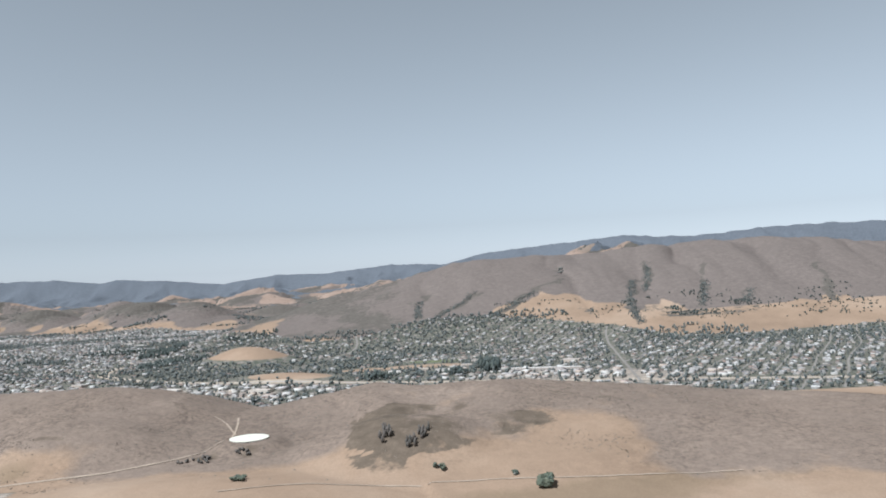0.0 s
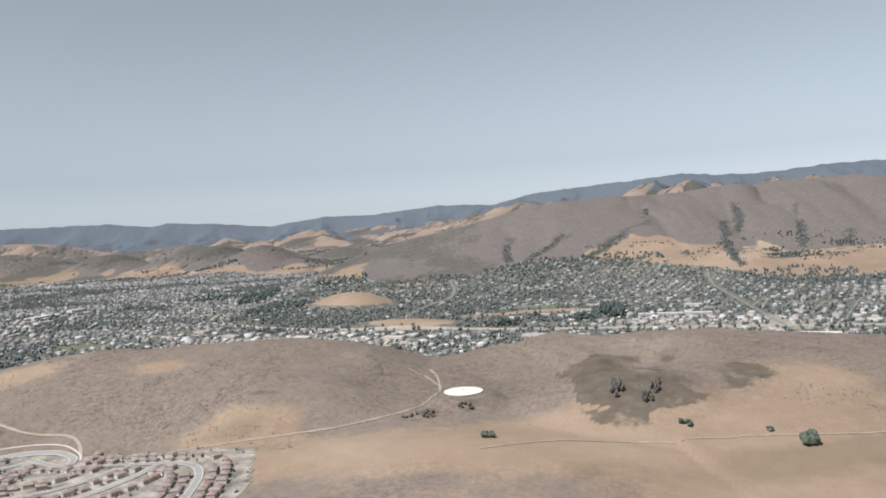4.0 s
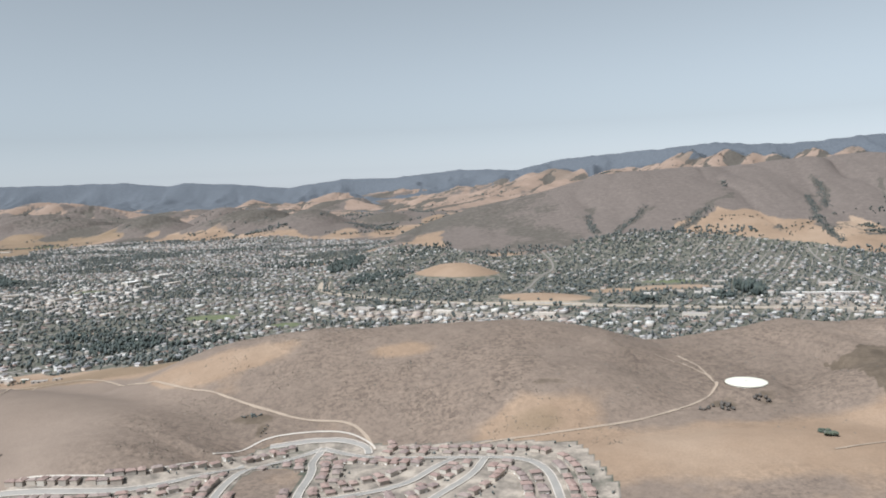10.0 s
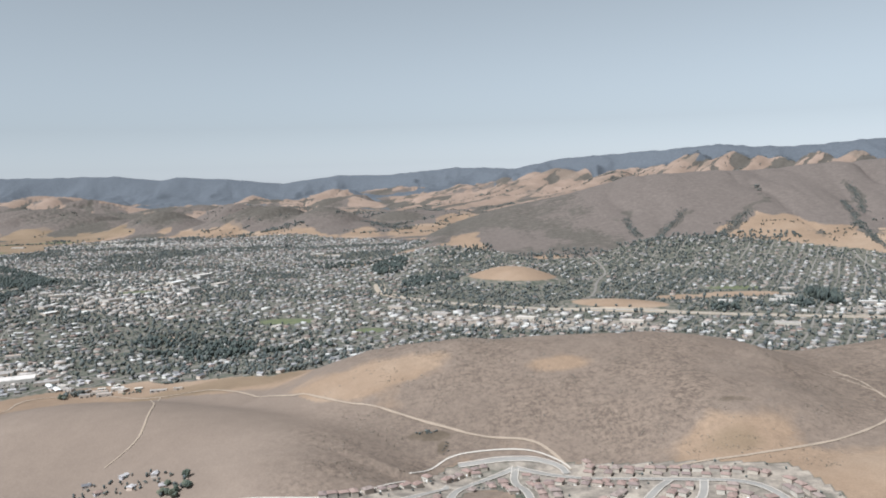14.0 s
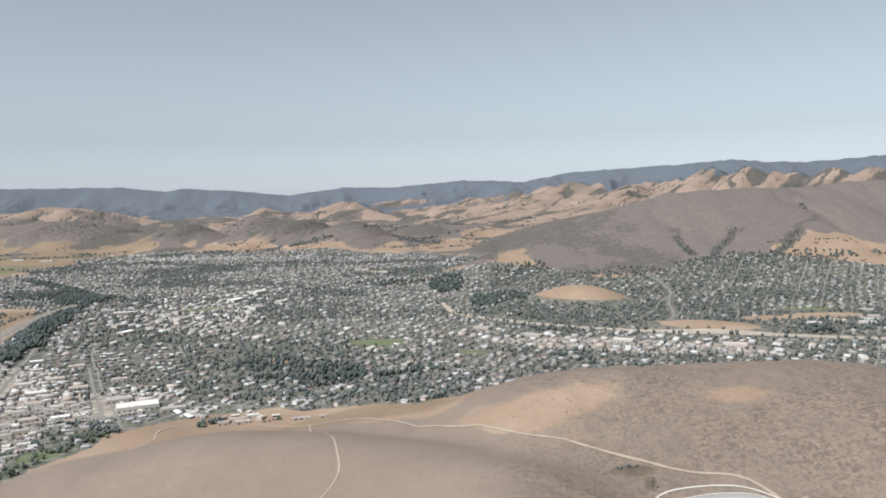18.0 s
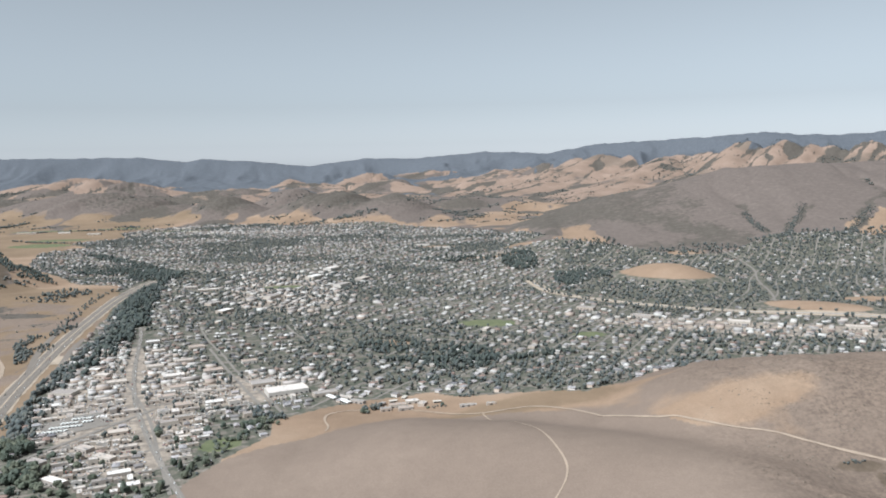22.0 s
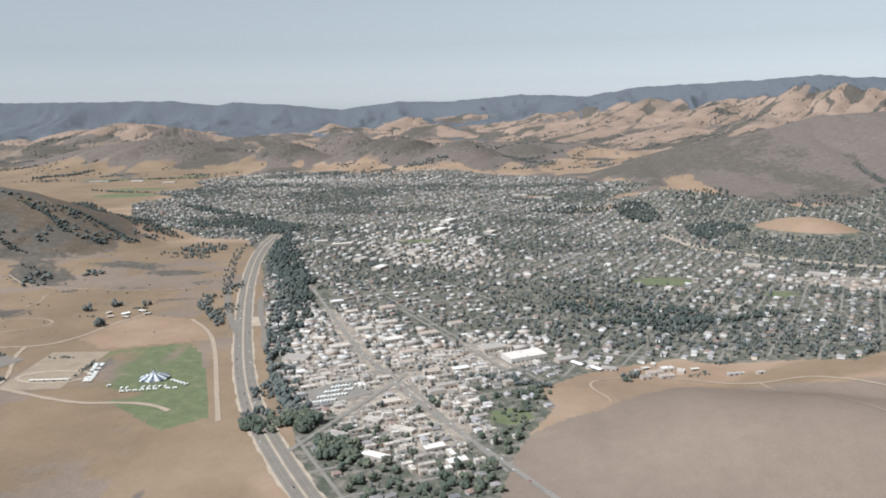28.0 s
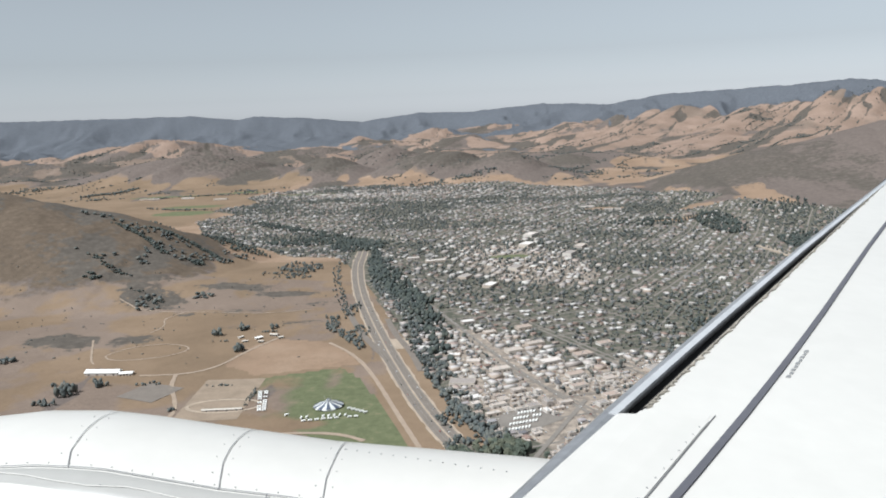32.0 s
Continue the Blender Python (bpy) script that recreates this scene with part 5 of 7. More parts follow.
# estate houses with red tile roofs at the foot of the near hill
_est = house_things(2, M_ESTATE_WALL, M_TILE, "two-storey estate house with a red-brown tile roof", "houses of the new estate", "estate_house")
_est2 = house_things(1, M_ESTATE_WALL, M_TILE, "single-storey estate house with a red-brown tile roof", "houses of the new estate", "estate_house")
_done, _n, _rest = [False, False], 0, []
for _pts in SUB_STREETS:
    _p = resample(_pts, 1.0)
    _d = np.gradient(_p, axis=0)
    for (x, y), (dx, dy) in zip(_p, _d):
        for s in (1, -1):
            for off in (4.7, 9.4):
                l = math.hypot(dx, dy)
                hx, hy = x - s * dy / l * off, y + s * dx / l * off
                if not inside(np.array(hx), np.array(hy), SUBDIVISION) or ((hx + 278) / 11) ** 2 + ((hy - 283) / 18) ** 2 < 1 or not room(hx, hy, 1.5) or (off > 6 and rng.random() < 0.3):
                    continue
                take(hx, hy, 1.4)
                k = int(rng.random() < 0.3)
                m = pose(hx, hy, float(height(hx, hy)), 0, 0, math.degrees(math.atan2(dy, dx)) + (0 if s < 0 else 180) + 90 * (rng.random() < 0.35)) @ Matrix.Scale(float(rng.uniform(0.86, 0.98)), 4)
                if _n >= 290:
                    _rest.append((hx, hy, float(height(hx, hy)), math.atan2(dy, dx), 0.85, 0.85, 0.9))
                elif _done[k]:
                    copy_thing((_est, _est2)[k], m)
                else:
                    (_est, _est2)[k].matrix_basis, _done[k] = m, True
                _n += 1
if _rest:
    joined("estate_houses_beyond", [(*scatter_mesh("h", _kinds[3][0], _rest), 0), (*scatter_mesh("h", _kinds[3][1], _rest), 1)], [M_WALL, M_TILE_FAR], "more tile-roofed estate houses in rows", "houses")
# a few houses in the hollow at the foot of the hill
for k, (x, y) in enumerate(((-428, 314), (-421, 308), (-414, 315), (-408, 307), (-401, 312), (-395, 303), (-416, 301))):
    if room(x, y, 1.0):
        take(x, y, 1.6)
        copy_thing(_protos[k % 2], pose(x, y, float(height(x, y)), 0, 0, 25 + 17 * k) @ Matrix.Scale(0.8, 4))

# ---------------------------------------------------------------- trees
def lumps(n, sub, seed, tall=1.0, wide=1.0):
    """A crown of many uneven clumps, about one metre in radius, standing on z = 0."""
    r = random.Random(seed)
    bm = bmesh.new()
    for k in range(n):
        a, d = r.uniform(0, 6.28), (0.0 if k == 0 else r.uniform(0.25, 0.75)) * wide
        h = r.uniform(0.35, 1.0) * tall
        g = r.uniform(0.42, 0.72)
        made = bmesh.ops.create_icosphere(bm, subdivisions=sub, radius=g)["verts"]
        for v in made:
            f = 1 + r.uniform(-0.30, 0.28)
            v.co = Vector((v.co.x * f, v.co.y * f, v.co.z * f * r.uniform(0.8, 1.05)))
            v.co += Vector((d * math.cos(a), d * math.sin(a), h))
    return bm


def trunk_mesh(seed):
    """A tapered trunk with four limbs, one metre tall."""
    r = random.Random(seed)
    bm = bmesh.new()

    def limb(p, q, a, b):
        m = Matrix.Translation(p) @ (q - p).to_track_quat("Z", "Y").to_matrix().to_4x4() @ Matrix.Translation((0, 0, (q - p).length / 2))
        bmesh.ops.create_cone(bm, cap_ends=True, segments=6, radius1=a, radius2=b, depth=(q - p).length, matrix=m)

    top = Vector((r.uniform(-0.05, 0.05), r.uniform(-0.05, 0.05), 0.6))
    limb(Vector((0, 0, -0.15)), top, 0.075, 0.05)
    for k in range(4):
        a = k * 1.57 + r.uniform(-0.4, 0.4)
        limb(top - Vector((0, 0, 0.1 * (k % 2))), top + Vector((0.3 * math.cos(a), 0.3 * math.sin(a), r.uniform(0.25, 0.45))), 0.042, 0.018)
    return bm


places, dark_places, dull_places = [], [], []                             # x, y, radius, height


def grove(pts, half, gap, rad, tall, prob=1.0, into=places):
    """Trees in a belt along a line."""
    gap, rad, tall = 0.8 * gap, 0.8 * rad, 0.88 * tall
    for x, y in resample(pts, gap):
        for off in np.arange(-half, half + 0.1, gap):
            a, b = x + off + rng.uniform(-gap, gap) * 0.5, y + rng.uniform(-gap, gap) * 0.5
            if rng.random() < prob and room(a, b, 0.6):
                into.append((a, b, rad * rng.uniform(0.7, 1.3), tall * rng.uniform(0.7, 1.3)))


def clump(cx, cy, rx, ry, n, rad, tall, into=places):
    if n > 20:
        n, rad, tall = int(1.7 * n), 0.72 * rad, 0.82 * tall
    for _ in range(n):
        a, d = rng.uniform(0, 6.283), math.sqrt(rng.random())
        into.append((cx + rx * d * math.cos(a), cy + ry * d * math.sin(a), rad * rng.uniform(0.65, 1.3), tall * rng.uniform(0.7, 1.3)))


# creek belt beside the highway, and other belts
grove([(-775, 905), (-782, 850), (-772, 787), (-742, 713), (-722, 620), (-712, 550), (-704, 500), (-697, 470), (-685, 433), (-672, 405), (-650, 370)], 9, 3.2, 2.2, 4.4, 0.85)
grove([(-800, 960), (-792, 900), (-770, 840), (-752, 770), (-728, 700), (-708, 640), (-700, 590)], 15, 4.2, 2.9, 5.6, 0.75, dark_places)
grove([(-800, 1000), (-880, 1110), (-1000, 1240)], 16, 4.5, 2.4, 5.0, 0.55, dark_places)
grove([(-815, 905), (-818, 850), (-808, 780), (-795, 720), (-780, 660)], 4, 4.0, 1.6, 3.2, 0.4)
grove([(-930, 930), (-990, 1000), (-1080, 1120), (-1200, 1300)], 24, 5.0, 2.4, 4.6, 0.5, dark_places)
grove([(-556, 452), (-575, 470), (-600, 470)], 6, 3.0, 1.8, 3.6, 0.6)
grove([(-582, 372), (-566, 420), (-556, 446)], 5, 3.4, 1.4, 2.6, 0.42)
grove([(-500, 575), (-470, 562), (-420, 570), (-370, 590)], 12, 4.0, 2.2, 4.4, 0.6, dark_places)
clump(-815, 1000, 34, 40, 170, 2.8, 5.4, dark_places)
clump(-880, 1040, 60, 30, 150, 2.8, 5.0, dark_places)
clump(38, 725, 9, 30, 80, 2.4, 11.0, dark_places)
clump(-455, 578, 24, 36, 110, 2.4, 4.6, dark_places)
clump(-505, 615, 26, 18, 60, 2.2, 4.4, dark_places)
clump(-330, 915, 16, 44, 90, 2.4, 5.0, dark_places)
grove([(22, 634), (46, 632), (80, 622), (113, 611)], 5, 3.0, 2.0, 4.5, 0.9, dark_places)
clump(-506, 467, 5, 3, 16, 1.5, 3.4)
clump(-509, 460, 3, 2, 8, 1.3, 2.4)
clump(-470, 462, 6, 2, 8, 0.9, 1.4)
clump(-452, 476, 8, 2.5, 10, 1.1, 1.8)
clump(8, 700, 10, 14, 26, 2.4, 6.5, dark_places)
clump(-60, 690, 14, 10, 20, 2.2, 6.0, dark_places)
clump(-370, 1050, 22, 70, 130, 2.8, 6.5, dark_places)
clump(-440, 1100, 60, 30, 70, 2.6, 6.0, dark_places)
clump(-270, 1110, 40, 40, 60, 2.4, 5.0, dark_places)
clump(-150, 1050, 60, 22, 60, 2.4, 5.0)
clump(40, 1070, 120, 22, 120, 2.4, 5.0)
clump(-300, 940, 25, 30, 60, 2.4, 5.0, dark_places)
clump(290, 950, 70, 40, 110, 2.6, 5.0)
clump(330, 1035, 44, 10, 50, 1.9, 3.0, dark_places)
clump(305, 1060, 14, 8, 22, 1.9, 3.0, dark_places)
clump(392, 1064, 14, 10, 22, 1.9, 3.0, dark_places)
clump(160, 1062, 9, 6, 12, 1.5, 2.4, dark_places)
grove([(-1044, 866), (-1024, 860), (-1004, 849), (-984, 833)], 4, 3.2, 2.4, 2.8, 0.7, dark_places)
grove([(-1010, 884), (-984, 884), (-960, 880), (-938, 872)], 7, 3.4, 2.6, 3.2, 0.75, dark_places)
grove([(-1038, 796), (-1018, 779), (-998, 772)], 4, 3.4, 2.2, 2.4, 0.6, dark_places)
grove([(-985, 752), (-968, 735), (-946, 720)], 4, 4.0, 1.8, 2.0, 0.4, dark_places)
clump(-955, 834, 8, 6, 16, 2.8, 3.6, dark_places)
clump(-1028, 762, 12, 5, 14, 2.4, 2.8, dark_places)
clump(-660, 1760, 50, 25, 60, 3.0, 6.0)
clump(-860, 1725, 40, 18, 40, 3.0, 6.0)
clump(-582, 414, 14, 18, 16, 1.1, 1.8)
clump(-566, 442, 14, 5, 18, 1.4, 2.6)
clump(-690, 415, 14, 16, 50, 2.2, 4.2)
clump(-700, 455, 8, 14, 26, 2.0, 3.8)
clump(-770, 625, 8, 18, 24, 1.6, 3.0)
clump(-782, 690, 6, 20, 18, 1.6, 3.2)
# farm trees, windbreak and the oaks of the western hill
for x, y, rx, ry, n, rr, hh in ((-932, 512, 4.5, 7, 16, 1.9, 7.5), (-936, 494, 7, 2, 16, 1.4, 3.4), (-917, 524, 5, 4, 10, 1.8, 5.0), (-946, 528, 2, 2, 4, 1.5, 2.8), (-1003, 575, 7, 4, 10, 2.0, 3.4), (-876, 630, 4.0, 3.6, 10, 2.3, 5.4), (-859, 642, 3.0, 3.0, 7, 2.2, 5.0), (-848, 588, 3.0, 3.0, 8, 2.2, 6.2), (-836, 644, 2.2, 2.2, 5, 1.9, 4.0)):
    clump(x, y, rx, ry, n, rr, hh)
for x, y, rx, ry, n, rr, hh in ((-886, 524, 8, 3, 9, 1.2, 2.0), (-842, 518, 9, 1.5, 14, 0.9, 1.1), (-857, 480, 2.5, 2, 6, 1.2, 2.0), (-817, 494, 1.6, 17, 22, 1.0, 1.8), (-840, 634, 9, 2, 8, 1.3, 1.8), (-868, 612, 6, 1.5, 6, 1.0, 1.4)):
    clump(x, y, rx, ry, n, rr, hh)
grove([(-796, 668), (-789, 632), (-776, 612), (-760, 582)], 4, 3.0, 1.9, 3.4, 0.6)
grove([(-785, 897), (-768, 790), (-748, 749), (-730, 712), (-721, 670), (-710, 600), (-706, 551)], 8, 3.4, 3.0, 6.0, 0.8, dark_places)
grove([(-708, 540), (-713, 516), (-714, 488), (-704, 472), (-691, 444), (-682, 420), (-670, 408)], 6, 3.0, 2.6, 5.0, 0.9)
clump(-856, 850, 22, 40, 60, 2.4, 4.0)
clump(-862, 810, 24, 10, 24, 1.8, 2.6)
for x, y, rx, ry, n in ((-962, 850, 12, 9, 14), (-990, 850, 16, 8, 14), (-1025, 862, 14, 7, 12), (-969, 832, 9, 8, 9), (-1005, 872, 34, 8, 34), (-1060, 880, 34, 6, 20), (-945, 862, 16, 8, 14), (-1000, 820, 5, 16, 9), (-1030, 800, 40, 5, 12), (-960, 720, 14, 22, 22), (-920, 742, 20, 6, 14), (-935, 905, 20, 10, 20)):
    clump(x, y, rx, ry, max(4, n * 2 // 3), 2.7, 3.4)
# scattered trees along the railway
for x, y in resample(RAIL, 4.0):
    for side in (-1, 1):
        if rng.random() < 0.42:
            places.append((x + rng.normal(0, 1.5), y + side * rng.uniform(5.0, 8.0), rng.uniform(1.2, 2.3), rng.uniform(2.2, 4.4)))
# gullies of the brown hill
for line in ([(248, 1010), (252, 1090), (285, 1200)], [(346, 1064), (358, 1104), (380, 1160)], [(402, 1064), (426, 1106)], [(-20, 1078), (5, 1118), (45, 1176)], [(60, 1080), (74, 1093), (130, 1155)], [(290, 1150), (316, 1230), (320, 1265)], [(-38, 1105), (-38, 1150), (-36, 1185)]):
    p = resample(line, 3.0)
    for k, (x, y) in enumerate(p):
        for _ in range(10):
            if rng.random() < 0.85 - 0.3 * k / len(p):
                places.append((x + rng.normal(0, 3.2), y + rng.normal(0, 4), rng.uniform(0.6, 1.5), rng.uniform(1.0, 2.0)))
for x, y in ((184, 1262), (188, 1272), (190, 1282)):
    clump(x, y, 4, 6, 5, 2.2, 2.6)
# trees that climb from the town onto the apron
_q = rng.uniform((20, 985), (560, 1120), (2600, 2))
_n = fbm(_q[:, 0] / 42, _q[:, 1] / 26, 191, 3) - 0.22 * step(1030, 1110, _q[:, 1])
for x, y in _q[_n > 0.07][:420]:
    dark_places.append((x, y, rng.uniform(0.9, 1.9), rng.uniform(1.5, 3.4)))
# bushes of the near hills
for x, y, rx, ry, n, rr, hh in ((-27, 331, 2.6, 5, 16, 1.0, 4.6), (-11, 332, 2.6, 4, 13, 0.9, 4.2), (-16, 325, 2.2, 3, 12, 0.9, 4.0), (34, 294, 2.6, 2.4, 11, 1.3, 3.6), (-5, 312, 2.2, 1.6, 6, 1.0, 1.6), (23, 304, 2.0, 1.3, 5, 1.0, 1.4), (-107, 338, 9, 4, 18, 1.1, 2.2), (-88, 341, 4, 2.5, 9, 1.1, 2.0), (-80, 301, 3.0, 4, 12, 1.1, 1.5), (-301, 349, 6, 2, 12, 0.8, 0.9), (-293, 338, 1.5, 6, 8, 0.6, 0.7), (-412, 309, 20, 6, 26, 0.9, 1.7), (-388, 300, 7, 6, 14, 1.2, 2.6)):
    clump(x, y, rx, ry, n, rr, hh, places if y < 316 or x < -300 else dull_places)
# single dots of brush over the dry slopes
for _ in range(900):
    x, y = rng.uniform(-360, 120), rng.uniform(300, 460)
    if fbm(np.array(x / 40), np.array(y / 40), 73, 3) > 0.05 and not inside(np.array(x), np.array(y), SUBDIVISION):
        places.append((x, y, rng.uniform(0.2, 0.55), rng.uniform(0.15, 0.4)))
for _ in range(150):
    x, y = rng.uniform(-1150, -800), rng.uniform(560, 800)
    if along(np.array(x), np.array(y), HIGHWAY)[0] > 14:
        places.append((x, y, rng.uniform(0.5, 1.3), rng.uniform(0.5, 1.3)))
# oaks of the foothills: dark files in the ravines, a few loose ones
_t = rng.uniform((-2100, 1680), (1100, 3600), (110000, 2))
_g, _c = gullies(_t[:, 0], _t[:, 1]), fbm(_t[:, 0] / 110, _t[:, 1] / 110, 131, 3)
for x, y in _t[(_g > 0.925 - 0.05 * _c) & (_c > -0.12) & (_t[:, 1] < 2750) & (height(_t[:, 0], _t[:, 1]) < 115)][:7500]:
    places.append((x, y, rng.uniform(1.8, 3.6), rng.uniform(2.0, 4.4)))
for x, y in _t[(fbm(_t[:, 0] / 60, _t[:, 1] / 60, 133, 3) > 0.30) & (_t[:, 1] < 2700)][:1500]:
    places.append((x, y, rng.uniform(1.6, 3.4), rng.uniform(2.0, 4.4)))
# a brown windbreak and hedges between the western fields
grove([(-1500, 1752), (-1465, 1800), (-1428, 1872)], 4, 5.0, 3.6, 5.0, 0.9)
grove([(-1260, 1500), (-1200, 1455), (-1130, 1440)], 5, 5.0, 2.6, 3.6, 0.6)
grove([(-1330, 1660), (-1230, 1700), (-1120, 1690)], 5, 6.0, 3.0, 4.0, 0.5)
# street and garden trees of the town
_t = rng.uniform((-1420, 240), (700, 1840), (230000, 2))
_ok = inside(_t[:, 0], _t[:, 1], TOWN) & ~open_ground(_t[:, 0], _t[:, 1])
_t = _t[_ok]
_keep = rng.random(len(_t)) < (1.0 - 0.15 * np.clip(trade(_t[:, 0], _t[:, 1]), 0, 1)) * np.clip(0.74 + 0.26 * (_t[:, 0] > -330) + 2.2 * fbm(_t[:, 0] / 130, _t[:, 1] / 60, 141, 4), 0.16, 1)
for x, y in _t[_keep]:
    if room(x, y, 0.3):
        dense = float(fbm(np.array(x / 130), np.array(y / 60), 141, 4))
        take(x, y, 0.62 if dense < 0.12 else 0.85)
        g = min(1.0, rng.random() * (1.0 if dense < 0.12 else 1.25))
        places.append((x, y, 0.62 + 1.25 * g ** 2.4, 1.3 + 2.3 * g ** 2 + (2.4 if rng.random() < 0.06 else 0)))
# a few in the estate
for _ in range(260):
    x, y = rng.uniform(-345, -150), rng.uniform(228, 325)
    if inside(np.array(x), np.array(y), SUBDIVISION) and room(x, y, 0.4) and ((x + 278) / 11) ** 2 + ((y - 283) / 18) ** 2 > 1:
        places.append((x, y, rng.uniform(0.35, 0.7), rng.uniform(0.7, 1.5)))

PL = np.array(places)
PZ = height(PL[:, 0], PL[:, 1])
_near = np.zeros(len(PL), bool)
_big = (PL[:, 2] > 1.0) & (PL[:, 1] < 900)
_idx = np.nonzero(_big)[0]
_idx = _idx[np.argsort(PL[_idx, 1] + 0.25 * np.abs(PL[_idx, 0] + 480))][:290]
_near[_idx] = True
_trunks, _crowns = [], []
for k in range(6):
    t = bpy.data.meshes.new("trunk")
    b = trunk_mesh(k)
    b.to_mesh(t)
    b.free()
    t.materials.append(M_BARK)
    c = bpy.data.meshes.new("crown")
    b = lumps(9, 2, 50 + k, 1.25 if k < 4 else 1.7, 1.0)
    b.to_mesh(c)
    b.free()
    c.materials.append(M_LEAF_ONE)
    _trunks.append(t)
    _crowns.append(c)
for n_, i in enumerate(_idx):
    x, y, r, h = PL[i]
    top = new("tree")
    top.matrix_basis = pose(x, y, PZ[i], 0, 0, float(rng.uniform(0, 360)))
    tagged(top, "broad dark green tree beside houses and roads" if h < 3.4 else "tall dark green tree with a dense uneven crown", "tree", "trees of the valley")
    a, b = part("trunk", _trunks[n_ % 6], None, top), part("crown", _crowns[n_ % 6], None, top)
    a.scale = (r, r, h * 0.6)
    b.scale, b.location = (r, r, h * 0.55), (0, 0, h * 0.12)
_var = [arrays(lumps(3, 1, 200 + k, 1.25, 0.9)) for k in range(5)]
_chunks = []
_rest = np.nonzero(~_near)[0]
for k in range(5):
    sel = _rest[k::5]
    q = PL[sel]
    rows = np.stack([q[:, 0], q[:, 1], PZ[sel] - 0.1, rng.uniform(0, 6.28, len(sel)), q[:, 2], q[:, 2], q[:, 3] * 0.58], 1)
    _chunks.append((*scatter_mesh("t", _var[k], rows), 0))
DP = np.array(dark_places)
_dz = height(DP[:, 0], DP[:, 1])
for k in range(5):
    q = DP[k::5]
    _chunks.append((*scatter_mesh("t", _var[k], np.stack([q[:, 0], q[:, 1], _dz[k::5] - 0.1, rng.uniform(0, 6.28, len(q)), q[:, 2], q[:, 2], q[:, 3] * 0.58], 1)), 1))
DP = np.array(dull_places)
_chunks.append((*scatter_mesh("t", _var[0], np.stack([DP[:, 0], DP[:, 1], height(DP[:, 0], DP[:, 1]) - 0.1, rng.uniform(0, 6.28, len(DP)), DP[:, 2] * 0.9, DP[:, 2] * 0.9, DP[:, 3] * 0.58], 1)), 2))
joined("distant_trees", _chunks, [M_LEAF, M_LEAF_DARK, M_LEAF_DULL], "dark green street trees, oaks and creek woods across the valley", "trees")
# dry shrubs and weathered stones over the near hills
_q = rng.uniform((-345, 300), (150, 455), (60000, 2))
_n = fbm(_q[:, 0] / 16 + _q[:, 1] / 22, _q[:, 1] / 9, 211, 4) + 0.6 * fbm(_q[:, 0] / 70, _q[:, 1] / 70, 213, 3)
_q = _q[(_n > 0.26) & ~inside(_q[:, 0], _q[:, 1], SUBDIVISION) & clear_of(_q[:, 0], _q[:, 1], [(TRAIL_A, 1.5), (TRAIL_C, 1.2), (TRAIL_E, 1.2)])][:7000]
_k = len(_q)
_rows = np.stack([_q[:, 0], _q[:, 1], height(_q[:, 0], _q[:, 1]) - 0.12, rng.uniform(0, 6.28, _k), 0.16 + 0.5 * rng.random(_k) ** 3, 0.16 + 0.4 * rng.random(_k) ** 3, 0.10 + 0.25 * rng.random(_k) ** 2], 1)
M_DRYBRUSH = palette("dry_brush", [(0.150, 0.122, 0.096), (0.185, 0.150, 0.118), (0.120, 0.102, 0.082), (0.26, 0.225, 0.19), (0.135, 0.115, 0.088)], 0.9, 0.3, 1.5)
joined("dry_shrubs", [(*scatter_mesh("s", _var[k], _rows[k::5]), 0) for k in range(5)], [M_DRYBRUSH], "low dry shrubs and weathered stones on the grass slopes", "shrubs")
print("houses", len(houses), "sheds", len(sheds), "trees", len(PL), "estate", _n)

# ---------------------------------------------------------------- single things
def lathe(profile, seg=24):
    """A turned shape out of (radius, z) pairs."""
    bm = bmesh.new()
    rings = []
    for r, z in profile:
        rings.append([bm.verts.new((r * math.cos(6.28319 * k / seg), r * math.sin(6.28319 * k / seg), z)) for k in range(seg)] if r > 1e-4 else [bm.verts.new((0, 0, z))])
    for a, b in zip(rings[:-1], rings[1:]):
        for k in range(seg):
            q = [a[k % len(a)], a[(k + 1) % len(a)], b[(k + 1) % len(b)], b[k % len(b)]]
            q = list(dict.fromkeys(q))
            if len(q) > 2:
                bm.faces.new(q)
    return bm


def at(x, y, turn=0.0, dz=0.0):
    return pose(x, y, float(height(x, y)) + dz, 0, 0, turn)


# the round water tank on its pad
tank = tagged(new("water_tank"), "round pale concrete water tank sunk into the hillside", "water tank")
tank.matrix_basis = pose(-89.5, 357, 17.0)
part("side_wall", lathe([(8.35, -3.0), (8.35, 0.9), (8.15, 0.9)], 48), M_CONCRETE, tank)
part("roof", lathe([(8.6, 0.86), (8.6, 1.05), (8.4, 1.10), (4.0, 1.28), (0, 1.36)], 48), plain("cream_paint", (0.60, 0.57, 0.48), 0.05, 0.5, 0.6), tank, "pale cream domed roof")
part("roof_hatch", lathe([(0.5, 1.2), (0.5, 1.55), (0, 1.6)], 12), M_GREYMETAL, tank)
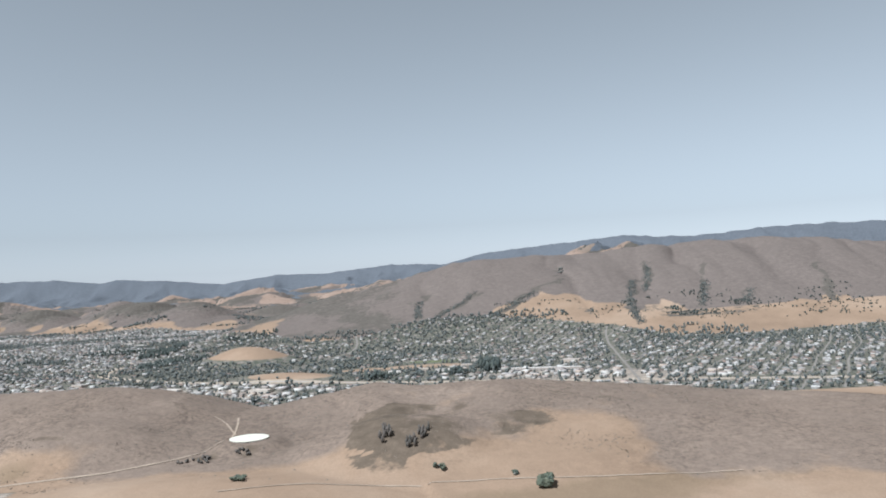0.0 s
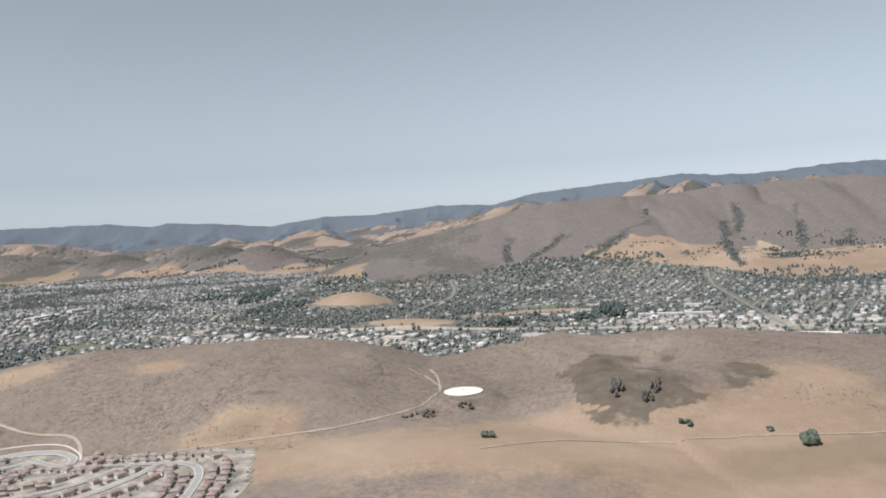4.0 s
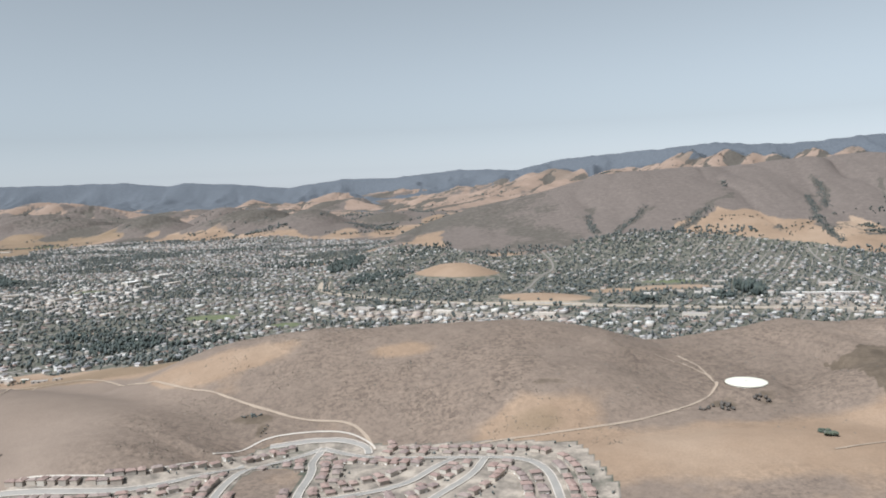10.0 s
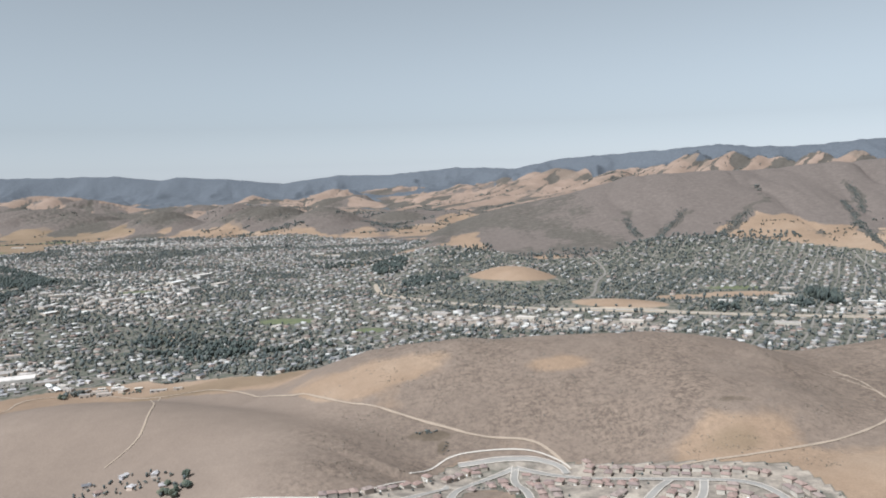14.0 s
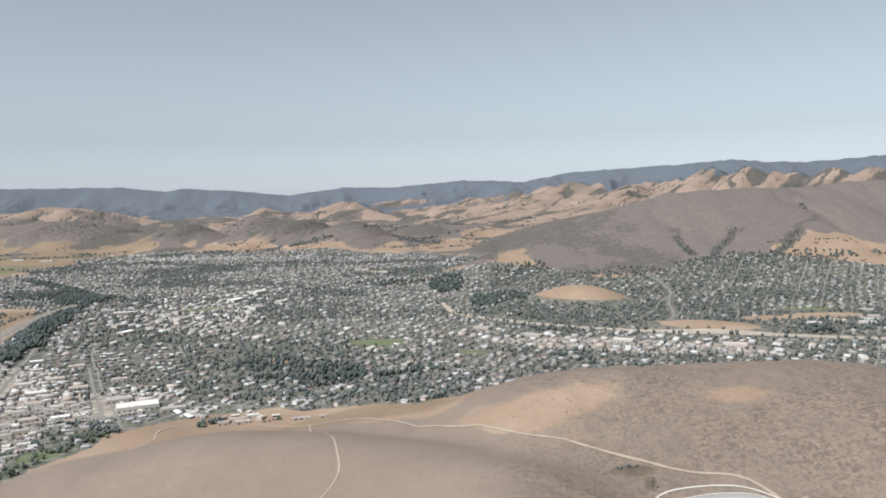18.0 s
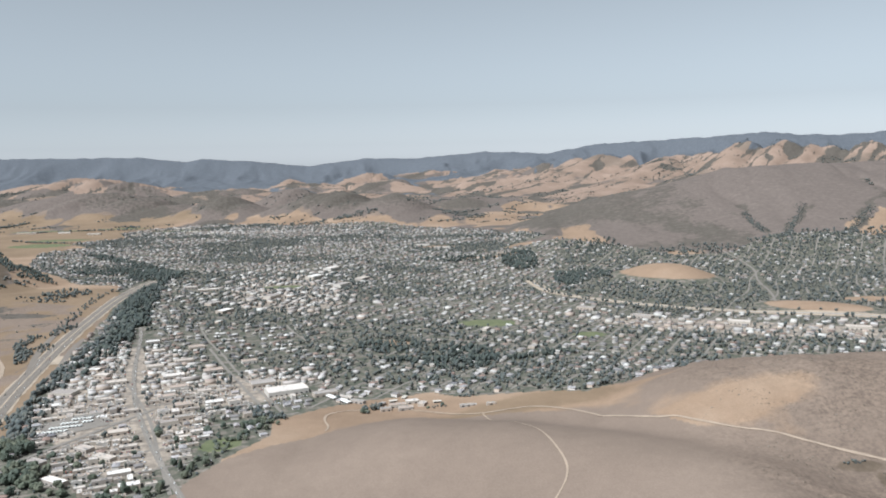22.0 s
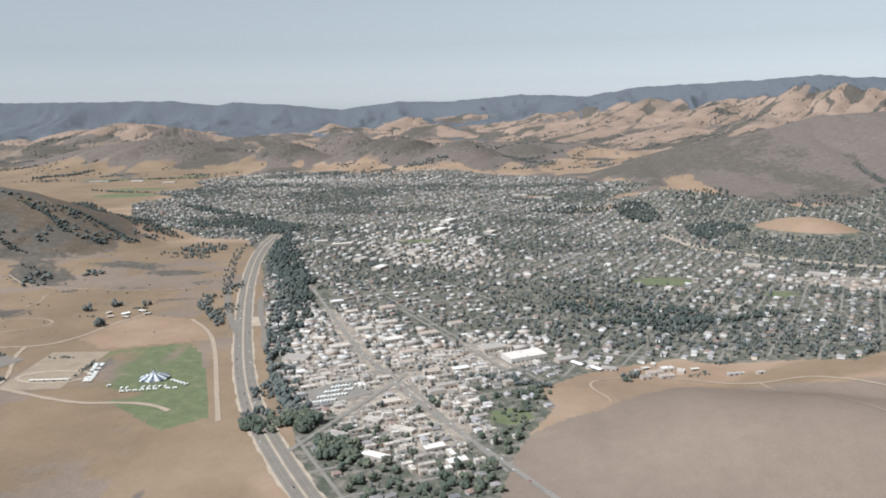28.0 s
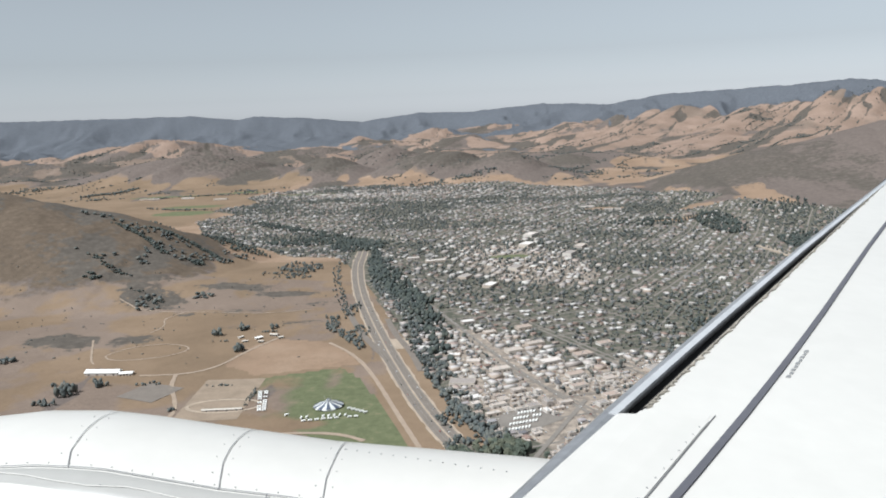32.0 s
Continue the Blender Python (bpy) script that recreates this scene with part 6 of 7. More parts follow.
# the big top with its masts and trailers
M_STRIPE = plain("blue_grey_canvas", (0.16, 0.19, 0.27), 0.1, 0.8, 0.7)
M_CANVAS = plain("white_canvas", (0.82, 0.82, 0.80), 0.06, 0.8, 0.7)
tent = tagged(new("circus_tent"), "white and blue-grey striped big top tent on the grass", "tent")
tent.matrix_basis = at(-769, 477, 20)
N = 20
for k in range(N):
    bm = bmesh.new()
    a0, a1 = 6.28319 * k / N, 6.28319 * (k + 1) / N
    rows = []
    for r, z in ((0.25, 5.2), (1.4, 3.5), (3.6, 2.5), (5.9, 1.75), (7.3, 1.35 - 0.5 * (k % 2)), (7.35, 1.15 - 0.5 * (k % 2))):
        rows.append([bm.verts.new((1.15 * r * math.cos(a), r * math.sin(a), z)) for a in (a0, a1)])
    for p, q in zip(rows[:-1], rows[1:]):
        bm.faces.new((p[0], q[0], q[1], p[1]))
    bmesh.ops.solidify(bm, geom=bm.faces[:], thickness=0.05)
    part("canopy_panel", bm, M_CANVAS if k % 2 else M_STRIPE, tent)
part("side_wall", lathe([(6.5, -0.2), (6.5, 1.4), (6.4, 1.4), (6.4, -0.2)], 40), M_CANVAS, tent)
for k in range(4):
    bm = lathe([(0.09, 0), (0.07, 6.2), (0, 6.25)], 8)
    bmesh.ops.translate(bm, verts=bm.verts, vec=(2.2 * math.cos(k * 1.571 + 0.78), 2.2 * math.sin(k * 1.571 + 0.78), 0))
    part("mast", bm, M_GREYMETAL, tent)


def trailer(label):
    top = tagged(new("trailer"), label, "trailer", "parked trailers")
    bm = bmesh.new()
    box(bm, -1.15, -0.4, 0.22, 1.15, 0.4, 0.95)
    bmesh.ops.bevel(bm, geom=bm.edges[:], offset=0.06, segments=1, affect="EDGES")
    body = part("body", bm, M_WHITE, top)
    bm = bmesh.new()
    box(bm, -0.5, -0.412, 0.5, 0.35, -0.395, 0.75)
    part("window", bm, M_DARK, body)
    for x in (-0.45, 0.45):
        for y in (-0.36, 0.36):
            bm = lathe([(0, -0.07), (0.15, -0.07), (0.15, 0.07), (0, 0.07)], 10)
            bmesh.ops.rotate(bm, verts=bm.verts, matrix=Matrix.Rotation(radians(90), 3, "X"))
            bmesh.ops.translate(bm, verts=bm.verts, vec=(x, y, 0.15))
            part("wheel", bm, M_RUBBER, top)
    return top


_spots = []
for k in range(9):
    _spots.append((-782 + 2.9 * k + 1.0, 461.0 + 0.25 * k, 82))
    _spots.append((-780 + 3.4 * k + 1.0, 456.5 + 0.5 * k, 12))
for k in range(5):
    _spots.append((-757 + 2.4 * k, 472.5 - 1.7 * k, 30))
for k in range(11):
    _spots.append((-813 + 0.7 * k * 0.9, 503 - 2.9 * k, 8))
    _spots.append((-809.5 + 0.6 * k * 0.9, 503 - 2.9 * k, 8))
for j in range(4):
    for k in range(9):
        _spots.append((-674 + 1.7 * k + 2.6 * j, 436 + 7.2 * j + 0.55 * k - 0.02 * j, 72))
_tr = trailer("white boxy trailer parked in a row")
for i, (x, y, t) in enumerate(_spots):
    if rng.random() < 0.12:
        continue
    m = at(x, y, t + float(rng.uniform(-6, 6)), 0.25)
    copy_thing(_tr, m)
_tr.matrix_basis = at(-790, 466, 40, 0.1)


def lot(name, pts, half, mat, label, lift=0.2):
    ob = new(name, ribbon(name, pts, half, half, lift, 2.0, 9))
    ob.data.materials.append(mat)
    return tagged(ob, label, "pavement", kind="structure")


lot("pavement_yard", [(-681, 436), (-650, 461)], 13, M_STREET, "grey asphalt yard with parked trailers")
lot("pavement_lot", [(-893, 516), (-866, 503)], 13, M_ASPHALT, "grey asphalt lot beside the barn")
lot("pavement_yard_ground", [(-852, 496), (-814, 496)], 33, M_SAND, "bare sandy ground round the riding arena", 0.12)
_ring = [(-829 + 21 * math.cos(k * 0.2618), 484 + 10 * math.sin(k * 0.2618)) for k in range(25)]
road("road_arena_track", _ring, 1.0, M_GRAVEL, 0.22, "pale oval track of the riding arena", "track")
lot("pavement_fields", [(-742, 604), (-739, 580)], 9, M_GRAVEL, "pale gravel lot by the creek", 0.14)


def long_barn(x, y, L, W, H, turn, label, mat_roof):
    top = tagged(new("barn"), label, "barn")
    top.matrix_basis = at(x, y, turn)
    bm = bmesh.new()
    box(bm, -L / 2, -W / 2, -0.8, L / 2, W / 2, H)
    wall = part("wall", bm, M_STUCCO, top)
    bm = bmesh.new()
    pitched(bm, -L / 2, -W / 2, L / 2, W / 2, H, W * 0.2, 0.05, 0.35)
    part("roof", bm, mat_roof, top)
    for k in range(4):
        bm = bmesh.new()
        a = -L / 2 + (k + 0.5) * L / 4
        box(bm, a - 0.5, -W / 2 - 0.03, 0, a + 0.5, -W / 2 + 0.01, 1.0)
        part("door", bm, M_DARK, wall)
    return top


long_barn(-925, 548, 22, 7, 1.8, -4, "long white-roofed barn on the dry pasture", M_WHITE)
long_barn(-909, 545, 8, 4, 1.5, 4, "white-roofed lean-to shed beside the barn", M_WHITE)
long_barn(-828, 477, 22, 1.8, 1.0, 2, "long low pale-roofed stable along the arena", M_CONCRETE)
long_barn(-842, 617, 5, 3, 1.2, 40, "small white farmhouse among dark trees", M_WHITE)
long_barn(-832, 624, 6, 2.6, 1.2, -20, "grey farm shed among dark trees", M_CONCRETE)
for x, y, t in ((-850, 610, 20), (-838, 608, -10), (-826, 617, 30), (-856, 621, 50)):
    long_barn(x, y, 3.6, 2.0, 1.0, t, "small pale-roofed farm building beside dark trees", M_CONCRETE)
for x, y, t in ((-495, 479, 20), (-489, 485, 70), (-470, 471, 10)):
    long_barn(x, y, 4.0, 2.0, 0.9, t, "pale-roofed shed at the edge of the dry field", M_CONCRETE)


for x, y in ((-531, 489), (-522, 480)):
    long_barn(x, y, 7.5, 2.6, 1.1, -52, "long white-roofed shed beside the cypress row", M_WHITE)


# cars
def car(mat):
    top = tagged(new("car"), "small " + mat.name.replace("_", " ").replace(" car paint", "") + " car on the asphalt", "car", "cars on the roads")
    bm = bmesh.new()
    box(bm, -0.66, -0.26, 0.08, 0.66, 0.26, 0.27)
    bmesh.ops.bevel(bm, geom=bm.edges[:], offset=0.05, segments=1, affect="EDGES")
    body = part("body", bm, mat, top)
    bm = bmesh.new()
    v = box(bm, -0.40, -0.23, 0.262, 0.30, 0.23, 0.40)
    for w in v[4:]:
        w.co.x *= 0.72
        w.co.y *= 0.85
    part("windows", bm, M_DARK, body)
    bm = bmesh.new()
    box(bm, -0.27, -0.185, 0.398, 0.20, 0.185, 0.425)
    part("roof", bm, mat, body)
    for x in (-0.42, 0.42):
        for y in (-0.24, 0.24):
            bm = lathe([(0, -0.05), (0.1, -0.05), (0.1, 0.05), (0, 0.05)], 8)
            bmesh.ops.rotate(bm, verts=bm.verts, matrix=Matrix.Rotation(radians(90), 3, "X"))
            bmesh.ops.translate(bm, verts=bm.verts, vec=(x, y, 0.1))
            part("wheel", bm, M_RUBBER, top)
    return top


_cars = [car(plain("white_car_paint", (0.78, 0.78, 0.78), 0.03, 1, 0.3, spec=0.6)), car(plain("silver_car_paint", (0.45, 0.46, 0.47), 0.03, 1, 0.3, 0.5)), car(plain("black_car_paint", (0.03, 0.03, 0.035), 0.03, 1, 0.25, spec=0.6)), car(plain("red_car_paint", (0.32, 0.04, 0.03), 0.03, 1, 0.3, spec=0.6))]
_n, _first = 0, [True] * 4


def park(x, y, turn, lift):
    k = int(rng.choice(4, p=(0.5, 0.25, 0.17, 0.08)))
    m = pose(x, y, float(height(x, y)) + lift, 0, 0, turn)
    if _first[k]:
        _cars[k].matrix_basis, _first[k] = m, False
    else:
        copy_thing(_cars[k], m)


_p = resample(HIGHWAY, 1.0)
_d = np.gradient(_p, axis=0)
for k in range(260, len(_p) - 160, 17):
    for lane in (-3.9, -2.0, 2.0, 3.9):
        if rng.random() < 0.33:
            i = k + int(rng.integers(0, 14))
            if i < len(_p):
                a = math.atan2(_d[i, 1], _d[i, 0])
                park(_p[i, 0] - lane * math.sin(a), _p[i, 1] + lane * math.cos(a), math.degrees(a), 0.37)
_p = resample(BROAD, 1.0)
_d = np.gradient(_p, axis=0)
for k in range(10, len(_p) - 60, 11):
    lane = 0.75 if rng.random() < 0.5 else -0.75
    a = math.atan2(_d[k, 1], _d[k, 0])
    park(_p[k, 0] - lane * math.sin(a), _p[k, 1] + lane * math.cos(a), math.degrees(a), 0.29)
for k in range(3):
    if _first[k]:
        park(-640.0, 430.0 + 3 * k, 0, 0.3)


# cars parked along kerbs and in the yards of the business quarter
bm = bmesh.new()
box(bm, -0.64, -0.26, 0.06, 0.64, 0.26, 0.27)
for w in box(bm, -0.38, -0.22, 0.27, 0.30, 0.22, 0.41)[4:]:
    w.co.x *= 0.75
_small = arrays(bm)
_q = rng.uniform((-760, 330), (-480, 720), (26000, 2))
_q = _q[(trade(_q[:, 0], _q[:, 1]) > 0.35) & inside(_q[:, 0], _q[:, 1], TOWN) & ~open_ground(_q[:, 0], _q[:, 1])]
_rows = []
for x, y in _q:
    if len(_rows) < 2600 and room(x, y, 0.6):
        for k in range(int(rng.integers(1, 6))):
            a = radians(24 if y > 420 else -28)
            px, py = x + 0.85 * k * math.cos(a), y + 0.85 * k * math.sin(a)
            if room(px, py, 0.5):
                _rows.append((px, py, float(height(px, py)) + 0.25, a + 1.571 + rng.normal(0, 0.05), 1, 1, 1))
                take(px, py, 0.4)
M_PARKED = palette("parked_car_paint", [(0.70, 0.70, 0.69), (0.42, 0.43, 0.44), (0.05, 0.05, 0.055), (0.22, 0.23, 0.25), (0.76, 0.76, 0.75), (0.30, 0.07, 0.05), (0.10, 0.14, 0.22), (0.55, 0.52, 0.47)], 0.35, 0.05, 1.0, True, 0.6)
joined("parked_cars", [(*scatter_mesh("c", _small, _rows), 0)], [M_PARKED], "rows of small parked cars in yards and along kerbs", "cars")

# ---------------------------------------------------------------- the wing beside which the flight ends
# its own axes: x ahead, y outboard, z up, with the eye's last place as origin
wing = tagged(new("airliner_wing"), "white swept airliner wing with grey leading edge and engine cowl", "aircraft wing")
_fx, _oy, _uz = (-0.99332, 0.07772, 0.08524), (0.07801, 0.99695, 0.0), (0.08498, -0.00665, 0.99636)
wing.matrix_basis = Matrix(((_fx[0], _oy[0], _uz[0], -692.859), (_fx[1], _oy[1], _uz[1], 61.672), (_fx[2], _oy[2], _uz[2], 159.285), (0, 0, 0, 1)))
M_WINGPAINT = plain("white_wing_paint", (0.57, 0.552, 0.520), 0.045, 3.0, 0.38, spec=0.5)
# white cowl skin darkened to grey, standing in for shade on its underside
M_COWLSHADE = plain("light_grey_cowl_paint", (0.36, 0.352, 0.335), 0.05, 4.0, 0.4, spec=0.5)
M_SLAT = plain("bare_slat_metal", (0.34, 0.345, 0.36), 0.22, 7.0, 0.42, 0.5)
M_SLATEDGE = plain("pale_slat_edge", (0.52, 0.525, 0.54), 0.1, 9.0, 0.35, 0.2)
M_SEAL = plain("dark_seal", (0.10, 0.10, 0.115), 0.1, 6.0, 0.7)
M_COVE = plain("dark_cove", (0.020, 0.019, 0.020), 0.3, 8.0, 0.8)
M_GRIME = plain("grimy_sealant", (0.26, 0.235, 0.20), 0.45, 22.0, 0.8)
M_SEAM = plain("grey_seam", (0.20, 0.20, 0.205), 0.15, 12.0, 0.6)


def lead(o):
    """The leading edge, so far outboard: how far ahead, and how high."""
    return -0.007 - 0.5525 * (o - 0.723), -0.42 + 0.06 * o


def strip(profile, o0, o1, n=14, chord=None, shift=None):
    """A closed body along the span out of (behind the leading edge, up) pairs."""
    bm = bmesh.new()
    rings = []
    for k in range(n + 1):
        o = o0 + (o1 - o0) * k / n
        f, u = lead(o)
        f -= shift(o) if shift else 0.0
        rings.append([bm.verts.new((f - a * (1 if chord is None else chord(o) if a > 0.3 else 1), o, u + b)) for a, b in profile])
    for p, q in zip(rings[:-1], rings[1:]):
        for i in range(len(p)):
            j = (i + 1) % len(p)
            bm.faces.new((p[i], q[i], q[j], p[j]))
    bm.faces.new(rings[0][::-1])
    bm.faces.new(rings[-1])
    bmesh.ops.recalc_face_normals(bm, faces=bm.faces)
    return bm


def bow(o):
    """The slight bow of the slat's nose."""
    return float(np.interp(o, [0.7, 0.84, 0.96, 1.3, 1.92, 3.2, 4.9], [0.010, 0.004, 0.0, 0.0, 0.004, 0.030, 0.050]))


def seal_line(o):
    return float(np.interp(o, [0.36, 0.75, 0.88, 1.16, 1.4, 1.97, 2.32, 4.8], [0.135, 0.1505, 0.156, 0.160, 0.159, 0.1505, 0.150, 0.150]))


part("main_panel", strip([(0.039, -0.003), (0.050, 0.0), (0.20, 0.001), (0.40, 0.0), (0.80, -0.012), (1.0, -0.022), (1.0, -0.03), (0.5, -0.10), (0.10, -0.09), (0.042, -0.05)], 0.35, 4.9, 14, lambda o: 1.25 - 0.17 * o), M_WINGPAINT, wing)
slat = part("slat", strip([(0.018, 0.0), (0.008, 0.0012), (-0.002, -0.002), (-0.011, -0.009), (-0.0175, -0.020), (-0.014, -0.036), (0.004, -0.044), (0.017, -0.006)], 0.70, 4.9, 30, None, bow), M_SLAT, wing, "bare grey metal leading-edge slat")
part("slat_edge", strip([(0.0185, -0.003), (0.0185, 0.0022), (0.0075, 0.0026), (0.0075, -0.001)], 0.93, 4.9, 24, None, bow), M_SLATEDGE, slat, "bright trailing edge of the slat")
part("cove", strip([(0.012, -0.014), (0.043, -0.018), (0.043, -0.045), (0.012, -0.045)], 0.88, 4.9, 14), M_COVE, wing, "dark gap behind the slat")
# ragged grimy sealant along the panel's edge
_r = random.Random(5)
bm = bmesh.new()
_line = []
for k in range(420):
    o = 0.96 + 3.9 * (k / 419) ** 1.6
    f, u = lead(o)
    w = 0.0015 + 0.0085 * _r.random() ** 3
    _line.append((bm.verts.new((f - 0.0375 - 0.002 * _r.random(), o, u - 0.0015)), bm.verts.new((f - 0.0395, o, u + 0.0008)), bm.verts.new((f - 0.0400 - w, o, u + 0.0016)), bm.verts.new((f - 0.0402 - w, o, u - 0.002))))
for p, q in zip(_line[:-1], _line[1:]):
    for i in range(3):
        bm.faces.new((p[i], q[i], q[i + 1], p[i + 1]))
part("sealant", bm, M_GRIME, wing, "ragged grimy sealant along the panel edge")
part("panel_seal", strip([(0.0, -0.004), (0.0, 0.0036), (0.0100, 0.0036), (0.0100, -0.004)], 0.36, 4.8, 30, None, seal_line), M_SEAL, wing, "dark grey seal line along the wing")
fairing = part("root_fairing", strip([(0.128, -0.01), (0.127, 0.0018), (0.10, 0.0042), (0.06, 0.0052), (0.022, 0.003), (0.004, -0.006), (-0.006, -0.022), (-0.004, -0.045), (0.12, -0.06)], 0.36, 0.93, 8), M_WINGPAINT, wing, "white fixed leading-edge fairing")
part("rounded_end", strip([(0.126, -0.01), (0.124, 0.0008), (0.09, 0.0022), (0.06, 0.0028), (0.040, 0.0012), (0.030, -0.008), (0.034, -0.03), (0.12, -0.05)], 0.93, 0.947, 2), M_WINGPAINT, fairing)
part("seam", strip([(0.1285, -0.002), (0.1285, 0.0022), (0.1297, 0.0022), (0.1297, -0.002)], 0.40, 0.947, 6), M_SEAM, fairing)
for k in range(22):
    o = 0.46 + 0.0215 * k
    f, u = lead(o)
    bm = lathe([(0.0011, -0.001), (0.0011, 0.0026), (0, 0.0028)], 6)
    bmesh.ops.translate(bm, verts=bm.verts, vec=(f - 0.1225, o, u))
    part("rivet", bm, M_SEAM, fairing)
for k in range(9):
    part("stencil_mark", strip([(0.178 + 0.0015 * (k % 2), 0.0), (0.178 + 0.0015 * (k % 2), 0.0026), (0.1835, 0.0026), (0.1835, 0.0)], 1.09 + 0.0135 * k, 1.0975 + 0.0135 * k, 1), M_GREYMETAL, wing)
part("fuel_mark", strip([(0.245, 0.0), (0.245, 0.003), (0.251, 0.003), (0.251, 0.0)], 1.72, 1.80, 1), M_GREYMETAL, wing)

_prof = [(-0.55, 0.20), (-0.30, 0.255), (-0.056, 0.2645), (0.239, 0.2650), (0.414, 0.2746), (0.52, 0.281), (0.594, 0.283), (0.686, 0.276), (0.778, 0.259), (0.86, 0.232), (0.90, 0.205), (0.88, 0.185), (0.70, 0.19)]


def cowl(profile, seg=64):
    bm = lathe([(r, f) for f, r in profile], seg)
    bmesh.ops.rotate(bm, verts=bm.verts, matrix=Matrix.Rotation(radians(90), 3, "Y"))
    bmesh.ops.translate(bm, verts=bm.verts, vec=(0, 1.0, -0.75))
    bmesh.ops.recalc_face_normals(bm, faces=bm.faces)
    for f in bm.faces:
        f.smooth = True
    return bm


def skin(f, deg, lift):
    """A place on the cowl: so far ahead, so far round from the outboard side, so far off its skin."""
    r = float(np.interp(f, [p[0] for p in _prof[:11]], [p[1] for p in _prof[:11]])) + lift
    return Vector((f, 1.0 + r * math.cos(radians(deg)), -0.75 + r * math.sin(radians(deg))))


def skin_panel(path_a, path_b, lift, n=24, m=6):
    """A plate on the cowl between two lines of (ahead, degrees round)."""
    bm = bmesh.new()
    rows = []
    for k in range(n + 1):
        i = k / n
        a = [float(np.interp(i, np.linspace(0, 1, len(path_a)), [p[j] for p in path_a])) for j in (0, 1)]
        b = [float(np.interp(i, np.linspace(0, 1, len(path_b)), [p[j] for p in path_b])) for j in (0, 1)]
        rows.append([bm.verts.new(skin(a[0] + (b[0] - a[0]) * q / m, a[1] + (b[1] - a[1]) * q / m, lift if 0 < q < m and 0 < k < n else lift - 0.003)) for q in range(m + 1)])
    for p, q in zip(rows[:-1], rows[1:]):
        for j in range(m):
            bm.faces.new((p[j], p[j + 1], q[j + 1], q[j]))
    bmesh.ops.recalc_face_normals(bm, faces=bm.faces)
    for f in bm.faces:
        f.smooth = True
    return bm


def skin_line(path, half, lift=0.0012):
    """A thin seam on the cowl along a line of (ahead, degrees round)."""
    p = np.array(path, float)
    bm = bmesh.new()
    prev = None
    for k in range(41):
        t = k / 40 * (len(p) - 1)
        i = min(int(t), len(p) - 2)
        f, d = p[i] + (p[i + 1] - p[i]) * (t - i)
        df, dd = p[i + 1] - p[i]
        g = math.hypot(df, radians(dd) * 0.27)
        nf, nd = -radians(dd) * 0.27 / g * half, math.degrees(df / g * half / 0.27)
        pair = (bm.verts.new(skin(f + nf, d + nd, lift)), bm.verts.new(skin(f - nf, d - nd, lift)))
        if prev:
            bm.faces.new((prev[0], pair[0], pair[1], prev[1]))
        prev = pair
    return bm


nacelle = part("engine_cowl", cowl(_prof), M_WINGPAINT, wing, "white rounded engine cowl with panel seams")
CREASE = [(0.80, 114), (0.64, 110.6), (0.55, 108.9), (0.50, 108.4), (0.43, 109.1), (0.35, 109.9), (0.27, 109.7), (0.10, 110.5), (-0.20, 112)]
# shade below the crease, laid on as a grey plate
part("lower_panel", skin_panel([(f, d + 0.2) for f, d in CREASE], [(f, d + 9) for f, d in CREASE], 0.0022, 40), M_COWLSHADE, nacelle, "light grey lower cowl panel")
part("seam", skin_line(CREASE, 0.0007, 0.0030), M_SEAM, nacelle)
part("seam", skin_line([(0.66, 112.4), (0.60, 113.1), (0.55, 114.0), (0.51, 114.3), (0.46, 113.2), (0.43, 113.6), (0.40, 114.4), (0.34, 116)], 0.0007, 0.0034), M_WINGPAINT, nacelle)
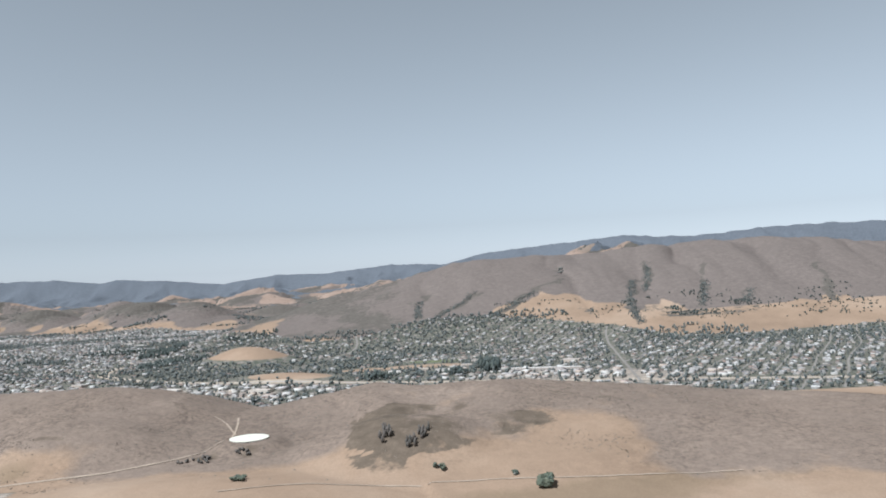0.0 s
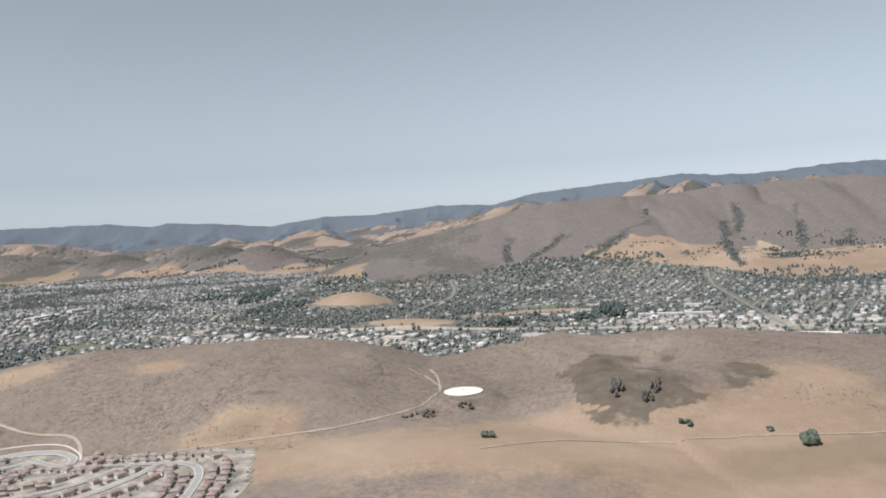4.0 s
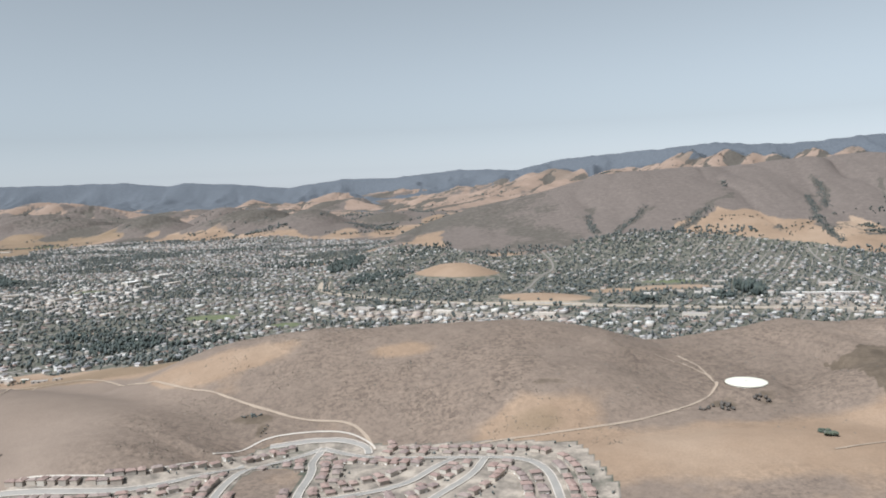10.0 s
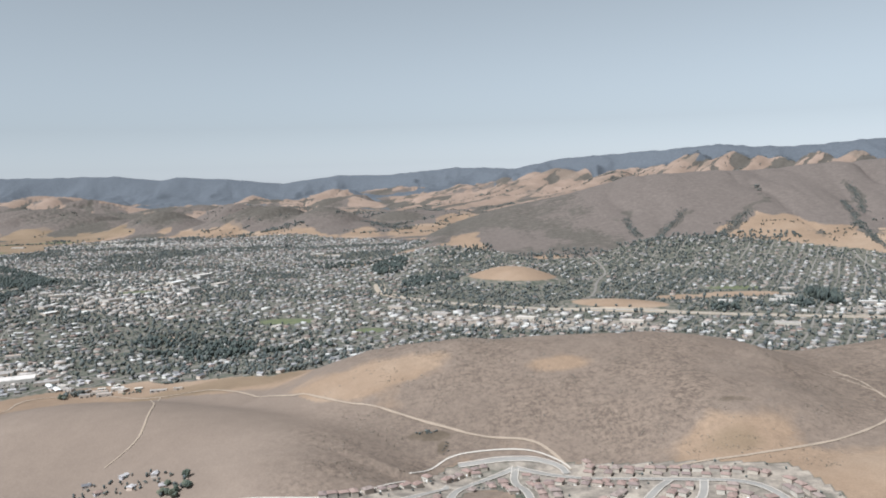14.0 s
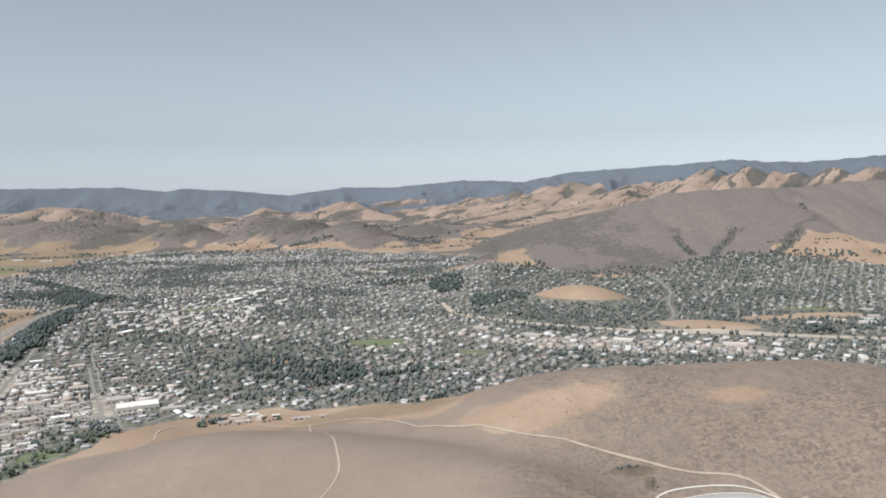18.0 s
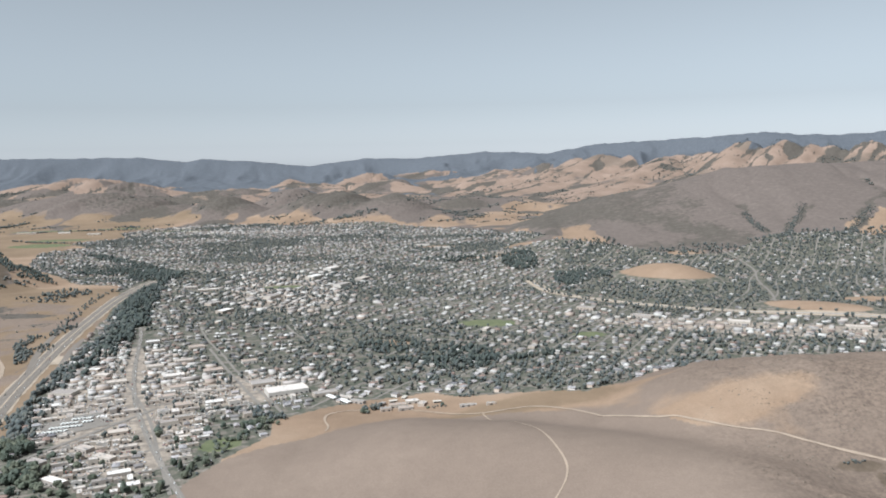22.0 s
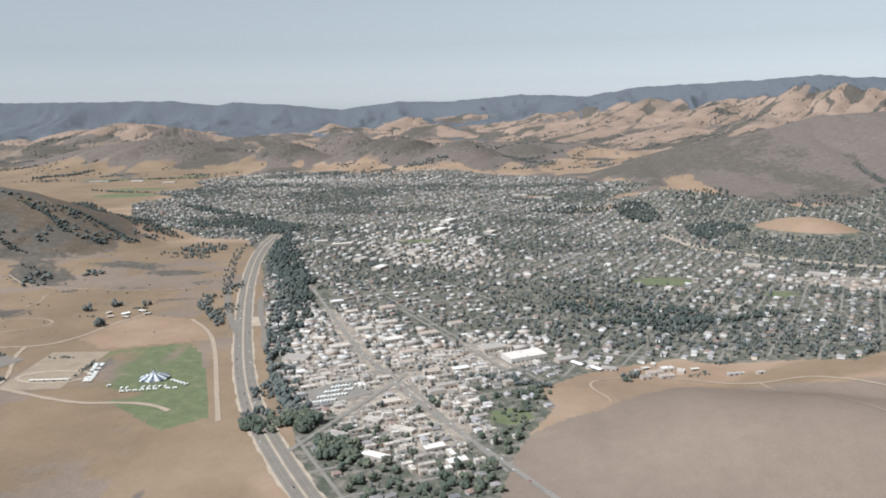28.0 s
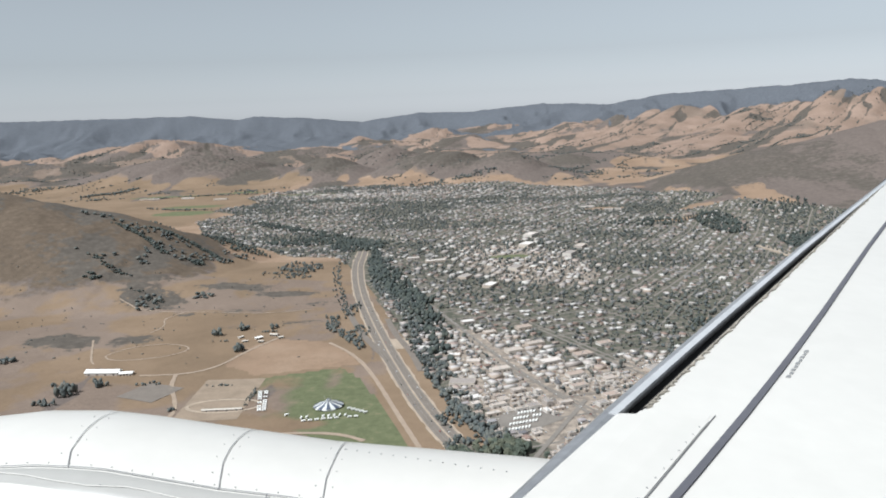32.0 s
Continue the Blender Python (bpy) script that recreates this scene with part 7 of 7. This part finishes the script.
part("lower_lip", skin_panel([(0.80, 118.5), (0.62, 116.1), (0.56, 116.5), (0.50, 117.0), (0.40, 119.5), (0.20, 124)], [(0.80, 150), (0.62, 150), (0.56, 150), (0.50, 150), (0.40, 150), (0.20, 150)], 0.008, 30), M_WINGPAINT, nacelle, "white strake along the lower cowl")
part("seam", skin_line([(0.2865, 109.8), (0.284, 118)], 0.0008, 0.0034), M_SEAM, nacelle)
for path in ([(0.575, 55), (0.5725, 82), (0.5676, 93.4), (0.5609, 103), (0.549, 108.9)], [(0.366, 55), (0.3650, 80), (0.3640, 92), (0.3609, 99.6), (0.349, 109.9)], [(0.224, 55), (0.2232, 78), (0.2210, 92), (0.2210, 101), (0.216, 109.8)]):
    part("seam", skin_line(path, 0.0006), M_SEAM, nacelle)
    for deg in (62, 72, 82, 90, 97, 104):
        for off in (-0.010, 0.012):
            f0 = float(np.interp(deg, [p[1] for p in path], [p[0] for p in path])) + off
            bm = lathe([(0.0008, -0.001), (0.0008, 0.0005), (0, 0.0006)], 6)
            bmesh.ops.transform(bm, verts=bm.verts, matrix=Matrix.Translation(skin(f0, deg, 0)) @ Matrix.Rotation(radians(deg - 90), 4, "X"))
            part("rivet", bm, M_SEAM, nacelle)
for k in range(26):
    f0 = 0.66 - 0.0275 * k
    for deg, g in ((float(np.interp(-f0, [-p[0] for p in CREASE], [p[1] for p in CREASE])) - 1.5, 1.0), (113.6 + 0.4 * math.sin(k), 0.8 if k % 3 == 0 else 0.0)):
        if g:
            bm = lathe([(0.0009 * g, -0.001), (0.0009 * g, 0.0006 if g > 0.9 else 0.0028), (0, 0.0008 if g > 0.9 else 0.0030)], 6)
            bmesh.ops.transform(bm, verts=bm.verts, matrix=Matrix.Translation(skin(f0, deg, 0)) @ Matrix.Rotation(radians(deg - 90), 4, "X"))
            part("rivet", bm, M_SEAM, nacelle)
for k in range(14):
    bm = lathe([(0.0011, -0.001), (0.0011, 0.0008), (0, 0.0010)], 6)
    f0, deg = 0.215 - 0.0175 * k, 81.7 + 0.55 * k
    bmesh.ops.transform(bm, verts=bm.verts, matrix=Matrix.Translation(skin(f0, deg, 0)) @ Matrix.Rotation(radians(deg - 90), 4, "X"))
    part("rivet", bm, M_SEAM, nacelle)
